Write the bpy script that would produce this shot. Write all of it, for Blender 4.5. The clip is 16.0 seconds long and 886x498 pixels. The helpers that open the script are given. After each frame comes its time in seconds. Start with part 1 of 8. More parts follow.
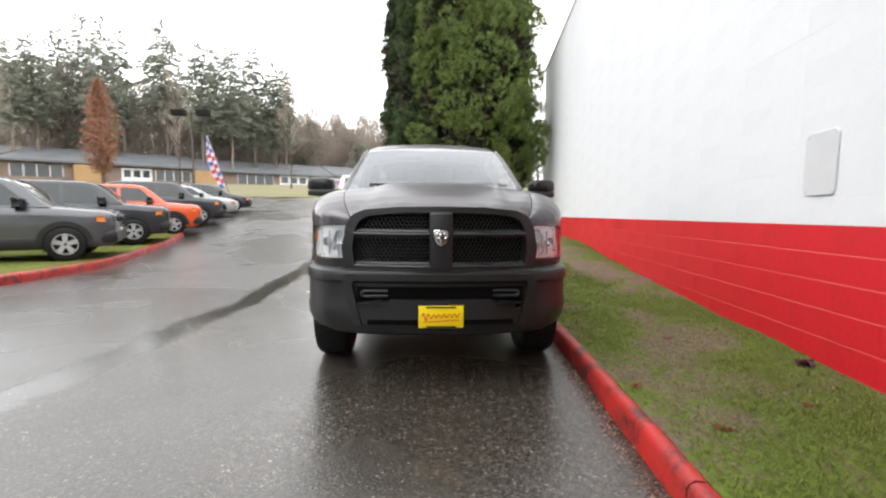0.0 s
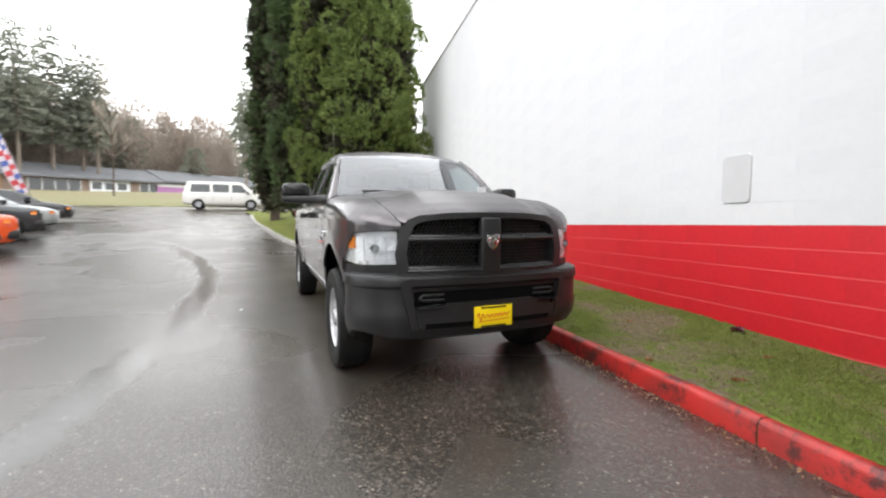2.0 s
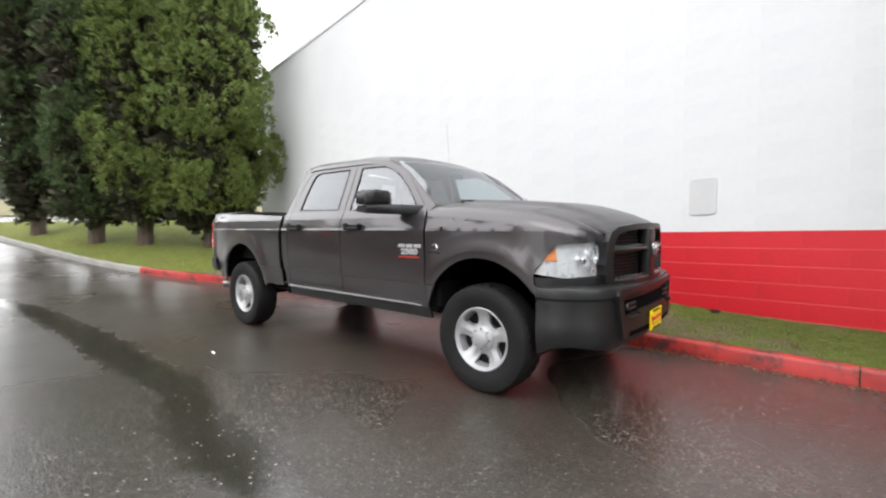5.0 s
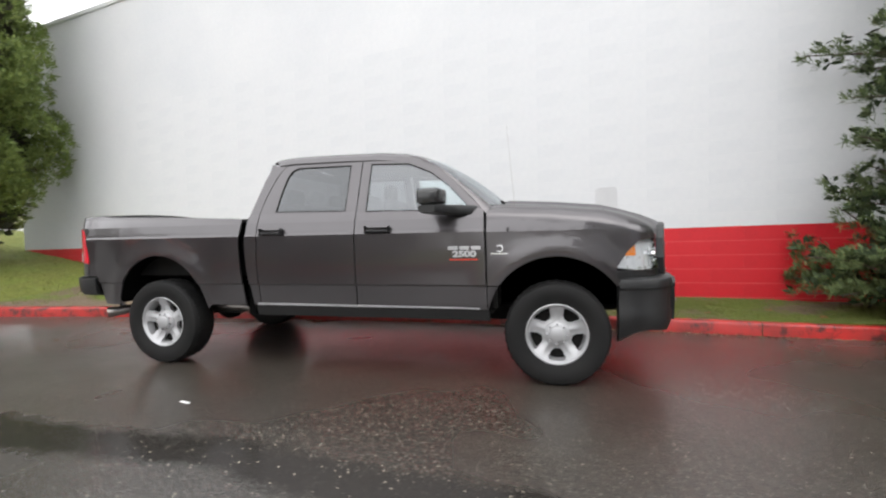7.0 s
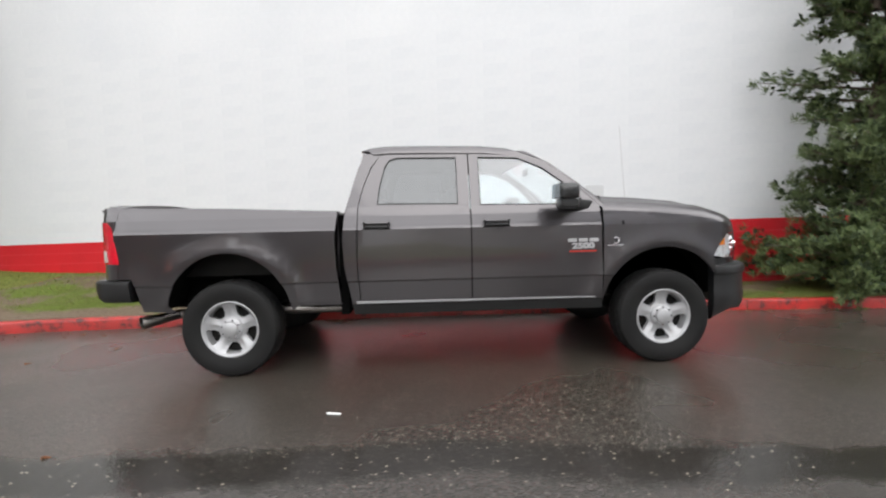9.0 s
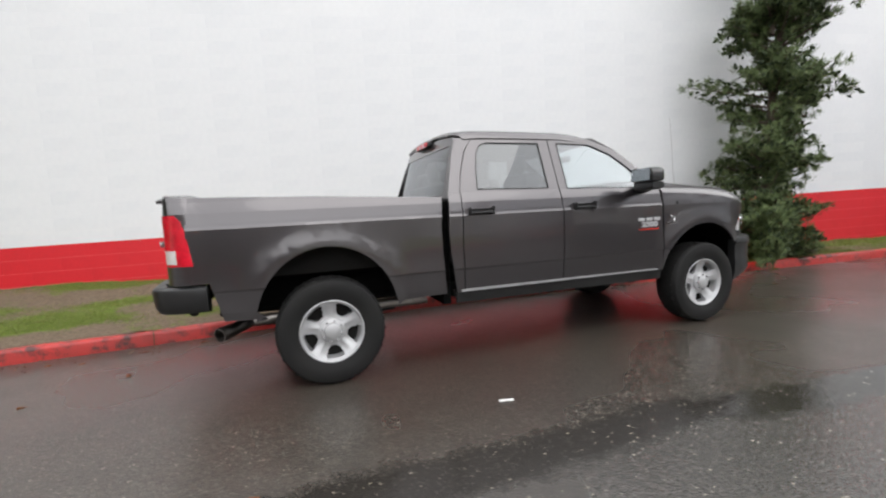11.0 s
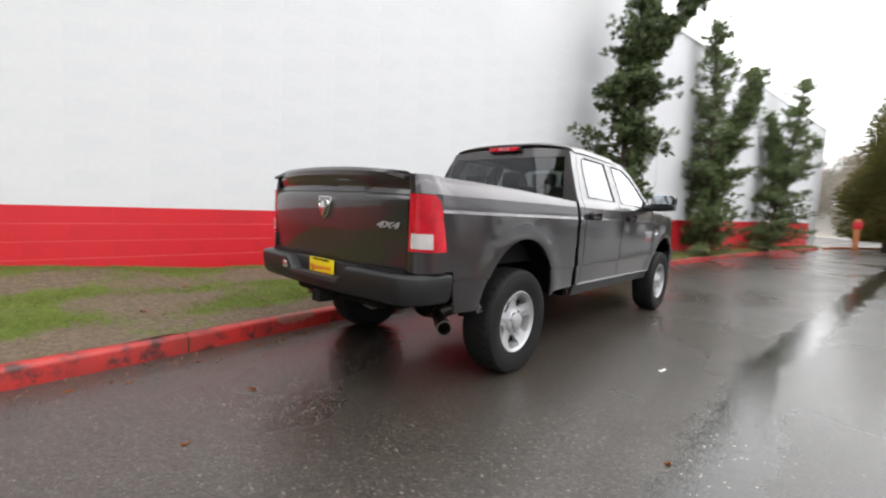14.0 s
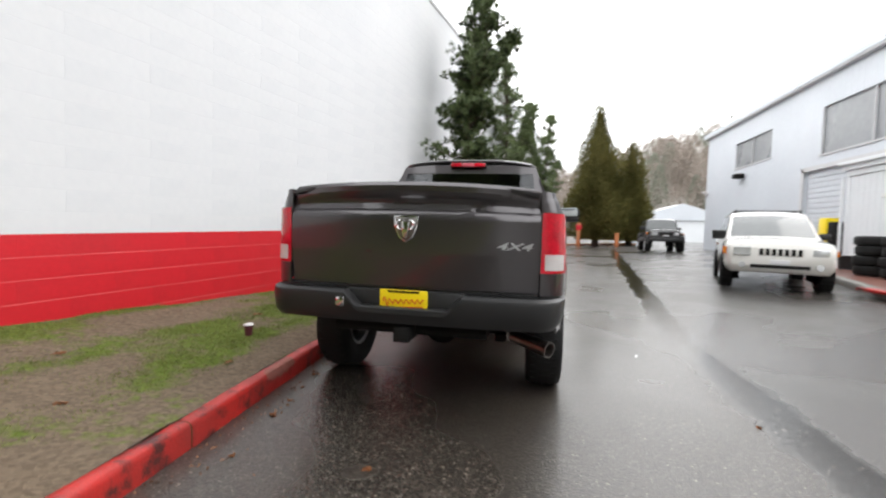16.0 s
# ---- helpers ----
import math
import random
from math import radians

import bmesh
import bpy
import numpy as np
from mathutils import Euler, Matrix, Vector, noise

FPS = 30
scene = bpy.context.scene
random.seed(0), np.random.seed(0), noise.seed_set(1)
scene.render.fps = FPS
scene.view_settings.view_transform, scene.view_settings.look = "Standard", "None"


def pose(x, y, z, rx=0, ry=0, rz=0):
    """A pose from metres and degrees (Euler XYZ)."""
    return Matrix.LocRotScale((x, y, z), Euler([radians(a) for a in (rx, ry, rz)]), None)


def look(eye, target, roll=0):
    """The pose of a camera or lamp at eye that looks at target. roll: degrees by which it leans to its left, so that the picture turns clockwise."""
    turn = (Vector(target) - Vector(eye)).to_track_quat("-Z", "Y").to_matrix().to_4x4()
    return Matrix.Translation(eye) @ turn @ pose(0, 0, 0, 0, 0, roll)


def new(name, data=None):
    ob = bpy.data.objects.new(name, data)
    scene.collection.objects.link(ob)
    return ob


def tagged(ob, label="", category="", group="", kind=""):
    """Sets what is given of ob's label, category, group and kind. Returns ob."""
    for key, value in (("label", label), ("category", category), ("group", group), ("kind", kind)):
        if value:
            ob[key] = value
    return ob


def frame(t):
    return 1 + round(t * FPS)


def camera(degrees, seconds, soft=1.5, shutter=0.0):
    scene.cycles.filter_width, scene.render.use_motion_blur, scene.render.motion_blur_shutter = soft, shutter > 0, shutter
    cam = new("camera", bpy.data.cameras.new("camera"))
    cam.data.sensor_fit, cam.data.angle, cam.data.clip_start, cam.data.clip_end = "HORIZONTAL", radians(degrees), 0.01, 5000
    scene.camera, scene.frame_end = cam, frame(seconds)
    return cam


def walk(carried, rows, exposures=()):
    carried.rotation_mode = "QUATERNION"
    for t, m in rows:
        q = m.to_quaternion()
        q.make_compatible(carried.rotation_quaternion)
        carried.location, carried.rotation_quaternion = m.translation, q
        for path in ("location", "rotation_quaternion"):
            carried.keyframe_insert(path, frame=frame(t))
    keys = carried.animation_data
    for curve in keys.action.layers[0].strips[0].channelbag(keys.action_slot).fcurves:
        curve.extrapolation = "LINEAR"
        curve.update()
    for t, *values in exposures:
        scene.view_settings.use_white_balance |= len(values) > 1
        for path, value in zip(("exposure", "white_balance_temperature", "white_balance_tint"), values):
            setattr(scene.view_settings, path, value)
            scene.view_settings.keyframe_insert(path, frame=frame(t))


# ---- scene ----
cam = camera(90.0, 16.0, 2.2, 0.5)

PATH = [
    (0, (-0.152, -3.934, 1.287), (-0.042, -1.946, 1.099), 0.4),
    (0.5, (-0.416, -3.988, 1.289), (-0.184, -2.008, 1.127), -0.2),
    (1, (-0.71, -3.982, 1.268), (-0.34, -2.024, 1.097), 0.7),
    (1.5, (-1.07, -3.863, 1.268), (-0.516, -1.955, 1.032), 0.7),
    (2, (-1.518, -3.77, 1.258), (-0.764, -1.923, 1.113), 0.0),
    (2.5, (-1.912, -3.554, 1.25), (-0.996, -1.783, 1.098), -0.4),
    (3, (-2.327, -3.314, 1.266), (-1.257, -1.636, 1.071), 0.8),
    (3.5, (-2.718, -3.044, 1.27), (-1.458, -1.503, 1.071), -0.2),
    (4, (-3.059, -2.717, 1.287), (-1.727, -1.231, 1.145), -0.7),
    (6.5, (-4.424, -0.534, 1.283), (-2.551, 0.16, 1.18), -0.8),
    (7, (-4.558, 0.024, 1.283), (-2.617, 0.497, 1.187), -1.4),
    (7.5, (-4.677, 0.555, 1.298), (-2.709, 0.892, 1.183), -1.6),
    (8, (-4.763, 1.073, 1.291), (-2.773, 1.257, 1.2), -1.1),
    (8.5, (-4.77, 1.576, 1.276), (-2.774, 1.642, 1.17), -0.2),
    (9, (-4.8, 2.079, 1.319), (-2.806, 2.006, 1.186), -1.3),
    (11.5, (-4.217, 4.575, 1.314), (-2.38, 3.797, 1.172), -2.2),
    (12, (-3.996, 5.112, 1.293), (-2.206, 4.223, 1.202), -1.5),
    (12.5, (-3.765, 5.599, 1.291), (-2.032, 4.608, 1.174), -0.6),
    (13, (-3.447, 6.015, 1.309), (-1.776, 4.929, 1.148), 1.6),
    (13.5, (-3.172, 6.469, 1.275), (-1.667, 5.162, 1.104), 1.5),
    (14, (-2.775, 6.799, 1.274), (-1.466, 5.298, 1.093), 3.2),
    (14.5, (-2.322, 7.129, 1.266), (-1.26, 5.439, 1.14), 1.1),
    (15, (-1.823, 7.317, 1.255), (-0.941, 5.528, 1.122), 3.2),
    (15.5, (-1.315, 7.484, 1.246), (-0.657, 5.601, 1.103), 1.4),
    (16, (-0.798, 7.536, 1.249), (-0.374, 5.584, 1.156), 1.7),
]
walk(cam, [(t, look(eye, target, roll)) for t, eye, target, roll in PATH], [(0, 0.30), (4, 0.28), (6.5, 0.22), (7.0, 0.08), (8, 0.06), (12, 0.0), (13.5, 0.03), (16, 0.10)])

# ==== world and light ====
world = bpy.data.worlds.new("overcast_sky")
scene.world = world
world.use_nodes = True
wn, wl = world.node_tree.nodes, world.node_tree.links
wn.clear()
sky = wn.new("ShaderNodeTexSky")
sky.sky_type, sky.sun_disc = "NISHITA", False
sky.sun_elevation, sky.sun_rotation = radians(38), radians(205)
sky.dust_density, sky.air_density = 4.0, 1.0
grey_sky = wn.new("ShaderNodeHueSaturation")
grey_sky.inputs["Saturation"].default_value = 0.12
cloud = wn.new("ShaderNodeMix")
cloud.data_type = "RGBA"
cloud.inputs[0].default_value = 0.86
cloud.inputs[7].default_value = (19.5, 19.7, 20.0, 1)
bg = wn.new("ShaderNodeBackground")
bg.inputs["Strength"].default_value = 0.15
wout = wn.new("ShaderNodeOutputWorld")
wl.new(sky.outputs[0], grey_sky.inputs["Color"])
wl.new(grey_sky.outputs[0], cloud.inputs[6])
wl.new(cloud.outputs[2], bg.inputs["Color"])
wl.new(bg.outputs[0], wout.inputs["Surface"])
sun = new("sun", bpy.data.lights.new("sun", "SUN"))
sun.data.energy, sun.data.angle, sun.data.color = 0.6, radians(40), (1.0, 0.97, 0.93)
sun.matrix_world = look((-20, -6, 30), (0, 0, 0))


# ==== materials ====
def mat(name, c1, c2=None, rough=0.5, rough2=None, metal=0.0, scale=4.0, fine=60.0, bump=0.0, coat=0.0, island=0.0, fine_mix=0.35, dist=0.01):
    """Procedural surface: two colours mixed by broad and fine noise, with varied roughness and relief."""
    m = bpy.data.materials.new(name)
    m.use_nodes = True
    n, l = m.node_tree.nodes, m.node_tree.links
    b = n["Principled BSDF"]
    b.inputs["Metallic"].default_value = metal
    b.inputs["Coat Weight"].default_value = coat
    b.inputs["Coat Roughness"].default_value = 0.06
    c1 = (*c1[:3], 1)
    c2 = (*(c2 or [v * 0.75 for v in c1])[:3], 1)
    co = n.new("ShaderNodeTexCoord")
    big = n.new("ShaderNodeTexNoise")
    big.inputs["Scale"].default_value, big.inputs["Detail"].default_value = scale, 4
    small = n.new("ShaderNodeTexNoise")
    small.inputs["Scale"].default_value, small.inputs["Detail"].default_value = fine, 2
    l.new(co.outputs["Object"], big.inputs["Vector"])
    l.new(co.outputs["Object"], small.inputs["Vector"])
    mixf = n.new("ShaderNodeMix")
    mixf.inputs[0].default_value = fine_mix
    l.new(big.outputs[0], mixf.inputs[2])
    l.new(small.outputs[0], mixf.inputs[3])
    fac = mixf.outputs[0]
    if island:
        geo = n.new("ShaderNodeNewGeometry")
        mi = n.new("ShaderNodeMix")
        mi.inputs[0].default_value = island
        l.new(fac, mi.inputs[2])
        l.new(geo.outputs["Random Per Island"], mi.inputs[3])
        fac = mi.outputs[0]
    ramp = n.new("ShaderNodeMapRange")
    ramp.inputs[1].default_value, ramp.inputs[2].default_value = (0.3, 0.7) if not island else (0.15, 0.85)
    l.new(fac, ramp.inputs[0])
    col = n.new("ShaderNodeMix")
    col.data_type = "RGBA"
    col.inputs[6].default_value, col.inputs[7].default_value = c1, c2
    l.new(ramp.outputs[0], col.inputs[0])
    l.new(col.outputs[2], b.inputs["Base Color"])
    rr = n.new("ShaderNodeMapRange")
    rr.inputs[1].default_value, rr.inputs[2].default_value = 0.3, 0.7
    rr.inputs[3].default_value, rr.inputs[4].default_value = rough, rough2 if rough2 is not None else min(1, rough * 1.25)
    l.new(big.outputs[0], rr.inputs[0])
    l.new(rr.outputs[0], b.inputs["Roughness"])
    if bump:
        bp = n.new("ShaderNodeBump")
        bp.inputs["Strength"].default_value, bp.inputs["Distance"].default_value = bump, dist
        l.new(small.outputs[0], bp.inputs["Height"])
        l.new(bp.outputs[0], b.inputs["Normal"])
    return m


def glass_mat(name, tint, rough=0.0, mix=0.25, edge=0.85):
    """Thin sheet glass: mostly clear and tinted, with a mirror-like sheen."""
    m = bpy.data.materials.new(name)
    m.use_nodes = True
    n, l = m.node_tree.nodes, m.node_tree.links
    n.clear()
    out = n.new("ShaderNodeOutputMaterial")
    tr = n.new("ShaderNodeBsdfTransparent")
    tr.inputs[0].default_value = (*tint[:3], 1)
    gl = n.new("ShaderNodeBsdfGlossy")
    gl.inputs["Roughness"].default_value = rough
    gl.inputs["Color"].default_value = (0.95, 0.97, 1, 1)
    fr = n.new("ShaderNodeLayerWeight")
    fr.inputs[0].default_value = 0.5
    pw = n.new("ShaderNodeMath")
    pw.operation = "POWER"
    pw.inputs[1].default_value = 3.0
    l.new(fr.outputs["Facing"], pw.inputs[0])
    add = n.new("ShaderNodeMath")
    add.operation, add.use_clamp = "MULTIPLY_ADD", True
    add.inputs[1].default_value, add.inputs[2].default_value = edge, mix
    mx = n.new("ShaderNodeMixShader")
    l.new(pw.outputs[0], add.inputs[0])
    l.new(add.outputs[0], mx.inputs[0])
    l.new(tr.outputs[0], mx.inputs[1])
    l.new(gl.outputs[0], mx.inputs[2])
    l.new(mx.outputs[0], out.inputs[0])
    return m


def asphalt_mat():
    """Wet asphalt: pale aggregate in a dark binder, water films where the roughness drops, and a drain line that holds water."""
    m = mat("wet_asphalt", (0.025, 0.0207, 0.0170), (0.058, 0.049, 0.040), scale=0.6, fine=95, fine_mix=0.6)
    n, l = m.node_tree.nodes, m.node_tree.links
    b = n["Principled BSDF"]
    co = n["Texture Coordinate"]
    vor = n.new("ShaderNodeTexVoronoi")
    vor.inputs["Scale"].default_value = 70
    l.new(co.outputs["Object"], vor.inputs["Vector"])
    speck = n.new("ShaderNodeMath")
    speck.operation = "GREATER_THAN"
    sepc = n.new("ShaderNodeSeparateColor")
    l.new(vor.outputs["Color"], sepc.inputs[0])
    l.new(sepc.outputs[0], speck.inputs[0])
    speck.inputs[1].default_value = 0.87
    near = n.new("ShaderNodeMapRange")
    near.inputs[1].default_value, near.inputs[2].default_value = 0.32, 0.52
    near.inputs[3].default_value, near.inputs[4].default_value = 1, 0
    l.new(vor.outputs["Distance"], near.inputs[0])
    both = n.new("ShaderNodeMath")
    both.operation = "MULTIPLY"
    l.new(speck.outputs[0], both.inputs[0])
    l.new(near.outputs[0], both.inputs[1])
    stone = n.new("ShaderNodeMapRange")
    stone.inputs[3].default_value, stone.inputs[4].default_value = 0.55, 1.45
    l.new(sepc.outputs[1], stone.inputs[0])
    tone = n.new("ShaderNodeVectorMath")
    tone.operation = "SCALE"
    l.new(b.inputs["Base Color"].links[0].from_socket, tone.inputs[0])
    l.new(stone.outputs[0], tone.inputs["Scale"])
    old = tone.outputs[0]
    cm = n.new("ShaderNodeMix")
    cm.data_type = "RGBA"
    cm.inputs[7].default_value = (0.130, 0.117, 0.100, 1)
    l.new(both.outputs[0], cm.inputs[0])
    l.new(old, cm.inputs[6])
    l.new(cm.outputs[2], b.inputs["Base Color"])
    # the drain line, at a distance from a gently curved axis
    sep = n.new("ShaderNodeSeparateXYZ")
    l.new(co.outputs["Object"], sep.inputs[0])
    wob = n.new("ShaderNodeTexNoise")
    wob.inputs["Scale"].default_value = 0.9
    l.new(co.outputs["Object"], wob.inputs["Vector"])
    def math(op, a, c, d=None):
        q = n.new("ShaderNodeMath")
        q.operation = op
        for i, v in enumerate((a, c, d)):
            if v is None:
                continue
            if isinstance(v, (int, float)):
                q.inputs[i].default_value = v
            else:
                l.new(v, q.inputs[i])
        return q.outputs[0]
    edgy = n.new("ShaderNodeTexNoise")
    edgy.inputs["Scale"].default_value, edgy.inputs["Detail"].default_value, edgy.inputs["Roughness"].default_value = 3.2, 6, 0.65
    l.new(co.outputs["Object"], edgy.inputs["Vector"])
    ahead = math("MAXIMUM", math("SUBTRACT", 2.0, sep.outputs[1]), 0)
    behind = math("MAXIMUM", math("SUBTRACT", sep.outputs[1], 4.0), 0)
    axis = math("MULTIPLY_ADD", math("MULTIPLY", behind, behind), -0.0215, math("MULTIPLY_ADD", ahead, -0.12, -2.45))
    off = math("ABSOLUTE", math("SUBTRACT", sep.outputs[0], math("MULTIPLY_ADD", edgy.outputs[0], 0.34, math("MULTIPLY_ADD", wob.outputs[0], 0.24, math("SUBTRACT", axis, 0.29)))), 0)
    rng = n.new("ShaderNodeMapRange")
    rng.inputs[1].default_value, rng.inputs[2].default_value = 0.13, 0.24
    rng.inputs[3].default_value, rng.inputs[4].default_value = 1, 0
    l.new(off, rng.inputs[0])
    film = n.new("ShaderNodeTexNoise")
    film.inputs["Scale"].default_value, film.inputs["Detail"].default_value = 0.33, 3
    l.new(co.outputs["Object"], film.inputs["Vector"])
    fr = n.new("ShaderNodeMapRange")
    fr.inputs[1].default_value, fr.inputs[2].default_value = 0.40, 0.62
    fr.inputs[3].default_value, fr.inputs[4].default_value = 0.41, 0.21
    l.new(film.outputs[0], fr.inputs[0])
    reach = n.new("ShaderNodeMapRange")
    reach.inputs[1].default_value, reach.inputs[2].default_value = 0.3, 2.5
    reach.inputs[3].default_value, reach.inputs[4].default_value = 1.7, 1.3
    l.new(sep.outputs[1], reach.inputs[0])
    rip = n.new("ShaderNodeTexNoise")
    rip.inputs["Scale"].default_value, rip.inputs["Detail"].default_value = 1.7, 5
    l.new(co.outputs["Object"], rip.inputs["Vector"])
    gap = n.new("ShaderNodeMapRange")
    gap.inputs[1].default_value, gap.inputs[2].default_value = -0.13, 0.10
    gap.inputs[4].default_value = 0.95
    l.new(math("SUBTRACT", rip.outputs[0], math("MULTIPLY_ADD", reach.outputs[0], -0.42, 0.82)), gap.inputs[0])
    fade = n.new("ShaderNodeMapRange")
    fade.inputs[1].default_value, fade.inputs[2].default_value = 11.0, 15.5
    fade.inputs[3].default_value, fade.inputs[4].default_value = 1, 0
    l.new(sep.outputs[1], fade.inputs[0])
    wet = math("MULTIPLY", math("MULTIPLY", rng.outputs[0], gap.outputs[0]), fade.outputs[0])
    comb = n.new("ShaderNodeTexWave")
    comb.bands_direction = "Y"
    comb.inputs["Scale"].default_value, comb.inputs["Distortion"].default_value = 2.6, 2.5
    l.new(co.outputs["Object"], comb.inputs["Vector"])
    old_side = n.new("ShaderNodeMapRange")
    old_side.inputs[1].default_value, old_side.inputs[2].default_value = -0.25, 0.1
    l.new(math("SUBTRACT", math("MULTIPLY_ADD", wob.outputs[0], 0.5, math("SUBTRACT", axis, 0.35)), sep.outputs[0]), old_side.inputs[0])
    cm2 = n.new("ShaderNodeMix")
    cm2.data_type = "RGBA"
    cm2.inputs[7].default_value = (0.052, 0.049, 0.046, 1)
    l.new(math("MULTIPLY", old_side.outputs[0], 0.6), cm2.inputs[0])
    l.new(cm.outputs[2], cm2.inputs[6])
    cm3 = n.new("ShaderNodeMix")
    cm3.data_type = "RGBA"
    cm3.inputs[7].default_value = (0.018, 0.0165, 0.015, 1)
    l.new(math("MULTIPLY", wet, 0.72), cm3.inputs[0])
    l.new(cm2.outputs[2], cm3.inputs[6])
    chip = n.new("ShaderNodeTexVoronoi")
    chip.inputs["Scale"].default_value = 40
    l.new(co.outputs["Object"], chip.inputs["Vector"])
    chipc = n.new("ShaderNodeSeparateColor")
    l.new(chip.outputs["Color"], chipc.inputs[0])
    cm4 = n.new("ShaderNodeMix")
    cm4.data_type = "RGBA"
    cm4.inputs[7].default_value = (0.22, 0.195, 0.16, 1)
    l.new(math("MULTIPLY", math("GREATER_THAN", chipc.outputs[0], 0.90), math("LESS_THAN", chip.outputs["Distance"], math("MULTIPLY_ADD", chipc.outputs[1], 0.2, 0.12))), cm4.inputs[0])
    l.new(cm3.outputs[2], cm4.inputs[6])
    l.new(cm4.outputs[2], b.inputs["Base Color"])
    l.new(math("MULTIPLY_ADD", wet, -0.25, 0.25), b.inputs["Coat Weight"])
    l.new(math("MULTIPLY_ADD", wet, -0.06, 0.60), b.inputs["Specular IOR Level"])
    rough = n.new("ShaderNodeMix")
    rough.inputs[3].default_value = 0.06
    l.new(wet, rough.inputs[0])
    l.new(math("MULTIPLY_ADD", old_side.outputs[0], -0.02, fr.outputs[0]), rough.inputs[2])
    l.new(rough.outputs[0], b.inputs["Roughness"])
    small = n.new("ShaderNodeTexNoise")
    small.inputs["Scale"].default_value, small.inputs["Detail"].default_value = 85, 3
    l.new(co.outputs["Object"], small.inputs["Vector"])
    bp = n.new("ShaderNodeBump")
    bp.inputs["Distance"].default_value = 0.006
    l.new(math("MULTIPLY_ADD", wet, -0.40, 0.50), bp.inputs["Strength"])
    l.new(math("ADD", math("MULTIPLY", math("MULTIPLY", wet, comb.outputs[1]), 0.3), math("MULTIPLY_ADD", vor.outputs["Distance"], -0.55, small.outputs[0])), bp.inputs["Height"])
    l.new(bp.outputs[0], b.inputs["Normal"])
    b.inputs["Coat Roughness"].default_value = 0.16
    return m


M = {}
M["asphalt"] = asphalt_mat()
M["wall"] = mat("white_block_paint", (0.69, 0.69, 0.70), (0.61, 0.62, 0.64), rough=0.62, scale=0.5, fine=14, bump=0.10, fine_mix=0.25)
M["red"] = mat("red_masonry_paint", (0.62, 0.012, 0.022), (0.50, 0.010, 0.018), rough=0.42, scale=0.9, fine=26, bump=0.2)
M["kerb_red"] = mat("red_kerb_paint", (0.52, 0.022, 0.018), (0.22, 0.02, 0.016), rough=0.30, rough2=0.5, scale=2.6, fine=110, bump=0.35, dist=0.006)
def scuffs(m, scale, lo, hi, colour, share):
    """Dark tyre rubs and old dirt in ragged patches."""
    n, l = m.node_tree.nodes, m.node_tree.links
    b = n["Principled BSDF"]
    patch = n.new("ShaderNodeTexNoise")
    patch.inputs["Scale"].default_value, patch.inputs["Detail"].default_value, patch.inputs["Roughness"].default_value = scale, 7, 0.68
    l.new(n["Texture Coordinate"].outputs["Object"], patch.inputs["Vector"])
    r = n.new("ShaderNodeMapRange")
    r.inputs[1].default_value, r.inputs[2].default_value, r.inputs[4].default_value = lo, hi, share
    l.new(patch.outputs[0], r.inputs[0])
    mix = n.new("ShaderNodeMix")
    mix.data_type = "RGBA"
    mix.inputs[7].default_value = (*colour, 1)
    l.new(r.outputs[0], mix.inputs[0])
    l.new(b.inputs["Base Color"].links[0].from_socket, mix.inputs[6])
    l.new(mix.outputs[2], b.inputs["Base Color"])


scuffs(M["kerb_red"], 5.0, 0.50, 0.62, (0.030, 0.013, 0.011), 0.9)
M["chip"] = mat("chipped_red_concrete", (0.36, 0.10, 0.075), (0.24, 0.10, 0.08), rough=0.6, scale=14, fine=90, bump=0.5)
M["moss"] = mat("moss_in_joint", (0.055, 0.060, 0.018), (0.035, 0.025, 0.014), rough=0.9, scale=20, fine=120, bump=0.6)
M["concrete"] = mat("kerb_concrete", (0.30, 0.29, 0.27), (0.19, 0.185, 0.17), rough=0.5, scale=2.0, fine=40, bump=0.4)
M["soil"] = mat("damp_turf", (0.085, 0.118, 0.016), (0.128, 0.096, 0.066), rough=0.85, scale=1.4, fine=15, bump=1.0, fine_mix=0.36, dist=0.03)
M["soil"].node_tree.nodes["Map Range"].inputs[1].default_value = 0.44
M["soil"].node_tree.nodes["Map Range"].inputs[2].default_value = 0.56
def lean_by_cover(m, amount):
    """Shifts the mix of a surface's two colours by how well the grass covers it."""
    n, l = m.node_tree.nodes, m.node_tree.links
    ramp = n["Map Range"]
    src = ramp.inputs[0].links[0].from_socket
    cover = n.new("ShaderNodeAttribute")
    cover.attribute_name = "grass_cover"
    lean = n.new("ShaderNodeMath")
    lean.operation = "MULTIPLY_ADD"
    lean.inputs[1].default_value, lean.inputs[2].default_value = -amount, amount * 0.5
    l.new(cover.outputs["Fac"], lean.inputs[0])
    a = n.new("ShaderNodeMath")
    l.new(src, a.inputs[0])
    l.new(lean.outputs[0], a.inputs[1])
    l.new(a.outputs[0], ramp.inputs[0])


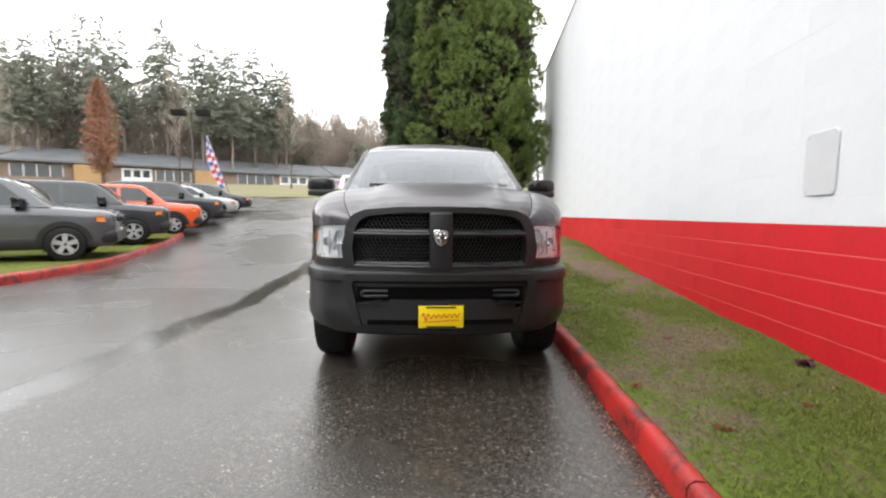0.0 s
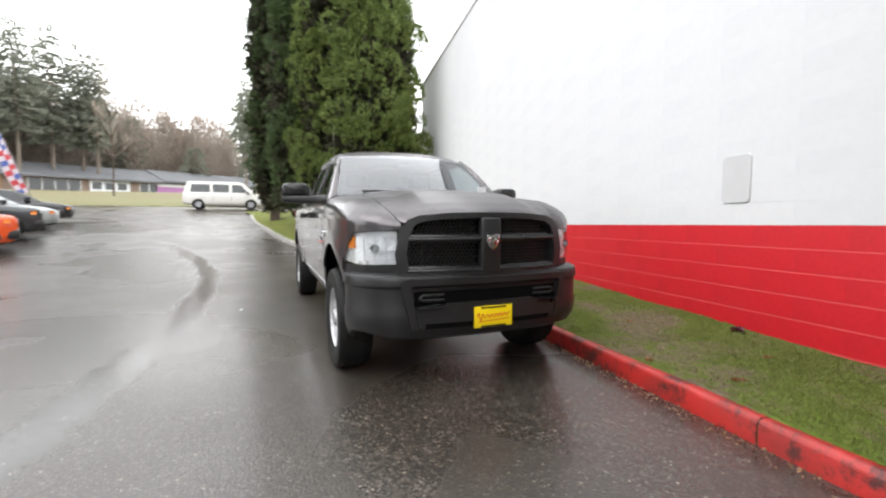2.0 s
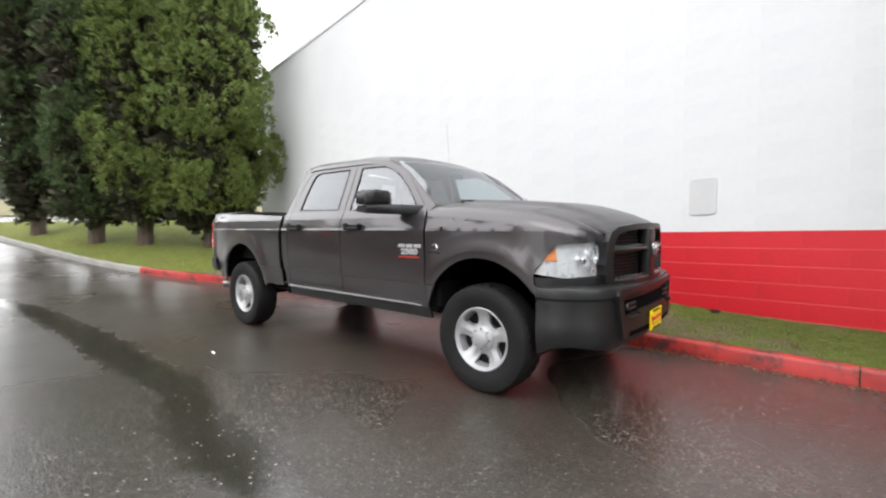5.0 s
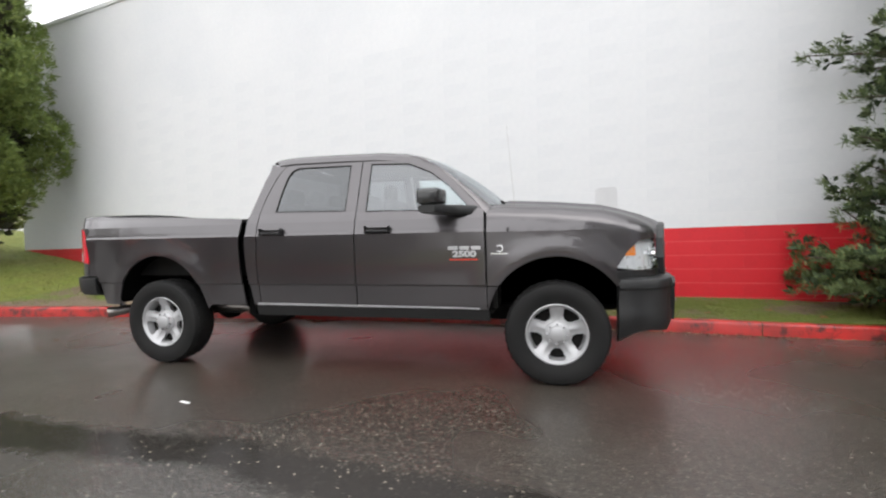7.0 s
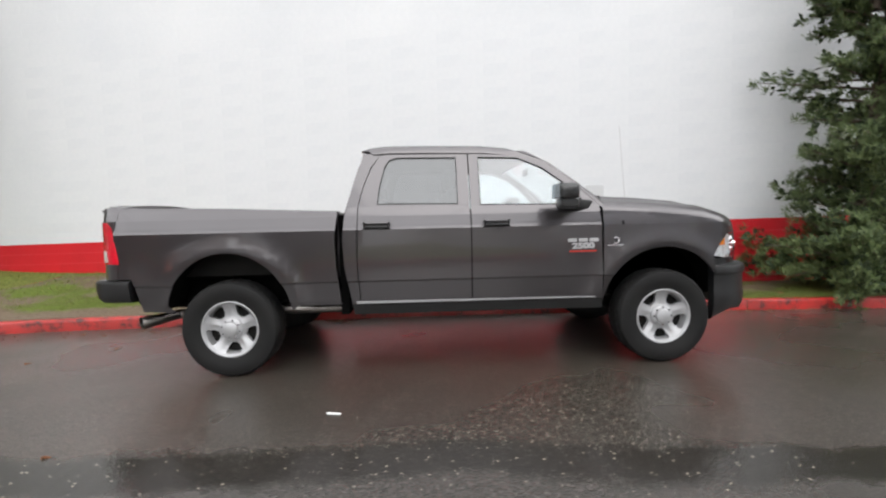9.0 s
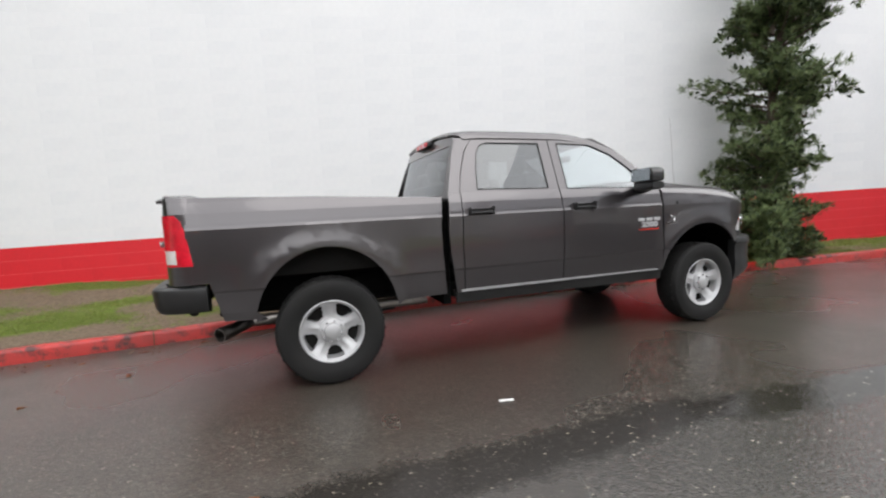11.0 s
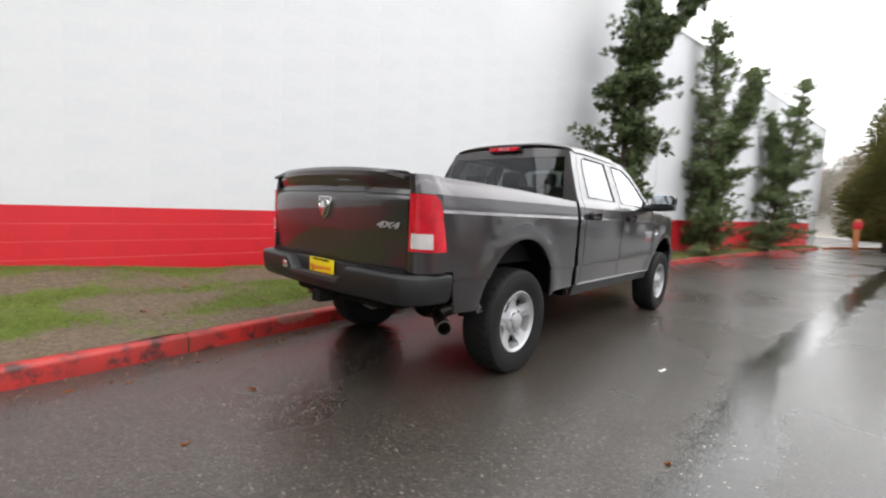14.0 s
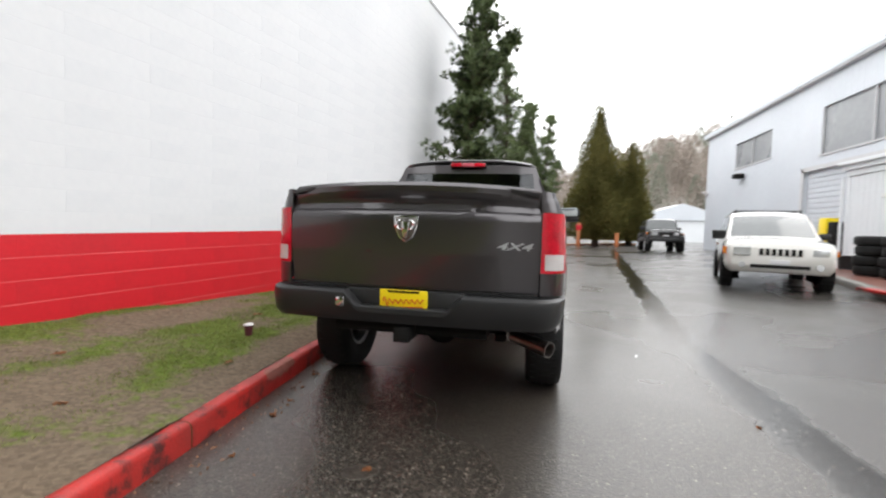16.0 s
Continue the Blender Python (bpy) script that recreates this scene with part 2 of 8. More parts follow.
def mottle(m, scale, lo, hi):
    """Small uneven tufts and clods: each takes its own lightness."""
    n, l = m.node_tree.nodes, m.node_tree.links
    b = n["Principled BSDF"]
    vor = n.new("ShaderNodeTexVoronoi")
    vor.inputs["Scale"].default_value = scale
    vor.inputs["Randomness"].default_value = 1.0
    l.new(n["Texture Coordinate"].outputs["Object"], vor.inputs["Vector"])
    sepc = n.new("ShaderNodeSeparateColor")
    l.new(vor.outputs["Color"], sepc.inputs[0])
    r = n.new("ShaderNodeMapRange")
    r.inputs[3].default_value, r.inputs[4].default_value = lo, hi
    l.new(sepc.outputs[0], r.inputs[0])
    sc = n.new("ShaderNodeVectorMath")
    sc.operation = "SCALE"
    l.new(b.inputs["Base Color"].links[0].from_socket, sc.inputs[0])
    l.new(r.outputs[0], sc.inputs["Scale"])
    l.new(sc.outputs[0], b.inputs["Base Color"])


mottle(M["soil"], 42, 0.72, 1.22)
lean_by_cover(M["soil"], 0.34)
M["soil"].node_tree.nodes["Principled BSDF"].inputs["Specular IOR Level"].default_value = 0.2
M["soil_green"] = mat("green_turf", (0.105, 0.145, 0.018), (0.130, 0.125, 0.035), rough=0.85, scale=1.2, fine=24, bump=1.0, fine_mix=0.42, dist=0.03)
M["soil_green"].node_tree.nodes["Principled BSDF"].inputs["Specular IOR Level"].default_value = 0.2
mottle(M["soil_green"], 30, 0.6, 1.35)
M["litter"] = mat("leaf_litter", (0.26, 0.13, 0.065), (0.12, 0.07, 0.045), rough=0.6, scale=3, fine=40, island=0.6)
# near-black brown-green: the shade between cypress lobes, put into the colour
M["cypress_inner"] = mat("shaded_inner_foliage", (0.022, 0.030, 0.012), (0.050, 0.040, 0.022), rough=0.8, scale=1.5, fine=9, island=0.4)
M["meadow"] = mat("winter_meadow", (0.14, 0.145, 0.06), (0.17, 0.14, 0.08), rough=0.9, scale=0.12, fine=2.0, bump=0.4, dist=0.05)
M["grass"] = mat("grass_blades", (0.080, 0.122, 0.018), (0.19, 0.182, 0.048), rough=0.55, scale=1.2, fine=30, island=0.5)
M["dryleaf"] = mat("fallen_leaf", (0.34, 0.13, 0.04), (0.20, 0.08, 0.03), rough=0.45, scale=6, fine=50)
M["paint"] = mat("granite_metallic_paint", (0.086, 0.079, 0.083), (0.075, 0.069, 0.073), rough=0.28, rough2=0.35, metal=0.85, scale=1.5, fine=900, coat=0.9, fine_mix=0.6)
M["paint"].node_tree.nodes["Principled BSDF"].inputs["Coat IOR"].default_value = 1.5
M["paint"].node_tree.nodes["Principled BSDF"].inputs["Coat Weight"].default_value = 1.0
def rain_beads(m):
    """Rain stands in beads on what faces up: less gloss there than on the sides."""
    n, l = m.node_tree.nodes, m.node_tree.links
    b = n["Principled BSDF"]
    geo = n.new("ShaderNodeNewGeometry")
    sep = n.new("ShaderNodeSeparateXYZ")
    l.new(geo.outputs["Normal"], sep.inputs[0])
    bead = n.new("ShaderNodeTexVoronoi")
    bead.inputs["Scale"].default_value = 95
    l.new(n["Texture Coordinate"].outputs["Object"], bead.inputs["Vector"])
    for socket, dry, beaded in (("Coat Weight", 1.0, 0.40), ("Coat Roughness", 0.035, 0.26)):
        r = n.new("ShaderNodeMapRange")
        r.inputs[1].default_value, r.inputs[2].default_value = 0.45, 0.9
        r.inputs[3].default_value, r.inputs[4].default_value = dry, beaded
        l.new(sep.outputs[2], r.inputs[0])
        l.new(r.outputs[0], b.inputs[socket])
    r = n.new("ShaderNodeMapRange")
    r.inputs[1].default_value, r.inputs[2].default_value = 0.45, 0.9
    r.inputs[3].default_value, r.inputs[4].default_value = 0.0, 0.12
    l.new(sep.outputs[2], r.inputs[0])
    add = n.new("ShaderNodeMath")
    l.new(b.inputs["Roughness"].links[0].from_socket, add.inputs[0])
    l.new(r.outputs[0], add.inputs[1])
    l.new(add.outputs[0], b.inputs["Roughness"])
    bp = n.new("ShaderNodeBump")
    bp.inputs["Distance"].default_value = 0.0015
    l.new(r.outputs[0], bp.inputs["Strength"])
    l.new(bead.outputs["Distance"], bp.inputs["Height"])
    l.new(bp.outputs[0], b.inputs["Normal"])


rain_beads(M["paint"])
M["black"] = mat("black_moulded_plastic", (0.010, 0.010, 0.0105), (0.015, 0.015, 0.0155), rough=0.36, scale=3, fine=420, bump=0.12, dist=0.002)
M["satin"] = mat("satin_black_plastic", (0.012, 0.012, 0.0125), (0.018, 0.018, 0.018), rough=0.24, scale=3, fine=300)
# near-black: black parts, and the shade of bed, underside and wells as colour
M["dark"] = mat("shaded_and_black_parts", (0.006, 0.006, 0.006), (0.012, 0.011, 0.010), rough=0.75, scale=6, fine=60)
M["tyre"] = mat("tyre_rubber", (0.008, 0.008, 0.0085), (0.015, 0.0145, 0.014), rough=0.55, scale=5, fine=120, bump=0.2, dist=0.002)
M["rim"] = mat("silver_wheel_paint", (0.50, 0.50, 0.51), (0.40, 0.40, 0.41), rough=0.48, metal=0.55, scale=7, fine=200, coat=0.4)
M["chrome"] = mat("chrome", (0.78, 0.78, 0.79), (0.66, 0.66, 0.67), rough=0.09, metal=1.0, scale=6, fine=100)
M["steel"] = mat("exhaust_steel", (0.36, 0.34, 0.32), (0.20, 0.18, 0.17), rough=0.32, metal=1.0, scale=9, fine=90)
M["glass"] = glass_mat("clear_window_glass", (0.70, 0.78, 0.79), mix=0.15)
M["screenglass"] = glass_mat("sky_bright_windscreen_glass", (0.62, 0.69, 0.70), mix=0.11, edge=0.6)
M["tint"] = glass_mat("tinted_privacy_glass", (0.135, 0.14, 0.145), mix=0.10)
M["backglass"] = glass_mat("tinted_back_window_glass", (0.24, 0.25, 0.26), mix=0.06)
M["lens"] = glass_mat("clear_lamp_lens", (0.92, 0.94, 0.95), mix=0.04)
M["redlens"] = mat("red_lamp_lens", (0.74, 0.010, 0.032), (0.34, 0.004, 0.012), rough=0.14, scale=9, fine=90, coat=0.5)
M["amber"] = mat("amber_reflector", (0.85, 0.25, 0.02), (0.7, 0.18, 0.015), rough=0.12, scale=8, fine=120, coat=0.8)
M["whitelens"] = mat("white_reverse_lens", (0.62, 0.58, 0.57), (0.48, 0.44, 0.43), rough=0.12, scale=9, fine=140, coat=1.0)
M["pinklens"] = mat("pale_red_lens", (0.70, 0.16, 0.20), (0.55, 0.08, 0.11), rough=0.14, scale=9, fine=90, coat=0.5)
M["mirror_glass"] = mat("mirror_glass", (0.42, 0.45, 0.47), (0.38, 0.41, 0.43), rough=0.03, metal=1.0, scale=3, fine=30)
M["yellow"] = mat("yellow_plate", (0.88, 0.68, 0.008), (0.82, 0.60, 0.006), rough=0.3, scale=4, fine=60)
M["plate_red"] = mat("red_print", (0.60, 0.03, 0.012), (0.5, 0.02, 0.01), rough=0.35)
M["trim_white"] = mat("white_print", (0.74, 0.74, 0.74), (0.66, 0.66, 0.66), rough=0.35)
M["cloth"] = mat("grey_seat_cloth", (0.10, 0.10, 0.105), (0.07, 0.07, 0.072), rough=0.85, scale=8, fine=260, bump=0.2)
M["dash"] = mat("grey_dashboard", (0.055, 0.055, 0.058), (0.045, 0.045, 0.047), rough=0.6, scale=6, fine=200)
M["bark"] = mat("conifer_bark", (0.115, 0.085, 0.065), (0.07, 0.052, 0.042), rough=0.9, scale=5, fine=30, bump=0.8, dist=0.02)
M["cypress"] = mat("cypress_foliage", (0.050, 0.092, 0.018), (0.215, 0.268, 0.060), rough=0.6, scale=1.6, fine=7, island=0.35)
M["cypress_dark"] = mat("dark_cypress_foliage", (0.028, 0.058, 0.018), (0.085, 0.125, 0.034), rough=0.6, scale=1.6, fine=7, island=0.35)
M["pine"] = mat("pine_foliage", (0.045, 0.082, 0.026), (0.165, 0.205, 0.070), rough=0.55, scale=1.2, fine=9, island=0.45)
# darker copy of the needles: shade inside the pine is in the colour
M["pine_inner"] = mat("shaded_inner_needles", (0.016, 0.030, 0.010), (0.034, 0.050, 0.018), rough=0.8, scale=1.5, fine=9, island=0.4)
M["cedar"] = mat("bronzed_cedar_foliage", (0.074, 0.084, 0.026), (0.155, 0.128, 0.044), rough=0.65, scale=0.5, fine=4, island=0.4)
# firs and bare twigs paled: the haze of distance is in the colour
M["fir"] = mat("hazed_fir_foliage", (0.215, 0.232, 0.185), (0.285, 0.295, 0.243), rough=0.9, scale=0.25, fine=3, island=0.2)
M["wood_bare"] = mat("hazed_bare_twigs", (0.42, 0.36, 0.31), (0.34, 0.29, 0.25), rough=0.9, scale=0.2, fine=3, island=0.3)
M["rust_leaf"] = mat("rusty_clinging_leaves", (0.38, 0.215, 0.145), (0.25, 0.13, 0.085), rough=0.7, scale=1, fine=6, island=0.5)
M["roofgrey"] = mat("grey_roof_felt", (0.15, 0.155, 0.165), (0.11, 0.115, 0.12), rough=0.7, scale=0.4, fine=6)
M["brick"] = mat("orange_brick", (0.27, 0.205, 0.165), (0.20, 0.145, 0.115), rough=0.8, scale=0.8, fine=9)
M["siding"] = mat("pale_grey_metal_siding", (0.62, 0.65, 0.69), (0.55, 0.58, 0.62), rough=0.45, scale=0.4, fine=6)
M["white_siding"] = mat("white_siding_paint", (0.76, 0.78, 0.80), (0.68, 0.70, 0.72), rough=0.5, scale=0.6, fine=9)
M["car_white"] = mat("pearl_white_car_paint", (0.58, 0.565, 0.53), (0.52, 0.505, 0.475), rough=0.25, scale=1, fine=400, coat=0.8)
M["car_black"] = mat("black_car_paint", (0.012, 0.012, 0.013), (0.018, 0.018, 0.019), rough=0.2, scale=1, fine=400, coat=1.0)
M["car_grey"] = mat("grey_car_paint", (0.095, 0.098, 0.105), (0.085, 0.088, 0.094), rough=0.3, metal=0.5, scale=1, fine=400, coat=0.9)
M["car_dark"] = mat("dark_grey_car_paint", (0.035, 0.037, 0.041), (0.03, 0.032, 0.036), rough=0.3, metal=0.5, scale=1, fine=400, coat=0.9)
M["car_orange"] = mat("orange_car_paint", (0.72, 0.085, 0.012), (0.66, 0.075, 0.010), rough=0.25, scale=1, fine=400, coat=1.0)
M["car_silver"] = mat("silver_car_paint", (0.40, 0.42, 0.42), (0.36, 0.38, 0.38), rough=0.3, metal=0.5, scale=1, fine=400, coat=0.9)
M["post_orange"] = mat("faded_orange_paint", (0.55, 0.20, 0.07), (0.42, 0.14, 0.05), rough=0.55, scale=4, fine=40)
M["paver"] = mat("red_paving_brick", (0.20, 0.085, 0.062), (0.14, 0.06, 0.045), rough=0.35, scale=2, fine=30, bump=0.3)
M["flag_white"] = mat("white_flag_cloth", (0.75, 0.72, 0.74), (0.6, 0.5, 0.55), rough=0.7, scale=3, fine=8)
# hillside greyed and paled, mist painted into its base colour
M["hill"] = mat("hazed_hillside", (0.30, 0.265, 0.235), (0.23, 0.225, 0.20), rough=0.95, scale=0.03, fine=0.4, fine_mix=0.5)
M["plate_grey"] = mat("pale_grey_plate_paint", (0.58, 0.58, 0.59), (0.53, 0.53, 0.54), rough=0.5, scale=4, fine=50)
M["purple"] = mat("purple_panel_paint", (0.42, 0.20, 0.40), (0.34, 0.15, 0.32), rough=0.6)
M["darkglass"] = mat("dark_window_glass", (0.042, 0.047, 0.048), (0.062, 0.068, 0.068), rough=0.06, scale=1.2, fine=20)
M["palewin"] = mat("hazy_window_sheet", (0.30, 0.31, 0.32), (0.20, 0.21, 0.22), rough=0.25, scale=0.5, fine=5)
M["maroon"] = mat("maroon_leaves", (0.16, 0.03, 0.05), (0.08, 0.015, 0.03), rough=0.5, scale=9, fine=60)
M["twig_pale"] = mat("pale_twigs", (0.42, 0.38, 0.34), (0.30, 0.27, 0.24), rough=0.9, scale=1, fine=8, island=0.4)
# russet twigs on the hill, paled the same way for mist
M["wood_russet"] = mat("hazed_russet_twigs", (0.34, 0.285, 0.245), (0.27, 0.235, 0.205), rough=0.9, scale=0.1, fine=1, island=0.4)
M["screen"] = mat("windscreen_sheet", (0.055, 0.063, 0.064), (0.075, 0.083, 0.084), rough=0.08, coat=1.0, scale=1.0, fine=10)
M["lampglass"] = mat("lamp_glass", (0.70, 0.71, 0.71), (0.52, 0.53, 0.54), rough=0.10, metal=0.4, scale=9, fine=80, coat=0.8)
M["ochre"] = mat("ochre_timber", (0.40, 0.25, 0.12), (0.32, 0.19, 0.09), rough=0.75, scale=0.6, fine=6)
M["flag_red"] = mat("red_flag_cloth", (0.50, 0.06, 0.07), (0.42, 0.05, 0.06), rough=0.7)
M["flag_blue"] = mat("blue_flag_cloth", (0.08, 0.12, 0.36), (0.07, 0.10, 0.30), rough=0.7)
# paler red: sky light caught by the chipped joints, put into the colour
M["red_joint"] = mat("pale_lit_red_mortar", (0.66, 0.10, 0.10), (0.60, 0.05, 0.06), rough=0.6, scale=2, fine=20)
# black for gaps and openings: their shade is put into the colour
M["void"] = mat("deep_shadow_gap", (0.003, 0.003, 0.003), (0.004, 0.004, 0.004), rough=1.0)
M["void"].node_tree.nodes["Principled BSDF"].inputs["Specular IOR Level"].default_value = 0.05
M["reflector"] = mat("faceted_lamp_reflector", (0.84, 0.84, 0.85), (0.66, 0.66, 0.67), rough=0.26, metal=0.45, scale=18, fine=70, bump=0.12, dist=0.006)


def see_through(material, share):
    """Thin leaves and twigs pass part of the light on."""
    nt = material.node_tree
    b = nt.nodes["Principled BSDF"]
    b.inputs["Specular IOR Level"].default_value = 0.1
    o = [n for n in nt.nodes if n.type == "OUTPUT_MATERIAL"][0]
    t = nt.nodes.new("ShaderNodeBsdfTranslucent")
    m = nt.nodes.new("ShaderNodeMixShader")
    m.inputs[0].default_value = share
    if b.inputs["Base Color"].links:
        nt.links.new(b.inputs["Base Color"].links[0].from_socket, t.inputs["Color"])
    nt.links.new(b.outputs[0], m.inputs[1])
    nt.links.new(t.outputs[0], m.inputs[2])
    nt.links.new(m.outputs[0], o.inputs["Surface"])


for key in ("fir", "wood_bare", "cedar", "rust_leaf"):
    see_through(M[key], 0.5)
for key, gloss in (("tyre", 0.22), ("dark", 0.2)):
    M[key].node_tree.nodes["Principled BSDF"].inputs["Specular IOR Level"].default_value = gloss

# ==== building tools ====
def mesh_of(bm, name, material, smooth=30):
    me = bpy.data.meshes.new(name)
    bmesh.ops.recalc_face_normals(bm, faces=bm.faces[:])
    bm.to_mesh(me)
    bm.free()
    for p in me.polygons:
        p.use_smooth = smooth > 0
    if smooth:
        me.set_sharp_from_angle(angle=radians(smooth))
    for m in material if isinstance(material, (list, tuple)) else [material]:
        me.materials.append(m)
    if "skin_normal" in me.attributes:
        # panels take the normals of the curved surface that they lie on
        skin = [Vector(d.vector) for d in me.attributes["skin_normal"].data]
        normals = []
        for p in me.polygons:
            for k in p.loop_indices:
                d = skin[k].dot(p.normal)
                normals.append(p.normal.copy() if abs(d) < 0.9 else (skin[k] if d > 0 else -skin[k]))
        me.normals_split_custom_set(normals)
        me.attributes.remove(me.attributes["skin_normal"])
    return me


def thing(name, label, category, m=None, group="", kind=""):
    """An empty at the base of a thing made of parts."""
    ob = new(name)
    ob.empty_display_size = 0.1
    ob.matrix_world = m or Matrix()
    return tagged(ob, label, category, group, kind)


def part(name, bm, material, parent, label="", smooth=30, m=None):
    ob = new(name, bm if isinstance(bm, bpy.types.Mesh) else mesh_of(bm, name, material, smooth))
    ob.parent = parent
    if m is not None:
        ob.matrix_local = m
    return tagged(ob, label) if label else ob


def solid(name, bm, material, label, category, m=None, group="", kind="", smooth=30):
    """A thing that is one mesh."""
    ob = new(name, mesh_of(bm, name, material, smooth))
    if m is not None:
        ob.matrix_world = m
    return tagged(ob, label, category, group, kind)


def box(x0, y0, z0, x1, y1, z1, bevel=0.0, seg=2, bm=None):
    bm = bm or bmesh.new()
    r = bmesh.ops.create_cube(bm, size=1)
    vs = r["verts"]
    for v in vs:
        v.co = Vector(((x0 + x1) / 2 + v.co.x * (x1 - x0), (y0 + y1) / 2 + v.co.y * (y1 - y0), (z0 + z1) / 2 + v.co.z * (z1 - z0)))
    if bevel:
        es = list({e for v in vs for e in v.link_edges})
        bmesh.ops.bevel(bm, geom=es, offset=bevel, segments=seg, profile=0.5, affect="EDGES")
    return bm


def tube(a, b, r0, r1=None, seg=12, bm=None, caps=True):
    """A tapered rod from a to b."""
    bm = bm or bmesh.new()
    a, b = Vector(a), Vector(b)
    q = (b - a).to_track_quat("Z", "Y").to_matrix().to_4x4()
    q.translation = (a + b) / 2
    bmesh.ops.create_cone(bm, cap_ends=caps, segments=seg, radius1=r0, radius2=r0 if r1 is None else r1, depth=(b - a).length, matrix=q)
    return bm


def lathe(profile, seg=48, axis="x", bm=None, closed=False):
    """Turns (radius, along) pairs round an axis through the origin."""
    bm = bm or bmesh.new()
    rings = []
    for r, a in profile:
        ring = []
        for i in range(seg):
            t = 2 * math.pi * i / seg
            c, s = r * math.cos(t), r * math.sin(t)
            ring.append(bm.verts.new((a, c, s) if axis == "x" else (c, s, a)))
        rings.append(ring)
    pairs = list(zip(rings, rings[1:])) + ([(rings[-1], rings[0])] if closed else [])
    for p, q in pairs:
        for i in range(seg):
            bm.faces.new((p[i], p[(i + 1) % seg], q[(i + 1) % seg], q[i]))
    return bm


def prism(poly, lo, hi, axis="x", bm=None, bevel=0.0):
    """A flat outline, pushed through along an axis."""
    bm = bm or bmesh.new()
    put = {"x": lambda p, a: (a, p[0], p[1]), "y": lambda p, a: (p[0], a, p[1]), "z": lambda p, a: (p[0], p[1], a)}[axis]
    lo_v = [bm.verts.new(put(p, lo)) for p in poly]
    hi_v = [bm.verts.new(put(p, hi)) for p in poly]
    fs = [bm.faces.new(lo_v), bm.faces.new(hi_v[::-1])]
    for i in range(len(poly)):
        j = (i + 1) % len(poly)
        fs.append(bm.faces.new((lo_v[i], hi_v[i], hi_v[j], lo_v[j])))
    if bevel:
        bmesh.ops.bevel(bm, geom=list({e for f in fs for e in f.edges}), offset=bevel, segments=2, profile=0.5, affect="EDGES")
    return bm


CREASED = {}


def panel(polys, surf, thick=0.02, step=0.08, mirror=False):
    """A sheet cut to flat outlines, laid on a curved surface: surf(u, v) gives the place."""
    bm = bmesh.new()
    for poly in polys if isinstance(polys[0][0], (list, tuple)) else [polys]:
        bm.faces.new([bm.verts.new((p[0], p[1], 0)) for p in poly])
    bmesh.ops.triangulate(bm, faces=bm.faces[:])
    us = [v.co.x for v in bm.verts]
    vs = [v.co.y for v in bm.verts]
    for k, (lo, hi) in enumerate(((min(us), max(us)), (min(vs), max(vs)))):
        c = math.floor(lo / step) * step + step
        while c < hi - 1e-4:
            bmesh.ops.bisect_plane(bm, geom=bm.verts[:] + bm.edges[:] + bm.faces[:], dist=1e-5, plane_co=(c, 0, 0) if k == 0 else (0, c, 0), plane_no=(1, 0, 0) if k == 0 else (0, 1, 0))
            c += step
    if surf in CREASED:
        for c in CREASED[surf]:
            bmesh.ops.bisect_plane(bm, geom=bm.verts[:] + bm.edges[:] + bm.faces[:], dist=1e-5, plane_co=(0, c, 0), plane_no=(0, 1, 0))
    bmesh.ops.remove_doubles(bm, verts=bm.verts[:], dist=1e-4)
    bmesh.ops.recalc_face_normals(bm, faces=bm.faces[:])
    layer = bm.loops.layers.float_vector.new("skin_normal")
    e = 0.002
    for f in bm.faces:
        c = f.calc_center_median()
        for k in f.loops:
            d = c - k.vert.co
            m = k.vert.co + d * min(0.5, 0.005 / max(d.length, 1e-6))
            q = [Vector([w.real for w in surf(m.x + i * e, m.y + j * e)]) for i, j in ((1, 0), (-1, 0), (0, 1), (0, -1))]
            n = (q[0] - q[1]).cross(q[2] - q[3])
            n = n.normalized() if n.length > 1e-10 else Vector()
            if mirror:
                n.x = -n.x
            k[layer] = n
    for v in bm.verts:
        p = Vector(surf(v.co.x, v.co.y))
        if mirror:
            p.x = -p.x
        v.co = p
    if thick:
        bm.normal_update()
        out = sum((f.normal * f.calc_area() for f in bm.faces), Vector())
        mid = sum((v.co for v in bm.verts), Vector()) / len(bm.verts)
        if out.dot(mid - Vector((0, mid.y if abs(mid.x) > 0.5 else 2.0, 0.6))) < 0:
            bmesh.ops.reverse_faces(bm, faces=bm.faces[:])
            bm.normal_update()
        shift = {v: v.co - v.normal * thick for v in bm.verts}
        rim = [e for e in bm.edges if e.is_boundary]
        twin = {}
        for e in rim:
            for v in e.verts:
                if v not in twin:
                    twin[v] = bm.verts.new(shift[v])
        for e in rim:
            a, b = e.verts
            bm.faces.new((a, b, twin[b], twin[a]))
    return bm


def lerp(table, x):
    """Smooth value at x from a short table of (x, value)."""
    if x <= table[0][0]:
        return table[0][1]
    for (a, u), (b, v) in zip(table, table[1:]):
        if x <= b:
            t = (x - a) / (b - a)
            return u + (v - u) * t
    return table[-1][1]


def arc(cy, cz, r, a0, a1, n=14, rz=None):
    return [(cy + r * math.cos(radians(a0 + (a1 - a0) * i / n)), cz + (rz or r) * math.sin(radians(a0 + (a1 - a0) * i / n))) for i in range(n + 1)]


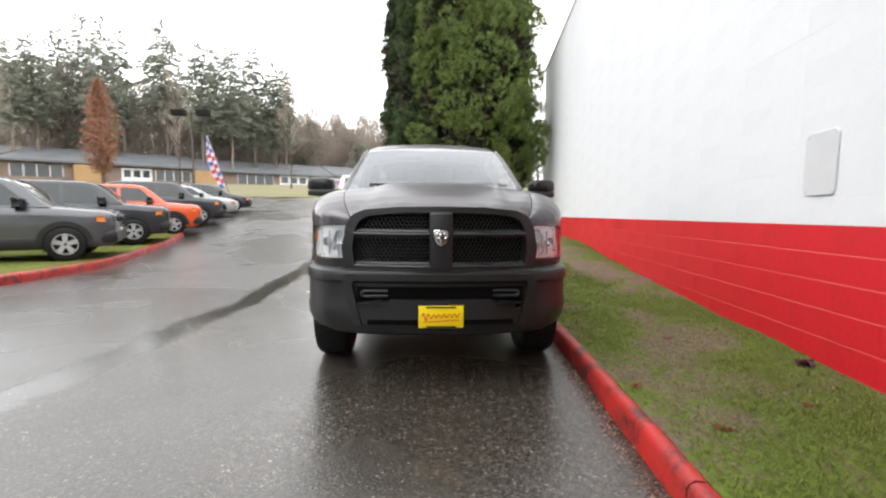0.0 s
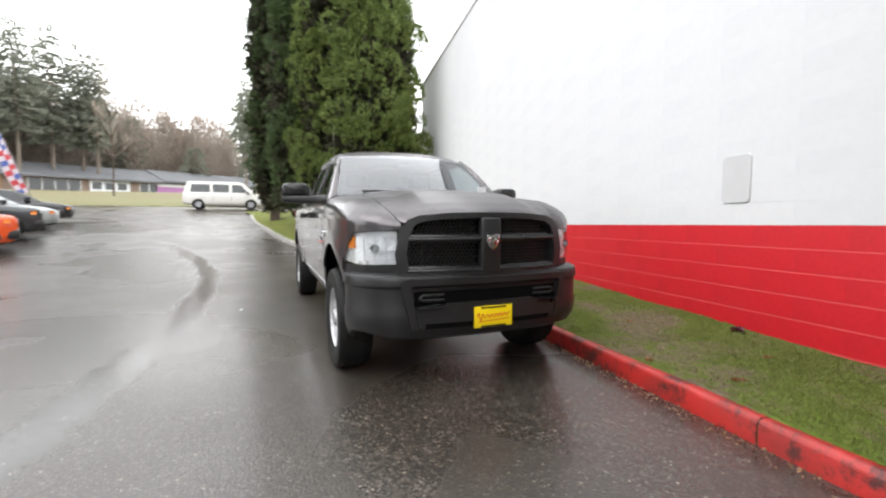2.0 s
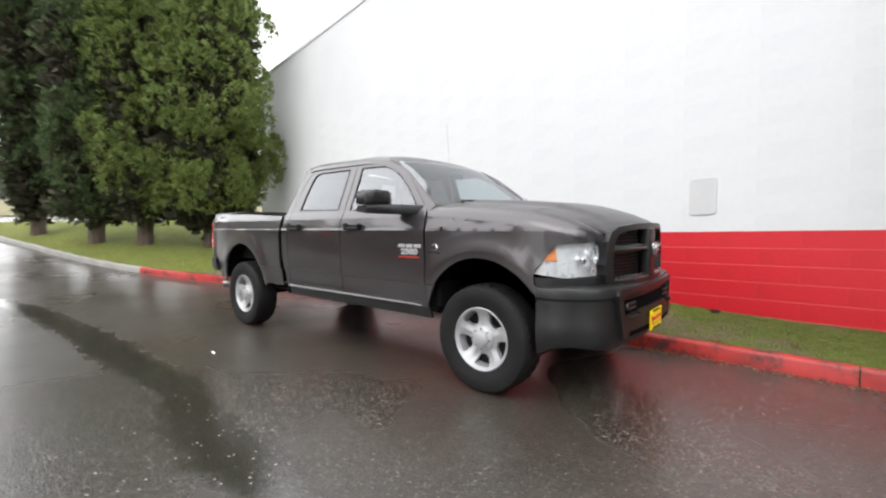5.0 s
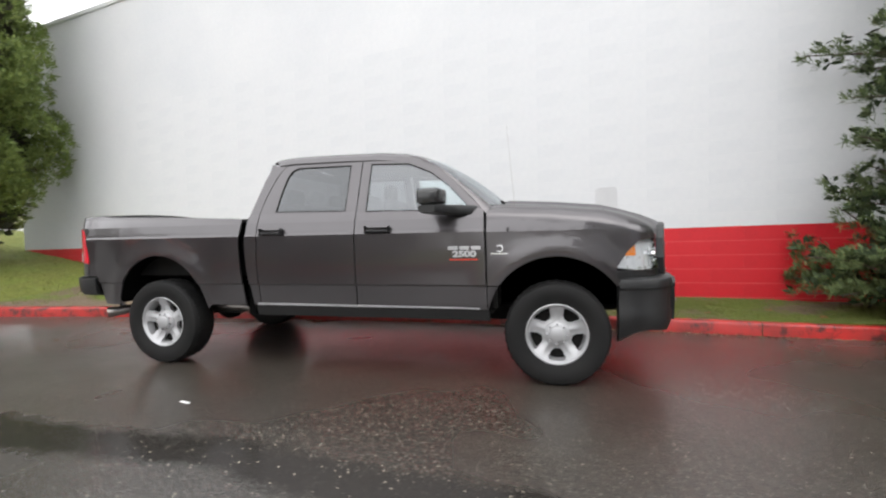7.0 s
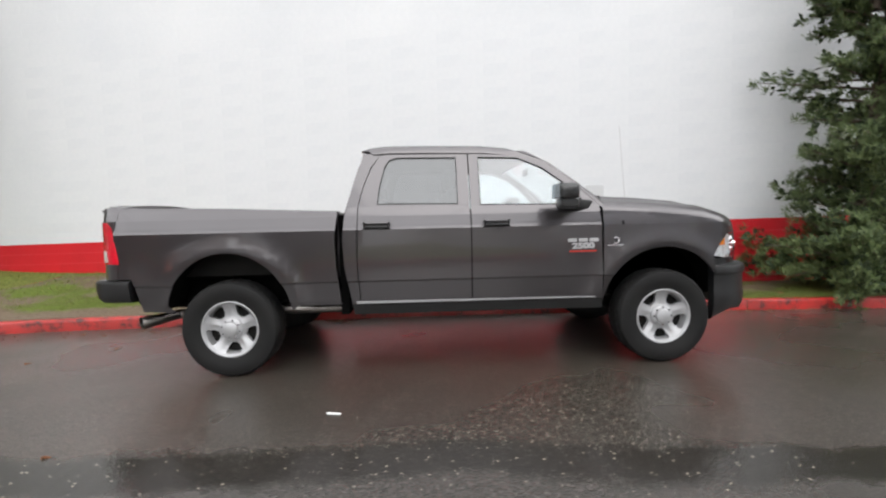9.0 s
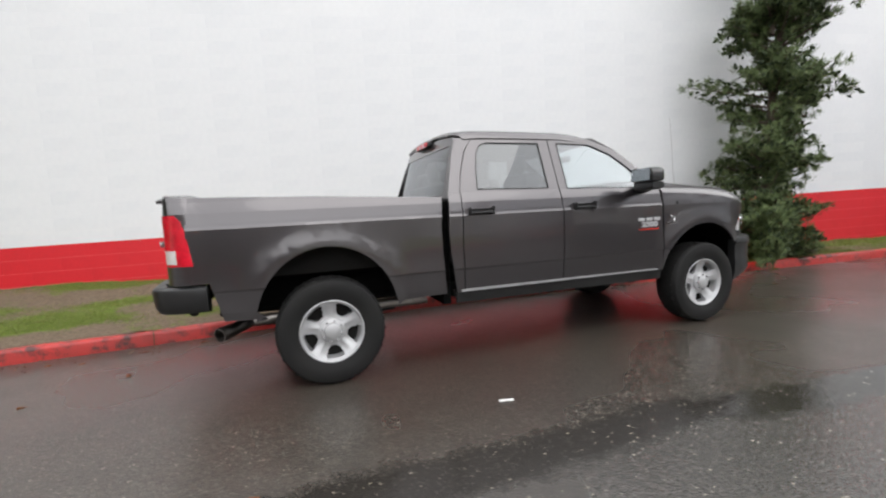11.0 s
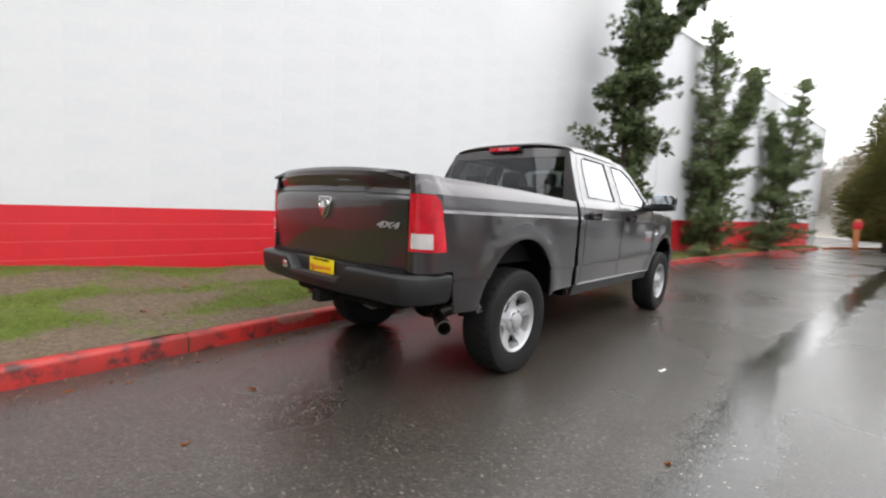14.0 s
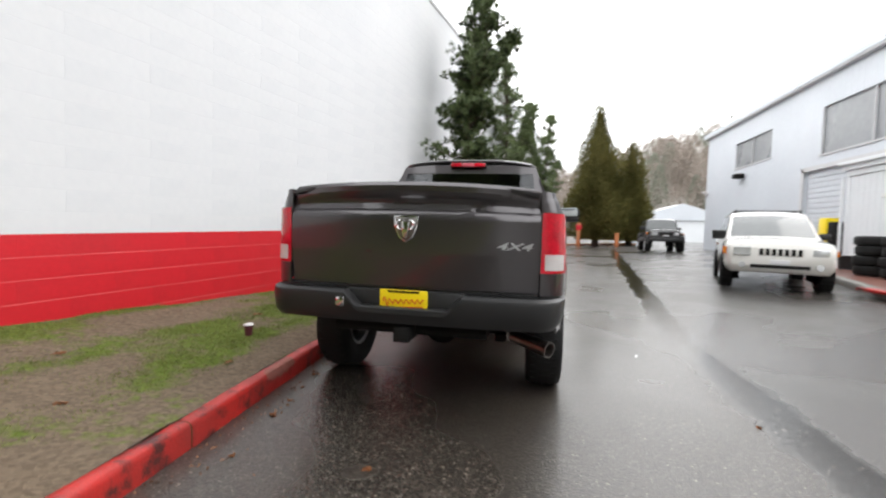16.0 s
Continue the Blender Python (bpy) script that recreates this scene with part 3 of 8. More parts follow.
def blades(name, base, tip, width, material, seed=0, droop=0.0):
    """Many small leaf blades as one mesh: bent diamonds from base to tip points."""
    rng = np.random.default_rng(seed)
    base, tip = np.asarray(base, float), np.asarray(tip, float)
    k = len(base)
    d = tip - base
    side = np.cross(d, rng.normal(size=(k, 3)))
    side /= np.linalg.norm(side, axis=1, keepdims=True) + 1e-9
    w = np.broadcast_to(np.asarray(width, float).reshape(-1, 1), (k, 1))
    mid = base + d * 0.55
    mid[:, 2] += droop * np.linalg.norm(d, axis=1)
    v = np.stack([base, mid + side * w * 0.5, tip, mid - side * w * 0.5], 1).reshape(-1, 3)
    f = np.arange(4 * k).reshape(-1, 4)
    me = bpy.data.meshes.new(name)
    me.vertices.add(4 * k)
    me.vertices.foreach_set("co", v.ravel())
    me.loops.add(4 * k)
    me.loops.foreach_set("vertex_index", f.ravel())
    me.polygons.add(k)
    me.polygons.foreach_set("loop_start", np.arange(0, 4 * k, 4))
    me.update(calc_edges=True)
    me.materials.append(material)
    return me

# ==== ground, wall, kerbs ====
def ground_z(x, y):
    """Height of the drive: level beside the pickup, climbing to the road, with a slight cross fall towards the workshop."""
    z = 0.0
    if y > 5:
        z += 0.0042 * (y - 5) ** 2 if y < 17 else 0.605 + 0.068 * (min(y, 36) - 17)
    if y > 36:
        z += 0.085 * (min(y, 66) - 36)
    f = min(1, max(0, (5 - y) / 5))
    z += f * 0.05 * min(8, max(0, -x - 2.4))
    return z


WALL_K, WALL_X = 0.15, 2.785


def wall_x(y):
    return WALL_X + WALL_K * (y + 0.75)


KERB = [(-60, -11.5), (-45, -8.2), (-38, -4.2), (-33, -2.9), (-30, -2.4), (-20, -0.8), (-10, 0.38), (-8, 0.52), (-4.6, 0.80), (-2, 0.99), (0, 1.14), (2, 1.205), (4, 1.15), (5.7, 1.0), (7, 0.87), (8.3, 0.56), (12.6, -0.55), (20, -1.75), (26, -2.2), (29, -1.6), (31, 0.2), (32, 4), (32, 14)]


def smooth_table(table, x):
    """Monotone cubic value at x."""
    for i, ((a, u), (b, v)) in enumerate(zip(table, table[1:])):
        if x <= b or i == len(table) - 2:
            p = table[max(0, i - 1)]
            q = table[min(len(table) - 1, i + 2)]
            m0 = (v - p[1]) / (b - p[0])
            m1 = (q[1] - u) / (q[0] - a)
            h = b - a
            t = (x - a) / h
            return (2 * t ** 3 - 3 * t ** 2 + 1) * u + (t ** 3 - 2 * t ** 2 + t) * h * m0 + (-2 * t ** 3 + 3 * t ** 2) * v + (t ** 3 - t ** 2) * h * m1
    return table[-1][1]


def kerb_x(y):
    return smooth_table(KERB[:19], y)


def sheet(name, xs, ys, height, material, label, category):
    bm = bmesh.new()
    grid = [[bm.verts.new((x, y, height(x, y))) for y in ys] for x in xs]
    for i in range(len(xs) - 1):
        for j in range(len(ys) - 1):
            bm.faces.new((grid[i][j], grid[i + 1][j], grid[i + 1][j + 1], grid[i][j + 1]))
    return solid(name, bm, material, label, category, kind="structure")


def spread(lo, hi, step, far, grow=1.5):
    """Even steps inside, growing steps out to the horizon."""
    v = [lo + step * i for i in range(int((hi - lo) / step) + 1)]
    s, a, b = step, v[0], v[-1]
    while b < far:
        s *= grow
        a, b = a - s, b + s
        v = [a] + v + [b]
    return v


# one asphalt sheet to the horizon; turf lies over it
sheet("ground", spread(-40, 20, 1.0, 1800), spread(-60, 60, 1.0, 1800), ground_z, M["asphalt"], "wet dark asphalt drive with puddles and pale stones", "ground")


def strip_along(points, width, top, seed, name, material, label, category, inner=1, joint=0):
    """A kerb of separate cast lengths laid along a line of points; inner: the side the turf is on."""
    pts = [Vector((x, y, 0)) for x, y in points]
    dense = []
    run = 0.0
    spacing = joint / 8 if joint else 0.45
    for a, b in zip(pts, pts[1:]):
        length = (b - a).length
        while run < length:
            dense.append(a.lerp(b, run / length))
            run += spacing
        run -= length
    root = thing(name, label, category, kind="structure")
    rng = random.Random(seed)
    chunk = 8 if joint else len(dense)
    i = 0
    while i < len(dense) - 1:
        seg = dense[i:i + chunk + 1]
        bm = bmesh.new()
        rings = []
        prof = [(0, -0.12), (0.0, top - 0.035), (0.012, top - 0.01), (0.035, top), (width - 0.02, top), (width, top - 0.02), (width, -0.12)]
        for k, p in enumerate(seg):
            q0, q1 = seg[max(0, k - 1)], seg[min(len(seg) - 1, k + 1)]
            d = (q1 - q0).normalized()
            nrm = Vector((d.y, -d.x, 0)) * inner
            end = 0.006 if k == 0 else (-0.006 if k == len(seg) - 1 else 0)
            gz = ground_z(p.x, p.y)
            rings.append([bm.verts.new(p + d * end + nrm * (u + rng.uniform(-0.004, 0.004)) + Vector((0, 0, gz + v + (rng.uniform(-0.006, 0.004) if v > 0 else 0)))) for u, v in prof])
        for a, b in zip(rings, rings[1:]):
            for k in range(len(prof) - 1):
                bm.faces.new((a[k], a[k + 1], b[k + 1], b[k]))
        bm.faces.new(rings[0])
        bm.faces.new(rings[-1][::-1])
        part("kerbstone", bm, material, root, smooth=50)
        if inner == 1 and joint > 3.5:
            moss = bmesh.new()
            ends = [[moss.verts.new(seg[-1] + d * e + nrm * min(max(u, 0.006), width - 0.006) + Vector((0, 0, gz + (v if v < 0 else v - 0.006)))) for u, v in prof] for e in (-0.0055, 0.0055)]
            for k in range(len(prof) - 1):
                moss.faces.new((ends[0][k], ends[0][k + 1], ends[1][k + 1], ends[1][k]))
            part("joint_moss", moss, M["moss"], root, "mossy joint")
        i += chunk
    return root


near = [(kerb_x(y), y) for y in [-29.155 + 0.5 * i for i in range(82)]]
strip_along(near, 0.108, 0.15, 3, "kerb_red_painted", M["kerb_red"], "red-painted concrete kerb, worn and wet, along the turf", "kerb", 1, 3.875)
strip_along([(kerb_x(11 + 0.5 * i), 11 + 0.5 * i) for i in range(31)] + [(-2.1, 27), (-1.75, 28.2), (-1.1, 29.3), (0.1, 30.3), (2, 31), (5, 31.6), (14, 32)], 0.16, 0.15, 4, "kerb_plain", M["concrete"], "plain grey concrete kerb round the turf island", "kerb", 1, 3.1)
strip_along([(kerb_x(-30), -30), (-2.6, -32), (-3.6, -33.6), (-5.5, -34), (-9, -33.5)], 0.16, 0.16, 5, "kerb_far", M["post_orange"], "orange-painted kerb at the end of the drive", "kerb", 1, 3.1)


# a chipped edge of the kerb, bare concrete showing
bm = bmesh.new()
rows = []
for i in range(13):
    y = 4.28 + 0.42 * i / 12
    dip = 0.045 * math.sin(math.pi * i / 12) ** 0.6 * (0.75 + 0.35 * math.sin(i * 2.1))
    k, gz = kerb_x(y), ground_z(kerb_x(y), y)
    rows.append([bm.verts.new(p) for p in ((k - 0.0065, y, gz + 0.112 - dip), (k - 0.0055, y, gz + 0.118), (k + 0.010, y, gz + 0.147), (k + 0.034, y, gz + 0.1575), (k + 0.036 + dip * 0.9, y, gz + 0.1575))])
for a, b in zip(rows, rows[1:]):
    for k in range(4):
        bm.faces.new((a[k], a[k + 1], b[k + 1], b[k]))
part("chipped_edge", bm, M["chip"], bpy.data.objects["kerb_red_painted"], "bare chipped concrete")


TURF_RISE = [(-8, 0.09), (-3, 0.04), (0, 0.06), (2, 0.10), (5, 0.20), (7, 0.27), (9, 0.19), (12, 0.11), (14, 0.11)]


def turf_top(x, y):
    """Turf beside the wall: a little above the kerb, uneven, rising to the wall."""
    k = kerb_x(y)
    t = min(1, max(0, (x - k) / max(0.5, wall_x(y) - k)))
    mound = 0.45 * math.exp(-((y - 19) / 6) ** 2) * min(1, max(0, (x - k) / 2.5))
    rise = smooth_table(TURF_RISE, min(14, max(-8, y)))
    return ground_z(k, y) + 0.135 + rise * t + mound + 0.025 * noise.noise((x * 1.3, y * 1.3, 0)) + 0.012 * noise.noise((x * 6, y * 6, 3))


def grass_cover(x, y):
    """How much grass the verge carries: patchy by the nose, worn to mud between two green bands by the tail."""
    k = kerb_x(y)
    u = (x - k) / (wall_x(y) - k)
    n = noise.noise((x * 1.1, y * 0.8, 5)) + 0.5 * noise.noise((x * 3.1, y * 2.6, 9))
    bands = max(math.exp(-((u - 0.25) / 0.11) ** 2), 0.95 * math.exp(-((u - 0.98) / 0.13) ** 2), 0.6 * math.exp(-((u - 0.55) / 0.09) ** 2))
    f = min(1, max(0, (y - 1.4) / 1.8))
    return min(1, max(0, (0.62 + 0.62 * n) * (1 - f) + (bands * 0.85 + 0.8 * n + 0.02) * f))


def turf(name, y0, y1, step, xmax, label):
    bm = bmesh.new()
    rows = []
    k = int((y1 - y0) / step)
    for i in range(k + 1):
        y = y0 + (y1 - y0) * i / k
        a, b = kerb_x(y) + 0.10, xmax(y)
        m = max(4, int(2.4 / step))
        rows.append([bm.verts.new((a + (b - a) * j / m, y, turf_top(a + (b - a) * j / m, y))) for j in range(m + 1)])
    for p, q in zip(rows, rows[1:]):
        for j in range(len(p) - 1):
            bm.faces.new((p[j], p[j + 1], q[j + 1], q[j]))
    ob = solid(name, bm, M["soil_green"] if y0 > 8 else M["soil"], label, "turf", kind="structure")
    layer = ob.data.attributes.new("grass_cover", "FLOAT", "POINT")
    for v, a in zip(ob.data.vertices, layer.data):
        a.value = grass_cover(v.co.x, v.co.y)
    return ob


turf("turf_verge", -31, 9, 0.12, lambda y: wall_x(y) + 0.05, "patchy green turf with bare muddy patches beside the wall")
turf("turf_island", 9, 30, 0.25, lambda y: wall_x(y) + 0.05 if y < 15 else 16 if y < 29 else 12, "green turf island under tall cypress trees")

# grass blades, thick where the turf is green
def grass_patch(name, y0, y1, count, seed, xmax, short=1.0):
    rng = np.random.default_rng(seed)
    base, tip = [], []
    while len(base) < count:
        y = rng.uniform(y0, y1)
        k, w = kerb_x(y) + 0.135, xmax(y)
        x = rng.uniform(k, w)
        if rng.random() > (grass_cover(x, y) if y < 8 else 0.8) ** 1.5:
            continue
        z = turf_top(x, y)
        h = rng.uniform(0.008, 0.024) * short
        a = rng.uniform(0, 6.28)
        base.append((x, y, z - 0.004))
        tip.append((x + math.cos(a) * h * 0.8, y + math.sin(a) * h * 0.8, z + h))
    ob = new(name, blades(name, base, tip, 0.0036 * short ** 2, M["grass"], seed))
    return tagged(ob, "short sparse grass growing from damp turf", "grass", kind="stuff")


grass_patch("grass_tufts", -6, 8, 125000, 11, lambda y: wall_x(y) - 0.02)
grass_patch("grass_tufts_far", -30, -6, 12000, 12, lambda y: wall_x(y) - 0.02, 1.6)
grass_patch("grass_tufts_island", 8, 29, 18000, 13, lambda y: min(wall_x(y) - 0.02, 9), 1.8)

# ---- the block wall ----
wall_dir = Vector((WALL_K, 1, 0)).normalized()


def wall_pt(u, v, out=0.0):
    """A point of the wall: u along it, v up from the level line, out towards the drive."""
    d = Vector((wall_dir.x, wall_dir.y, -0.016)).normalized()
    n = Vector((-wall_dir.y, wall_dir.x, 0))
    return Vector((WALL_X, -0.75, 0)) + d * u + Vector((0, 0, v)) + n * out


def wall_box(u0, u1, v0, v1, o0, o1, bm=None, bevel=0.0):
    bm = bm or bmesh.new()
    vs = [bm.verts.new(wall_pt(u, v, o)) for u in (u0, u1) for v in (v0, v1) for o in (o0, o1)]
    fs = [bm.faces.new([vs[i] for i in q]) for q in ((0, 1, 3, 2), (4, 6, 7, 5), (0, 4, 5, 1), (2, 3, 7, 6), (0, 2, 6, 4), (1, 5, 7, 3))]
    if bevel:
        bmesh.ops.bevel(bm, geom=list({e for f in fs for e in f.edges}), offset=bevel, segments=1, affect="EDGES")
    return bm


RED_TOP, WALL_TOP, U0, U1 = 1.178, 7.2, -31.5, 15.9
wall = thing("wall_showroom", "white painted block wall with a red base band", "wall", kind="structure")
part("wall_core", wall_box(U0, U1, -0.6, WALL_TOP - 0.02, -0.3, -0.0022), M["wall"], wall)

# the drive's left edge: kerb and turf strip under the parked cars
LOT = [(-6.2, -0.6), (-6.3, 2.8), (-6.72, 5.9), (-7.45, 9.2), (-8.3, 12.0)]
strip_along(LOT, 0.16, 0.15, 6, "kerb_parking", M["kerb_red"], "red-painted kerb in front of the parked cars", "kerb", -1, 3.875)
bm = bmesh.new()
rows = []
for i in range(40):
    y = -0.6 + 12.6 * i / 39
    x0 = smooth_table(sorted((b, a) for a, b in LOT), y) - 0.15
    rows.append([bm.verts.new((x0 - 0.35 * j, y, ground_z(x0, y) + 0.14 + 0.02 * noise.noise((x0 - j, y * 2, 1)))) for j in range(18)])
for p, q in zip(rows, rows[1:]):
    for j in range(17):
        bm.faces.new((p[j], p[j + 1], q[j + 1], q[j]))
solid("turf_parking", bm, M["soil_green"], "strip of green turf that the cars stand on", "turf", kind="structure")
# meadow bank beyond the road and behind
bm = bmesh.new()
xs, ys = [-160 + 4 * i for i in range(66)], [38.5, 39.5, 41, 44, 48, 54, 60, 70, 85, 105, 130, 170]
grid = [[bm.verts.new((x, y + 0.02 * x, ground_z(x, y) + (0.04 if j == 0 else 0.25) + 0.12 * noise.noise((x * 0.2, y * 0.2, 0)))) for j, y in enumerate(ys)] for x in xs]
for p, q in zip(grid, grid[1:]):
    for j in range(len(ys) - 1):
        bm.faces.new((p[j], p[j + 1], q[j + 1], q[j]))
solid("meadow_bank", bm, M["meadow"], "yellow-green winter grass bank beyond the road", "bank", kind="structure")

# cover plate and stains on the wall
vent = thing("wall_cover_plate", "pale grey rounded cover plate on the white wall", "cover plate")
bm = bmesh.new()
ring = []
for cx, cz, a0 in ((0.115, 0.188, 0), (-0.115, 0.188, 90), (-0.115, -0.188, 180), (0.115, -0.188, 270)):
    ring += arc(cx, cz, 0.045, a0, a0 + 90, 5)
lo = [bm.verts.new(wall_pt(u - 0.075, 1.622 + v, 0.001)) for u, v in ring]
hi = [bm.verts.new(wall_pt(u * 0.98 - 0.075, 1.622 + v * 0.98, 0.014)) for u, v in ring]
bm.faces.new(hi)
for k in range(len(ring)):
    j = (k + 1) % len(ring)
    bm.faces.new((lo[k], lo[j], hi[j], hi[k]))
part("plate", bm, M["plate_grey"], vent)
for u, v in ((0.125, 0.198), (-0.125, 0.198), (0.125, -0.198), (-0.125, -0.198)):
    bm = bmesh.new()
    bmesh.ops.create_uvsphere(bm, u_segments=10, v_segments=6, radius=0.007, matrix=Matrix.Translation(wall_pt(u - 0.075, 1.622 + v, 0.014)))
    part("screw", bm, M["plate_grey"], vent)
bm = wall_box(U0, U1, WALL_TOP - 0.02, WALL_TOP + 0.10, -0.32, 0.03, None, 0.01)
part("coping", bm, M["wall"], wall)

# ==== the pickup ====
FRONT_Y, REAR_Y, HUB = -0.015, 3.787, 0.415
SIDE = [(0.40, 0.900), (0.56, 0.945), (0.64, 0.958), (0.792, 0.971), (0.806, 0.983), (1.0, 0.989), (1.245, 0.992), (1.265, 0.984), (1.29, 0.979), (1.36, 0.962), (1.42, 0.940), (1.48, 0.905)]


def side_x(y, z):
    """Half width of the body at a length and height: flared at the arches, drawn in at nose and tail, leaning in above the belt."""
    w = lerp(SIDE, z)
    if z > 1.44:
        w = 0.925 - (z - 1.44) * 0.40
    for cy in (FRONT_Y, REAR_Y):
        r = math.hypot(y - cy, (z - 0.48) * 1.0)
        w += 0.018 * math.exp(-((r - 0.60) / 0.10) ** 2) * (1 if z < 1.25 else 0.3)
    if y < -0.15:
        t = min(1.0, (-0.15 - y) / 0.70)
        w -= 0.16 * t ** 2.3
    if y > 4.2:
        w -= 0.034 * min(1.0, (y - 4.2) / 0.42) ** 1.5
    if y > 4.74:
        t = min(1.0, (y - 4.74) / 0.30)
        w -= 0.17 * t ** 2.2
    return w


HOOD = [(-0.99, 1.235), (-0.96, 1.275), (-0.90, 1.315), (-0.78, 1.365), (-0.60, 1.418), (-0.40, 1.462), (0.0, 1.502), (0.45, 1.528), (0.60, 1.532)]


def hood_z(x, y):
    """Bonnet top: a raised middle with a ridge each side, falling to the wings."""
    a = abs(x)
    z = lerp(HOOD, y - 0.19 * (a / 0.66) ** 2 * min(1, max(0, (-0.40 - y) / 0.38)))
    z -= 0.03 * (a / 0.8) ** 2
    fade = min(1, max(0, (y + 0.95) / 0.5))
    if a > 0.40:
        t = min(1, (a - 0.40) / 0.14)
        z -= (0.030 * (3 * t * t - 2 * t ** 3)) * fade
    if a > 0.70:
        z -= 0.065 * ((a - 0.70) / 0.2) ** 1.6
    return z


truck = thing("pickup_truck", "dark grey four-door pickup truck, wet and new, parked on the drive", "pickup truck")


def both(name, polys, surf, material, parent=None, label="", thick=0.02, step=0.08):
    """A side panel and its mirror twin."""
    out = []
    for mirror in (True, False):
        out.append(part(name, panel(polys, surf, thick, step, mirror), material, parent or truck, label))
    return out


def side(y, z):
    return (side_x(y, z), y, z)


CREASED[side] = (0.792, 0.806, 1.245, 1.265, 1.29)


def side_in(d):
    return lambda y, z: (side_x(y, z) - d, y, z)


G = 0.005
def head_surf(u, z):
    pts = [(0.625, -0.845), (0.70, -0.825), (0.78, -0.785), (0.855, -0.728), (0.915, -0.65), (0.953, -0.56), (0.970, -0.465)]
    t = min(max(u, 0), 1) * (len(pts) - 1)
    i = min(int(t), len(pts) - 2)
    f = t - i
    return (pts[i][0] * (1 - f) + pts[i + 1][0] * f, pts[i][1] * (1 - f) + pts[i + 1][1] * f + 0.10 * max(0, z - 0.95), z)


# front wings: one skin from the arch over the shoulder to the bonnet gap, wrapping the nose corner over the lamp
WING_BASE = [(-0.90, 1.172), (-0.75, 1.186), (-0.60, 1.213), (-0.45, 1.250), (-0.2, 1.293), (0.2, 1.330), (0.56, 1.348)]
BONNET_EDGE = [(-0.90, 0.628, -0.815), (-0.75, 0.668, -0.735), (-0.60, 0.700, -0.62), (-0.45, 0.722, -0.475), (-0.3, 0.738, -0.31), (0.0, 0.755, 0.0), (0.56, 0.785, 0.56)]


def bonnet_edge(q):
    return lerp([(a, b) for a, b, c in BONNET_EDGE], q), lerp([(a, c) for a, b, c in BONNET_EDGE], q)


def corner(q, v):
    """Outer skin: the body side, and ahead of the arch the curve of the lamp."""
    if q >= -0.475:
        return Vector(side(q, v))
    u = (q + 0.90) / 0.425
    p = Vector(head_surf(u, v))
    return p + (Vector(side(-0.475, v)) - Vector(head_surf(1, v))) * max(0, u) ** 2


def wing_skin(q, v):
    zb = lerp(WING_BASE, q)
    if v <= zb:
        return tuple(corner(q, v))
    t = min(1, (v - zb) / 0.24) * math.pi / 2
    o = corner(q, zb)
    x, y = bonnet_edge(q)
    z = hood_z(x, y)
    c, s_ = math.cos(t) ** 0.85, math.sin(t)
    return (x + 0.003 + (o.x - x) * c, y + (o.y - y) * c, zb + (z - zb) * s_)


CREASED[wing_skin] = CREASED[side][:2]
qs = [0.530, 0.3, 0.1, -0.1, -0.3, -0.45, -0.60, -0.75, -0.90]
wing = [(q, lerp(WING_BASE, q) + 0.24) for q in qs] + [(-0.90, 1.30), (-0.90, 1.167), (-0.73, 1.161), (-0.600, 1.146), (-0.528, 1.064), (-0.468, 0.95), (-0.47, 0.87), (-0.545, 0.80)]
wing = wing + arc(FRONT_Y, 0.47, 0.555, 180 - 36, 12, 20, 0.57) + [(0.530, 0.58)]
both("front_wing", wing, wing_skin, M["paint"], step=0.04)

# bonnet
edge = [bonnet_edge(q) for q in (0.50, 0.2, -0.1, -0.3, -0.45, -0.60, -0.75, -0.88)]
front = [(0.56, -0.862), (0.40, -0.915), (0.2, -0.945), (0, -0.955)]
half = edge + front
bonnet = panel([(0.4, 0.395), (0, 0.375), (-0.4, 0.395)] + [(-x + 0.002, y) for x, y in half] + [(x - 0.002, y) for x, y in half[-2::-1]], lambda x, y: (x, y, hood_z(x, y)), 0.02, 0.04)
part("bonnet", bonnet, M["paint"], truck)
part("cowl", panel([(-0.79, 0.50), (-0.4, 0.40), (0, 0.38), (0.4, 0.40), (0.79, 0.50), (0.84, 0.72), (-0.84, 0.72)], lambda x, y: (x, y, 1.466 - 0.05 * (abs(x) / 0.8) ** 4), 0.02, 0.2), M["black"], truck)

# doors, with the window openings cut out
BELT = 1.445
fd = (0.535, 1.685)
rd = (1.695, 2.66)
front_low = [(fd[0], 0.60), (fd[1], 0.60), (fd[1], BELT), (fd[0] + 0.02, BELT - 0.03)]
rear_low = [(rd[0], 0.60), (2.66, 0.60), (2.675, 1.0), (2.66, BELT + 0.02), (rd[0], BELT)]
fglass = [(0.66, 1.43), (0.86, 1.64), (1.03, 1.77), (1.24, 1.862), (1.60, 1.875), (1.60, BELT)]
rglass = [(1.80, 1.455), (1.80, 1.875), (2.335, 1.880), (2.40, 1.855), (2.44, 1.79), (2.48, 1.62), (2.50, 1.465)]
front_frame = [[(fd[0] + 0.02, BELT - 0.03), (0.66, 1.43), (0.86, 1.64), (1.03, 1.77), (1.24, 1.862), (1.24, 1.925), (1.0, 1.83), (0.80, 1.665)],
               [(1.24, 1.862), (1.60, 1.875), (fd[1], 1.925), (1.24, 1.925)], [(1.60, 1.875), (1.60, BELT), (fd[1], BELT), (fd[1], 1.925)], [(fd[0] + 0.02, BELT - 0.03), (fd[1], BELT), (1.60, BELT + 0.002), (0.66, 1.432)]]
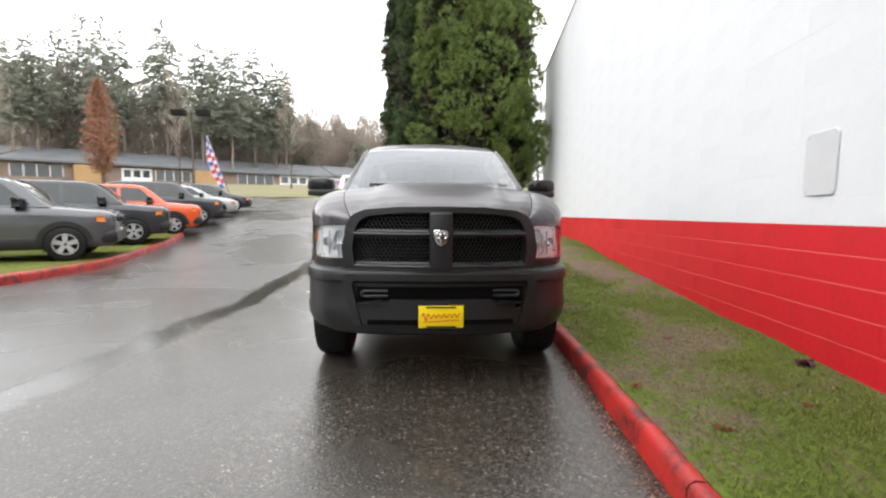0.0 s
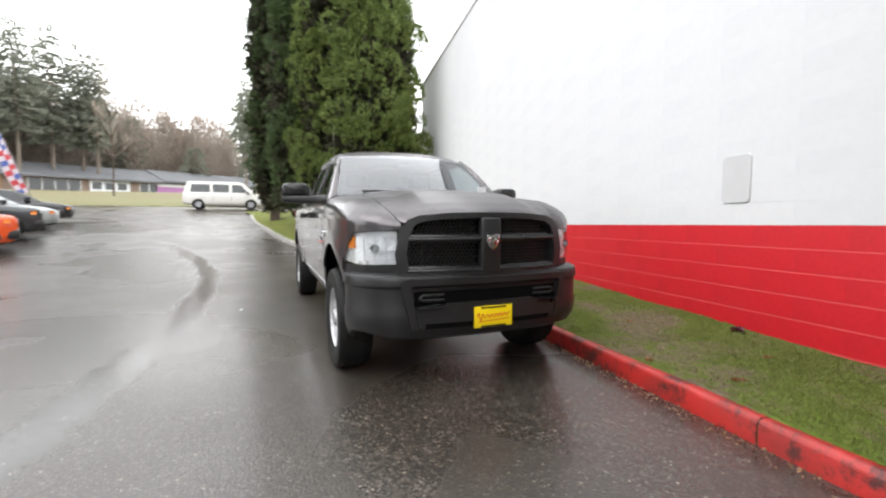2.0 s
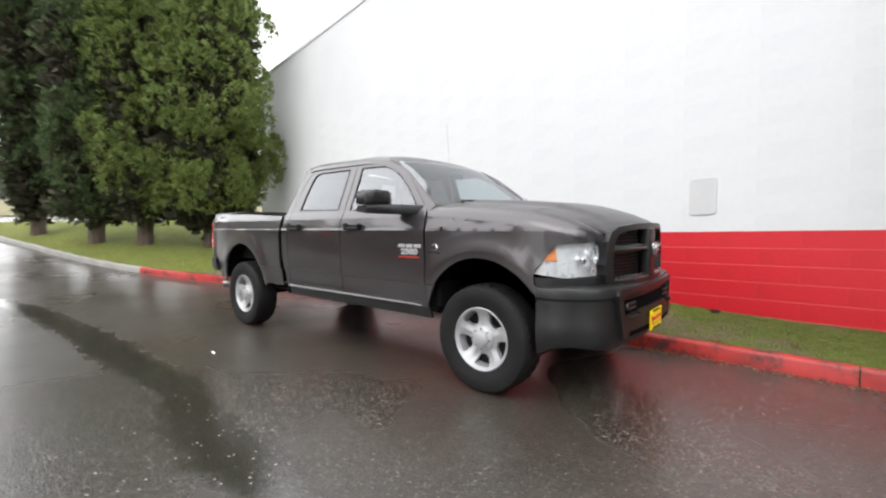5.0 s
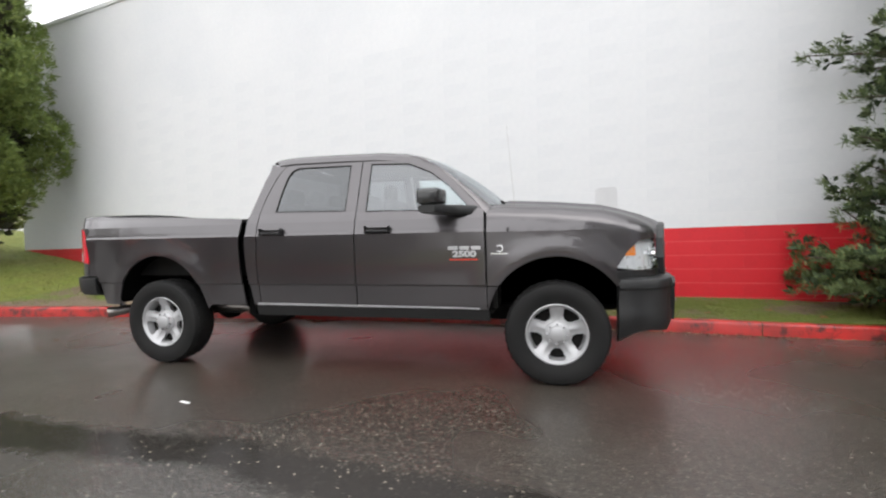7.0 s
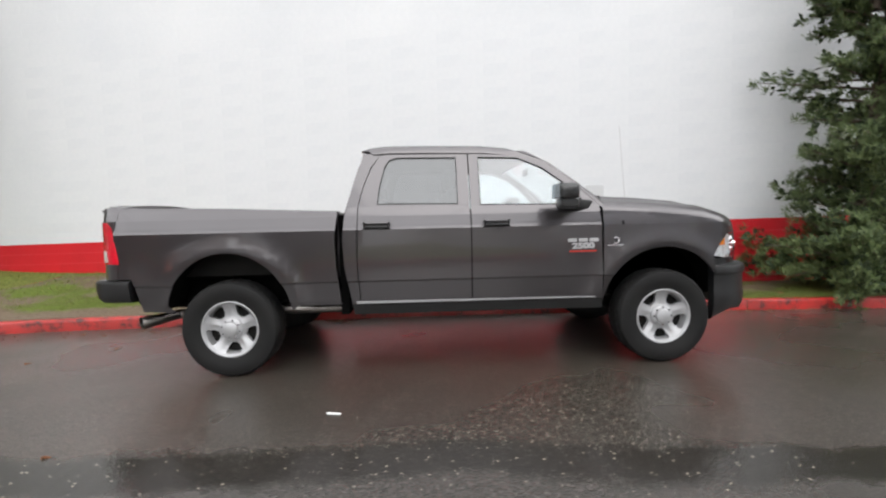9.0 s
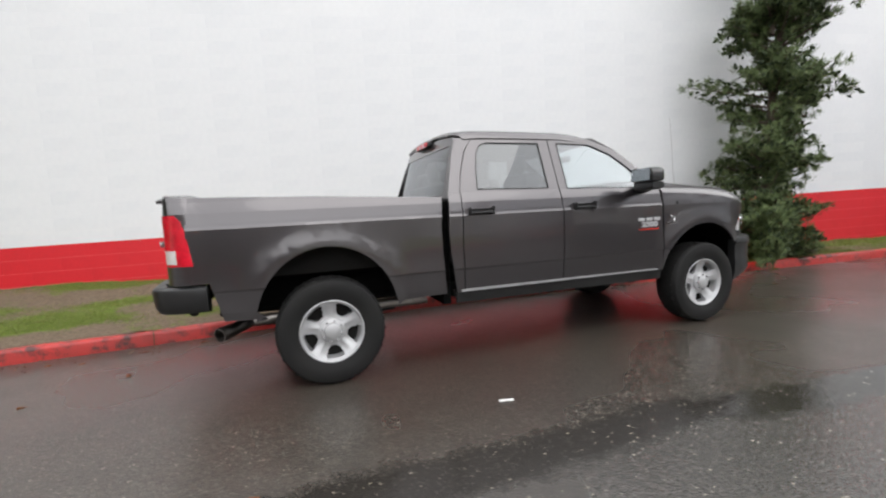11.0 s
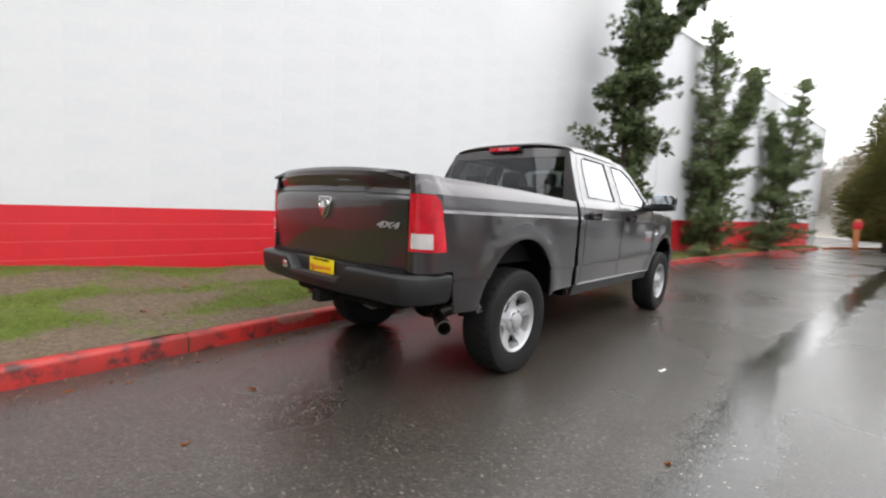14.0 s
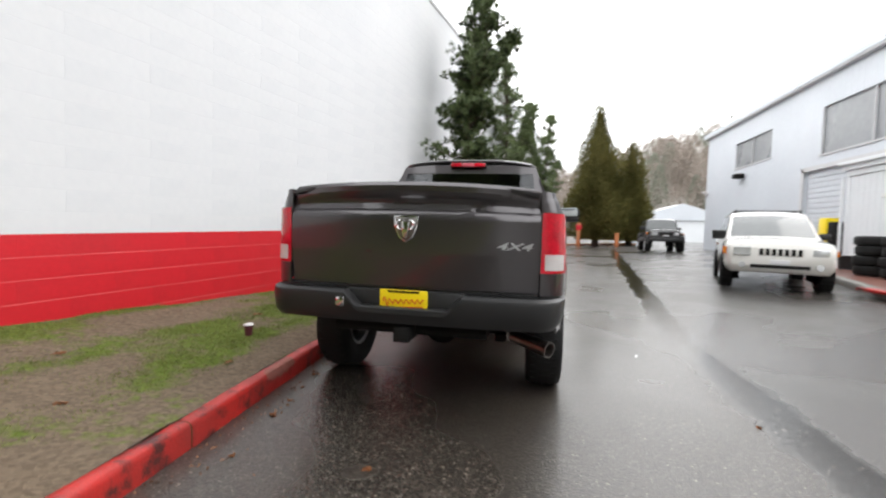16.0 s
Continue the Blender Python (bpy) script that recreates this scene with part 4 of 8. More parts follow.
rear_frame = [[(rd[0], BELT), (1.80, 1.455), (1.80, 1.875), (rd[0], 1.925)], [(rd[0], 1.925), (1.80, 1.875), (2.335, 1.880), (2.40, 1.925)],
              [(2.335, 1.880), (2.40, 1.855), (2.44, 1.79), (2.48, 1.62), (2.50, 1.465), (2.66, BELT + 0.02), (2.62, 1.62), (2.55, 1.80), (2.48, 1.90), (2.40, 1.925)], [(rd[0], BELT), (2.66, BELT + 0.02), (2.50, 1.467), (1.80, 1.457)]]
for mirror in (True, False):
    for nm, low, frame_polys, gl, gm, ys in (("front_door", front_low, front_frame, fglass, M["glass"], (1.365, 1.575)), ("rear_door", rear_low, rear_frame, rglass, M["tint"], (2.40, 2.61))):
        door = part(nm, panel([low] + frame_polys, side, 0.025, 0.08, mirror), M["paint"], truck)
        pane = part("window_pane", panel(gl, side_in(0.006), 0.0, 0.2, mirror), gm, door, "tinted door glass" if gm is M["tint"] else "clear door glass")
        pane.visible_shadow = False
        s = -1 if mirror else 1
        hx = side_x(ys[0], 1.28)
        bm = box(hx * s - 0.012, ys[0], 1.261, hx * s + 0.036 * s + 0.0, ys[1], 1.299, 0.014, 3)
        part("handle", bm, M["black"], door, "black door handle")
        edge = gl + [gl[0]]
        bm = bmesh.new()
        for p, q in zip(edge, edge[1:]):
            a, b = Vector(side(*p)), Vector(side(*q))
            a.x, b.x = (a.x + 0.002) * s, (b.x + 0.002) * s
            tube(a, b, 0.0042, seg=6, bm=bm)
        part("window_seal", bm, M["black"], door)
# black strips added behind the door gaps as the shade in them
for y0_, y1_ in ((0.49, 0.58), (1.65, 1.74), (2.62, 2.72)):
    both("door_gap_strip", [(y0_, 0.60), (y1_, 0.60), (y1_, 1.40), (y0_, 1.36)], side_in(0.034), M["void"], thick=0.01)
# cab corner behind the rear door
both("cab_corner", [(2.668, 0.60), (2.735, 0.60), (2.79, 0.93), (2.80, 1.17), (2.775, 1.42), (2.720, 1.62), (2.676, 1.78), (2.615, 1.920), (2.386, 1.93), (2.48, 1.905), (2.56, 1.80), (2.628, 1.62), (2.668, 1.46), (2.683, 1.0)], side, M["paint"])
# sills and lower trim
both("sill", [(0.52, 0.50), (2.73, 0.50), (2.735, 0.594), (0.53, 0.594)], side_in(0.02), M["black"], thick=0.03)
# silver strip that draws the sky's highlight along the sill
both("sill_strip", [(0.60, 0.603), (2.70, 0.603), (2.70, 0.624), (0.60, 0.613)], side_in(-0.007), M["rim"], label="pale sill strip, sky highlight in its colour", thick=0.008)

# roof and pillars
def roof_z(x, y):
    z = lerp([(1.0, 1.845), (1.10, 1.900), (1.20, 1.937), (1.32, 1.968), (1.55, 1.992), (2.1, 2.002), (2.42, 2.003), (2.57, 1.990), (2.665, 1.960)], y)
    a = abs(x)
    return z + 0.040 - 0.058 * (a / 0.72) ** 3 - (0.055 * ((a - 0.69) / 0.056) ** 2 if a > 0.69 else 0)


part("roof", panel([(-0.746, 1.16), (-0.70, 1.10), (-0.5, 1.06), (0, 1.03), (0.5, 1.06), (0.70, 1.10), (0.746, 1.16), (0.746, 2.54), (0.70, 2.63), (0.66, 2.655), (-0.66, 2.655), (-0.70, 2.63), (-0.746, 2.54)], lambda x, y: (x, y, roof_z(x, y)), 0.02, 0.06), M["paint"], truck)
def screen(u, v):
    """Windscreen: u across, v from cowl to roof, bowed forward in the middle."""
    w = 0.845 - 0.135 * v
    x = u * w
    bow = 0.11 * (1 - u * u)
    return (x, 0.505 + 0.610 * v - bow * (1 - 0.4 * v), 1.462 + 0.440 * v + (0.030 * math.sin(math.pi * v) + 0.030 * v) * (1 - u * u))


ws = part("windscreen", panel([(-1, 0), (1, 0), (1, 1), (-1, 1)], screen, 0.0, 0.1), M["screenglass"], truck, "clear curved windscreen")
ws.visible_shadow = False
PILLAR = [(0.535, 1.395), (0.66, 1.53), (0.80, 1.668), (1.0, 1.832), (1.12, 1.888), (1.24, 1.928)]


def pillar(u, v):
    """Skin between the door frame and the windscreen's edge."""
    t = u * (len(PILLAR) - 1)
    i = min(int(t), len(PILLAR) - 2)
    y, z = (PILLAR[i][k] + (PILLAR[i + 1][k] - PILLAR[i][k]) * (t - i) for k in (0, 1))
    a = Vector((side_x(y, z), y, z))
    b = Vector(screen(1.0, min(1, max(0, u * 1.05 - 0.02))))
    return a.lerp(b, v) + Vector((0.5, -0.7, 0.5)).normalized() * 0.022 * math.sin(math.pi * v)


both("windscreen_pillar", [(0, 0), (1, 0), (1, 1), (0, 1)], pillar, M["paint"], step=0.1)
for x0 in (-0.62, 0.02):
    bm = tube((x0, 0.44, 1.502), (x0 + 0.56, 0.46, 1.522), 0.010, 0.006, 8)
    tube((x0 + 0.02, 0.42, 1.48), (x0, 0.44, 1.505), 0.014, seg=8, bm=bm)
    part("wiper", bm, M["black"], truck)
# back of the cab
part("cab_back", panel([[(-0.90, 0.95), (0.90, 0.95), (0.90, 1.43), (-0.90, 1.43)], [(-0.90, 1.43), (-0.77, 1.43), (-0.70, 1.86), (-0.73, 1.93)], [(0.90, 1.43), (0.73, 1.93), (0.70, 1.86), (0.77, 1.43)], [(-0.73, 1.93), (-0.70, 1.86), (0.70, 1.86), (0.73, 1.93), (0.4, 1.958), (-0.4, 1.958)]], lambda x, z: (x, 2.79 - 0.0 * z - max(0, z - 1.42) * 0.27 - 0.03 * (abs(x) / 0.8) ** 4, z), 0.03, 0.1), M["paint"], truck)
rw = part("rear_window", panel([(-0.77, 1.43), (0.77, 1.43), (0.70, 1.86), (-0.70, 1.86)], lambda x, z: (x, 2.782 - max(0, z - 1.42) * 0.27 - 0.03 * (abs(x) / 0.8) ** 4, z), 0.0, 0.2), M["backglass"], truck, "dark tinted rear window")
rw.visible_shadow = False
lamp = part("high_brake_lamp", box(-0.20, 2.62, 1.925, 0.20, 2.70, 1.975, 0.012, 2), M["black"], truck)
for a, b, mm in ((-0.19, -0.07, "redlens"), (-0.067, 0.067, "pinklens"), (0.07, 0.19, "redlens")):
    part("lamp_lens", box(a, 2.665, 1.930, b, 2.709, 1.971, 0.006), M[mm], lamp)

# added black box, coloured as the shade between cab and bed
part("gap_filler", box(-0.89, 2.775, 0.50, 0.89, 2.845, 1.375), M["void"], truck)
# load bed
def bed_top(y):
    return lerp([(2.80, 1.422), (3.8, 1.466), (4.66, 1.488), (4.9, 1.48)], y)


bed = [(2.83, 0.60), (2.86, 0.93), (2.868, 1.17), (2.84, 1.408), (3.8, 1.452), (4.724, 1.476), (4.724, 0.868), (4.60, 0.868), (4.53, 0.58), (4.24, 0.575)] + arc(REAR_Y, 0.50, 0.535, 6, 168, 22, 0.575) + [(3.25, 0.56), (3.2, 0.60)]
both("bed_side", bed, side, M["paint"])
both("bed_rail", [(0.78, 2.85), (0.912, 2.85), (0.912, 4.2), (0.896, 4.45), (0.878, 4.72), (0.866, 4.79), (0.835, 4.845), (0.79, 4.87), (0.78, 4.87)], lambda x, y: (x, y, bed_top(y) - 0.012 - 2.2 * max(0, x - 0.885 + 0.034 * min(1, max(0, y - 4.2) / 0.42)) ** 1.5), M["paint"], thick=0.03)
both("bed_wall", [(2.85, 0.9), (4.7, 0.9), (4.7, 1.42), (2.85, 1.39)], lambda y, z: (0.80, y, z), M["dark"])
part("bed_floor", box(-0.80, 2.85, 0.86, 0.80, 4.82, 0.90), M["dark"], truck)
part("bed_front", box(-0.86, 2.84, 0.86, 0.86, 2.87, 1.40), M["paint"], truck)


def gate_y(x, z):
    y = lerp([(0.86, 4.905), (1.09, 4.925), (1.10, 4.93), (1.30, 4.935), (1.345, 4.918), (1.36, 4.895), (1.385, 4.90), (1.43, 4.955), (1.48, 4.960), (1.505, 4.93)], z)
    if z > 1.36:
        y = 4.895 + (y - 4.895) * (1 - 0.85 * min(1, abs(x) / 0.8) ** 4)
    return y - 0.05 * (abs(x) / 0.8) ** 3


def gate_crown(x, z):
    """The gate's top edge is crowned across its width."""
    return z + 0.034 * (1 - min(1, abs(x) / 0.8) ** 2) * min(1, max(0, (z - 1.30) / 0.15))


gate = part("tailgate", panel([(-0.803, 0.875), (0.803, 0.875), (0.803, 1.470), (0.76, 1.492), (-0.76, 1.492), (-0.803, 1.470)], lambda x, z: (x, gate_y(x, z), gate_crown(x, z)), 0.05, 0.03), M["paint"], truck)
part("tailgate_top", panel([(-0.79, 4.80), (0.79, 4.80), (0.79, 4.915), (-0.79, 4.915)], lambda x, y: (x, y, gate_crown(x, 1.491) - 0.030 * (abs(x) / 0.8) ** 4), 0.02, 0.1), M["paint"], gate)
part("tailgate_handle", box(-0.10, 4.880, 1.386, 0.10, 4.902, 1.410, 0.006), M["black"], gate, "black recessed handle")
part("dust_strip", box(-0.80, 4.84, 0.855, 0.80, 4.90, 0.872), M["black"], truck)


def shield(bm, s, y, x0=0.0, z0=0.0, d=0.02):
    return prism([(x0 + a * s, z0 + b * s) for a, b in ((-0.5, 0.5), (0.5, 0.5), (0.5, 0.05), (0.3, -0.4), (0, -0.6), (-0.3, -0.4), (-0.5, 0.05))], y - d, y, "y", bm, 0.003)


def emblem(parent, y, z, s, out):
    """A plain shield: black field, chrome edge, chrome wedge with two side rolls."""
    yf = y if out > 0 else y - 0.02
    e = part("shield_emblem", shield(None, s, y, 0, z, 0.02), M["chrome"], parent, "plain chrome and black shield")
    part("emblem_field", shield(None, s * 0.86, yf + (0.004 if out > 0 else 0.006), 0, z, 0.01), M["steel"], e)
    bm = prism([(a * s, z + b * s) for a, b in ((-0.14, 0.26), (0.14, 0.26), (0.17, 0.0), (0.08, -0.40), (-0.08, -0.40), (-0.17, 0.0))], min(yf, yf + 0.014 * out), max(yf, yf + 0.014 * out), "y", None, 0.004)
    for k in (-1, 1):
        ring = [(k * s * (0.23 + 0.12 * math.cos(radians(t))), z + s * (0.12 + 0.17 * math.sin(radians(t)))) for t in range(-120, 121, 24)]
        for p, q in zip(ring, ring[1:]):
            tube((p[0], yf + 0.006 * out, p[1]), (q[0], yf + 0.006 * out, q[1]), s * 0.075, seg=8, bm=bm)
    part("emblem_relief", bm, M["chrome"], e)


emblem(gate, 4.950, 1.245, 0.150, 1)

# raised lettering
def letters(text, size, m, material, parent, name="lettering", depth=0.004, shear=0.0, bold=0.0):
    cu = bpy.data.curves.new(name, "FONT")
    cu.body, cu.size, cu.extrude, cu.align_x, cu.align_y, cu.shear, cu.offset = text, size, depth, "CENTER", "CENTER", shear, bold
    tmp = new("tmp_text", cu)
    me = bpy.data.meshes.new_from_object(tmp)
    bpy.data.objects.remove(tmp)
    me.materials.clear()
    me.materials.append(material)
    ob = new(name, me)
    ob.parent = parent
    ob.matrix_local = m
    return ob


letters("4X4", 0.095, pose(-0.65, 4.918, 1.15, 90, 0, 180) @ Matrix.Diagonal((1.25, 0.62, 1, 1)), M["rim"], gate, "drive_badge", 0.005, 0.3, 0.002)

# tail lamps wrapped round the corners
def tail_surf(u, z):
    """From the tailgate edge round the corner to the body side."""
    k = (u + 1) / 4 * math.pi
    x = 0.808 + 0.150 * math.sin(k)
    y = 4.880 - 0.175 * (1 - math.cos(k))
    turn = min(1, max(0, (u + 0.2) / 1.2)) ** 2
    return (x + 0.004 - 0.05 * (z - 1.1) * (u + 1) / 2, y + (0.02 + 0.08 * turn) * (z - 1.17), z)


for mirror in (True, False):
    tl = part("tail_lamp", panel([(-1, 1.000), (1, 1.000), (0.97, 1.12), (0.90, 1.24), (0.76, 1.315), (0.45, 1.352), (-0.94, 1.357), (-1, 1.347)], tail_surf, 0.05, 0.1, mirror), M["redlens"], truck, "red tail lamp wrapped round the corner")
    part("lamp_bezel", panel([(-1, 0.995), (1, 0.995), (1, 1.361), (-1, 1.361)], lambda u, z: tuple(a - b for a, b in zip(tail_surf(u, z), (0.007, 0.005, 0))), 0.03, 0.2, mirror), M["paint"], tl)
    grow = lambda u, z: tuple(a + b for a, b in zip(tail_surf(u, z), (0.004, 0.004, 0)))
    part("reverse_lens", panel([(-0.84, 1.018), (0.32, 1.018), (0.32, 1.112), (-0.84, 1.112)], grow, 0.01, 0.2, mirror), M["whitelens"], tl, "white reversing lens")
    for z in (1.130, 1.240):
        part("lamp_rib", panel([(-0.9, z), (0.6, z), (0.6, z + 0.006), (-0.9, z + 0.006)], grow, 0.01, 0.2, mirror), M["redlens"], tl)
def corner_skin(u, z):
    p = tail_surf(u, 1.17)
    lean = 0.9905 - (lerp(SIDE, z) if z <= 1.44 else 0.925 - (z - 1.44) * 0.40)
    if z < 1.1:
        lean = 0.3 * lean
    k = (u + 1) / 2
    return (p[0] - 0.002 - lean * (0.12 + 0.88 * k), p[1] - lean * 0.12 * (1 - k) ** 0.5, z)


both("bed_corner", [(-0.99, 0.865), (1, 0.865), (1, 0.995), (-0.99, 0.995)], corner_skin, M["paint"], step=0.1)
both("bed_corner_top", [(-0.99, 1.360), (1, 1.360), (1, 1.474), (0.4, 1.478), (-0.99, 1.480)], corner_skin, M["paint"], step=0.04)

# bumpers
def bumper(profile, plan, nx=44):
    """A bar swept across: profile gives (out, height), plan the nose line and how the ends wrap."""
    bm = bmesh.new()
    rings = []
    for i in range(nx + 1):
        u = -1 + 2 * i / nx
        rings.append([bm.verts.new(plan(u, o, z)) for o, z in profile])
    for a, b in zip(rings, rings[1:]):
        for k in range(len(profile)):
            j = (k + 1) % len(profile)
            bm.faces.new((a[k], a[j], b[j], b[k]))
    bm.faces.new(rings[0])
    bm.faces.new(rings[-1][::-1])
    return bm


def front_plan(u, o, z):
    a = abs(u)
    s = 1 if u > 0 else -1
    if a < 0.75:
        t = a / 0.75
        x, y, nx, ny = 0.68 * t, -0.975 + 0.055 * t ** 2, 0.15 * t, -1
    else:
        t = (a - 0.75) / 0.25
        ang = radians(8 + 78 * min(1, t / 0.55))
        x = 0.68 + 0.295 * min(1, (t / 0.55)) ** 0.75
        y = -0.92 + 0.26 * min(1, t / 0.55) ** 1.6 + 0.18 * max(0, (t - 0.55) / 0.45)
        nx, ny = math.sin(ang), -math.cos(ang)
    if z < 0.58:
        z += (0.58 - z) * lerp([(0, 0), (0.62, 0), (0.75, 0.06), (0.86, 0.28), (0.92, 0.20), (1.0, -0.22)], a)
    return (s * (x - nx * (0.10 - o) * 0.9), y - ny * (0.10 - o), z)


fb = part("front_bumper", bumper([(0.0, 0.868), (0.055, 0.866), (0.09, 0.850), (0.10, 0.825), (0.10, 0.785), (0.085, 0.768), (0.085, 0.62), (0.095, 0.59), (0.088, 0.49), (0.06, 0.415), (0.02, 0.395), (0.0, 0.41)], front_plan), M["black"], truck, "matt black front bumper")
# raised trapezoid rim of the bumper, with the intake and tow hooks in it
def bumper_face(out):
    return lambda x, z: (x, -0.978 - out + 0.055 * (abs(x) / 0.68) ** 2, z)


rim_out = [(-0.595, 0.485), (-0.668, 0.795), (-0.655, 0.822), (-0.625, 0.835), (0.625, 0.835), (0.655, 0.822), (0.668, 0.795), (0.595, 0.485)]
rim_in = [(-0.540, 0.485), (-0.604, 0.765), (-0.596, 0.782), (-0.575, 0.790), (0.575, 0.790), (0.596, 0.782), (0.604, 0.765), (0.540, 0.485)]
part("bumper_rim", panel([[rim_out[i], rim_out[i + 1], rim_in[i + 1], rim_in[i]] for i in range(7)], bumper_face(0.022), 0.045, 0.08), M["black"], fb)
part("lower_panel", panel([(-0.535, 0.495), (0.535, 0.495), (0.572, 0.638), (0.37, 0.638), (0.345, 0.662), (-0.345, 0.662), (-0.37, 0.638), (-0.572, 0.638)], bumper_face(0.016), 0.035, 0.08), M["black"], fb)
# intake and slot are black sheets on the bumper, shade as colour
part("intake", panel([(-0.57, 0.645), (-0.36, 0.645), (-0.33, 0.66), (0.33, 0.66), (0.36, 0.645), (0.57, 0.645), (0.57, 0.745), (-0.57, 0.745)], lambda x, z: (x, -0.974 + 0.055 * (abs(x) / 0.68) ** 2, z), 0.015, 0.1), M["void"], fb, "black sheet for the shaded bumper intake")
part("lower_slot", panel([(-0.50, 0.49), (0.50, 0.49), (0.50, 0.525), (-0.50, 0.525)], bumper_face(0.018), 0.012, 0.1), M["void"], fb)
for s in (-1, 1):
    bm = bmesh.new()
    for a, b in (((0.36, 0.685), (0.52, 0.685)), ((0.52, 0.685), (0.54, 0.70)), ((0.54, 0.70), (0.52, 0.72)), ((0.52, 0.72), (0.36, 0.72))):
        tube((s * a[0], -0.955, a[1]), (s * b[0], -0.955, b[1]), 0.011, seg=8, bm=bm)
    part("tow_hook", bm, M["black"], fb)


def number_plate(y, z, tilt, parent, flip):
    m = pose(0, y, z, 0, 0, 180 if flip else 0)
    root = part("number_plate", box(-0.152, -0.004, -0.076, 0.152, 0.004, 0.076, 0.003), M["yellow"], parent, "yellow dealer plate", m=m)
    part("plate_bar", box(-0.10, -0.008, 0.060, 0.10, -0.003, 0.071), M["dark"], root)
    part("plate_bar", box(-0.10, -0.008, -0.072, 0.10, -0.003, -0.063), M["dark"], root)
    # the dealer's mark as a plain red scribble
    bm = bmesh.new()
    pts = [(-0.128 + 0.256 * i / 40, 0.006 + (0.030 if i < 7 else 0.013) * math.sin(i * 1.15) + 0.010 * i / 40 - 0.005) for i in range(41)]
    for p, q in zip(pts, pts[1:]):
        tube((p[0], -0.0055, p[1]), (q[0], -0.0055, q[1]), 0.0034, seg=6, bm=bm)
    tube((-0.12, -0.0055, -0.034), (0.125, -0.0055, -0.022), 0.0028, seg=6, bm=bm)
    part("plate_mark", bm, M["plate_red"], root, "red scribbled mark", smooth=0)
    return root


number_plate(-1.006, 0.55, 0, fb, False)


def rear_plan(u, o, z):
    a = abs(u)
    s = 1 if u > 0 else -1
    if a < 0.8:
        t = a / 0.8
        x, y, nx, ny = 0.80 * t, 5.04 - 0.045 * t ** 2, 0.1 * t, 1
    else:
        t = (a - 0.8) / 0.2
        ang = radians(6 + 82 * min(1, t / 0.8))
        x = lerp([(0, 0.80), (0.15, 0.85), (0.3, 0.893), (0.45, 0.925), (0.6, 0.948), (0.8, 0.966), (1, 0.972)], t)
        y = lerp([(0, 4.995), (0.15, 4.975), (0.3, 4.94), (0.45, 4.89), (0.6, 4.83), (0.8, 4.735), (1, 4.62)], t)
        nx, ny = math.sin(ang), math.cos(ang)
    low = 0.09 * min(1, max(0, (0.36 - abs(x)) / 0.08)) if z > 0.8 else 0
    return (s * (x - nx * (0.12 - o)), y - ny * (0.12 - o), z - low)


rb = part("rear_bumper", bumper([(-0.02, 0.85), (0.09, 0.855), (0.115, 0.84), (0.12, 0.82), (0.115, 0.76), (0.105, 0.70), (0.08, 0.665), (0.0, 0.66), (-0.02, 0.68)], rear_plan, 60), M["black"], truck, "black textured rear step bumper")
part("step_well", box(-0.38, 4.90, 0.67, 0.38, 4.945, 0.86, 0.01), M["black"], rb)
number_plate(4.958, 0.79, 0, rb, True)
part("bumper_socket", box(0.355, 5.015, 0.755, 0.415, 5.037, 0.815, 0.012), M["chrome"], rb, "chrome trailer socket cover")
part("hitch", box(-0.05, 4.78, 0.55, 0.05, 5.0, 0.645, 0.008), M["dark"], truck)
part("hitch_bar", tube((-0.5, 4.80, 0.60), (0.5, 4.80, 0.60), 0.04, seg=12), M["dark"], truck)

# grille
def grille_y(x, z):
    return -0.935 + 0.10 * (abs(x) / 0.65) ** 2.2 + 0.06 * max(0, z - 1.05)


outer = [(-0.660, 0.828), (-0.685, 1.0), (-0.655, 1.16), (-0.60, 1.235), (-0.52, 1.268), (-0.3, 1.287), (0, 1.292), (0.3, 1.287), (0.52, 1.268), (0.60, 1.235), (0.655, 1.16), (0.685, 1.0), (0.660, 0.828)]
inner = [(-0.588, 0.874), (-0.608, 1.0), (-0.588, 1.135), (-0.55, 1.198), (-0.49, 1.228), (-0.3, 1.245), (0, 1.250), (0.3, 1.245), (0.49, 1.228), (0.55, 1.198), (0.588, 1.135), (0.608, 1.0), (0.588, 0.874)]
polys = [[outer[i], outer[i + 1], inner[i + 1], inner[i]] for i in range(len(outer) - 1)] + [[outer[-1], outer[0], inner[0], inner[-1]]]
gr = part("grille_surround", panel(polys, lambda x, z: (x, grille_y(x, z) - 0.035, z), 0.08, 0.06), M["black"], truck, "matt black grille surround")
# black sheet behind the mesh paints the shaded depth of the grille
part("grille_backing", panel(inner, lambda x, z: (x, grille_y(x, z) + 0.07, z), 0.0, 0.1), M["void"], gr)
part("grille_post", box(-0.08, -0.975, 0.85, 0.08, -0.90, 1.255, 0.02, 3), M["black"], gr)
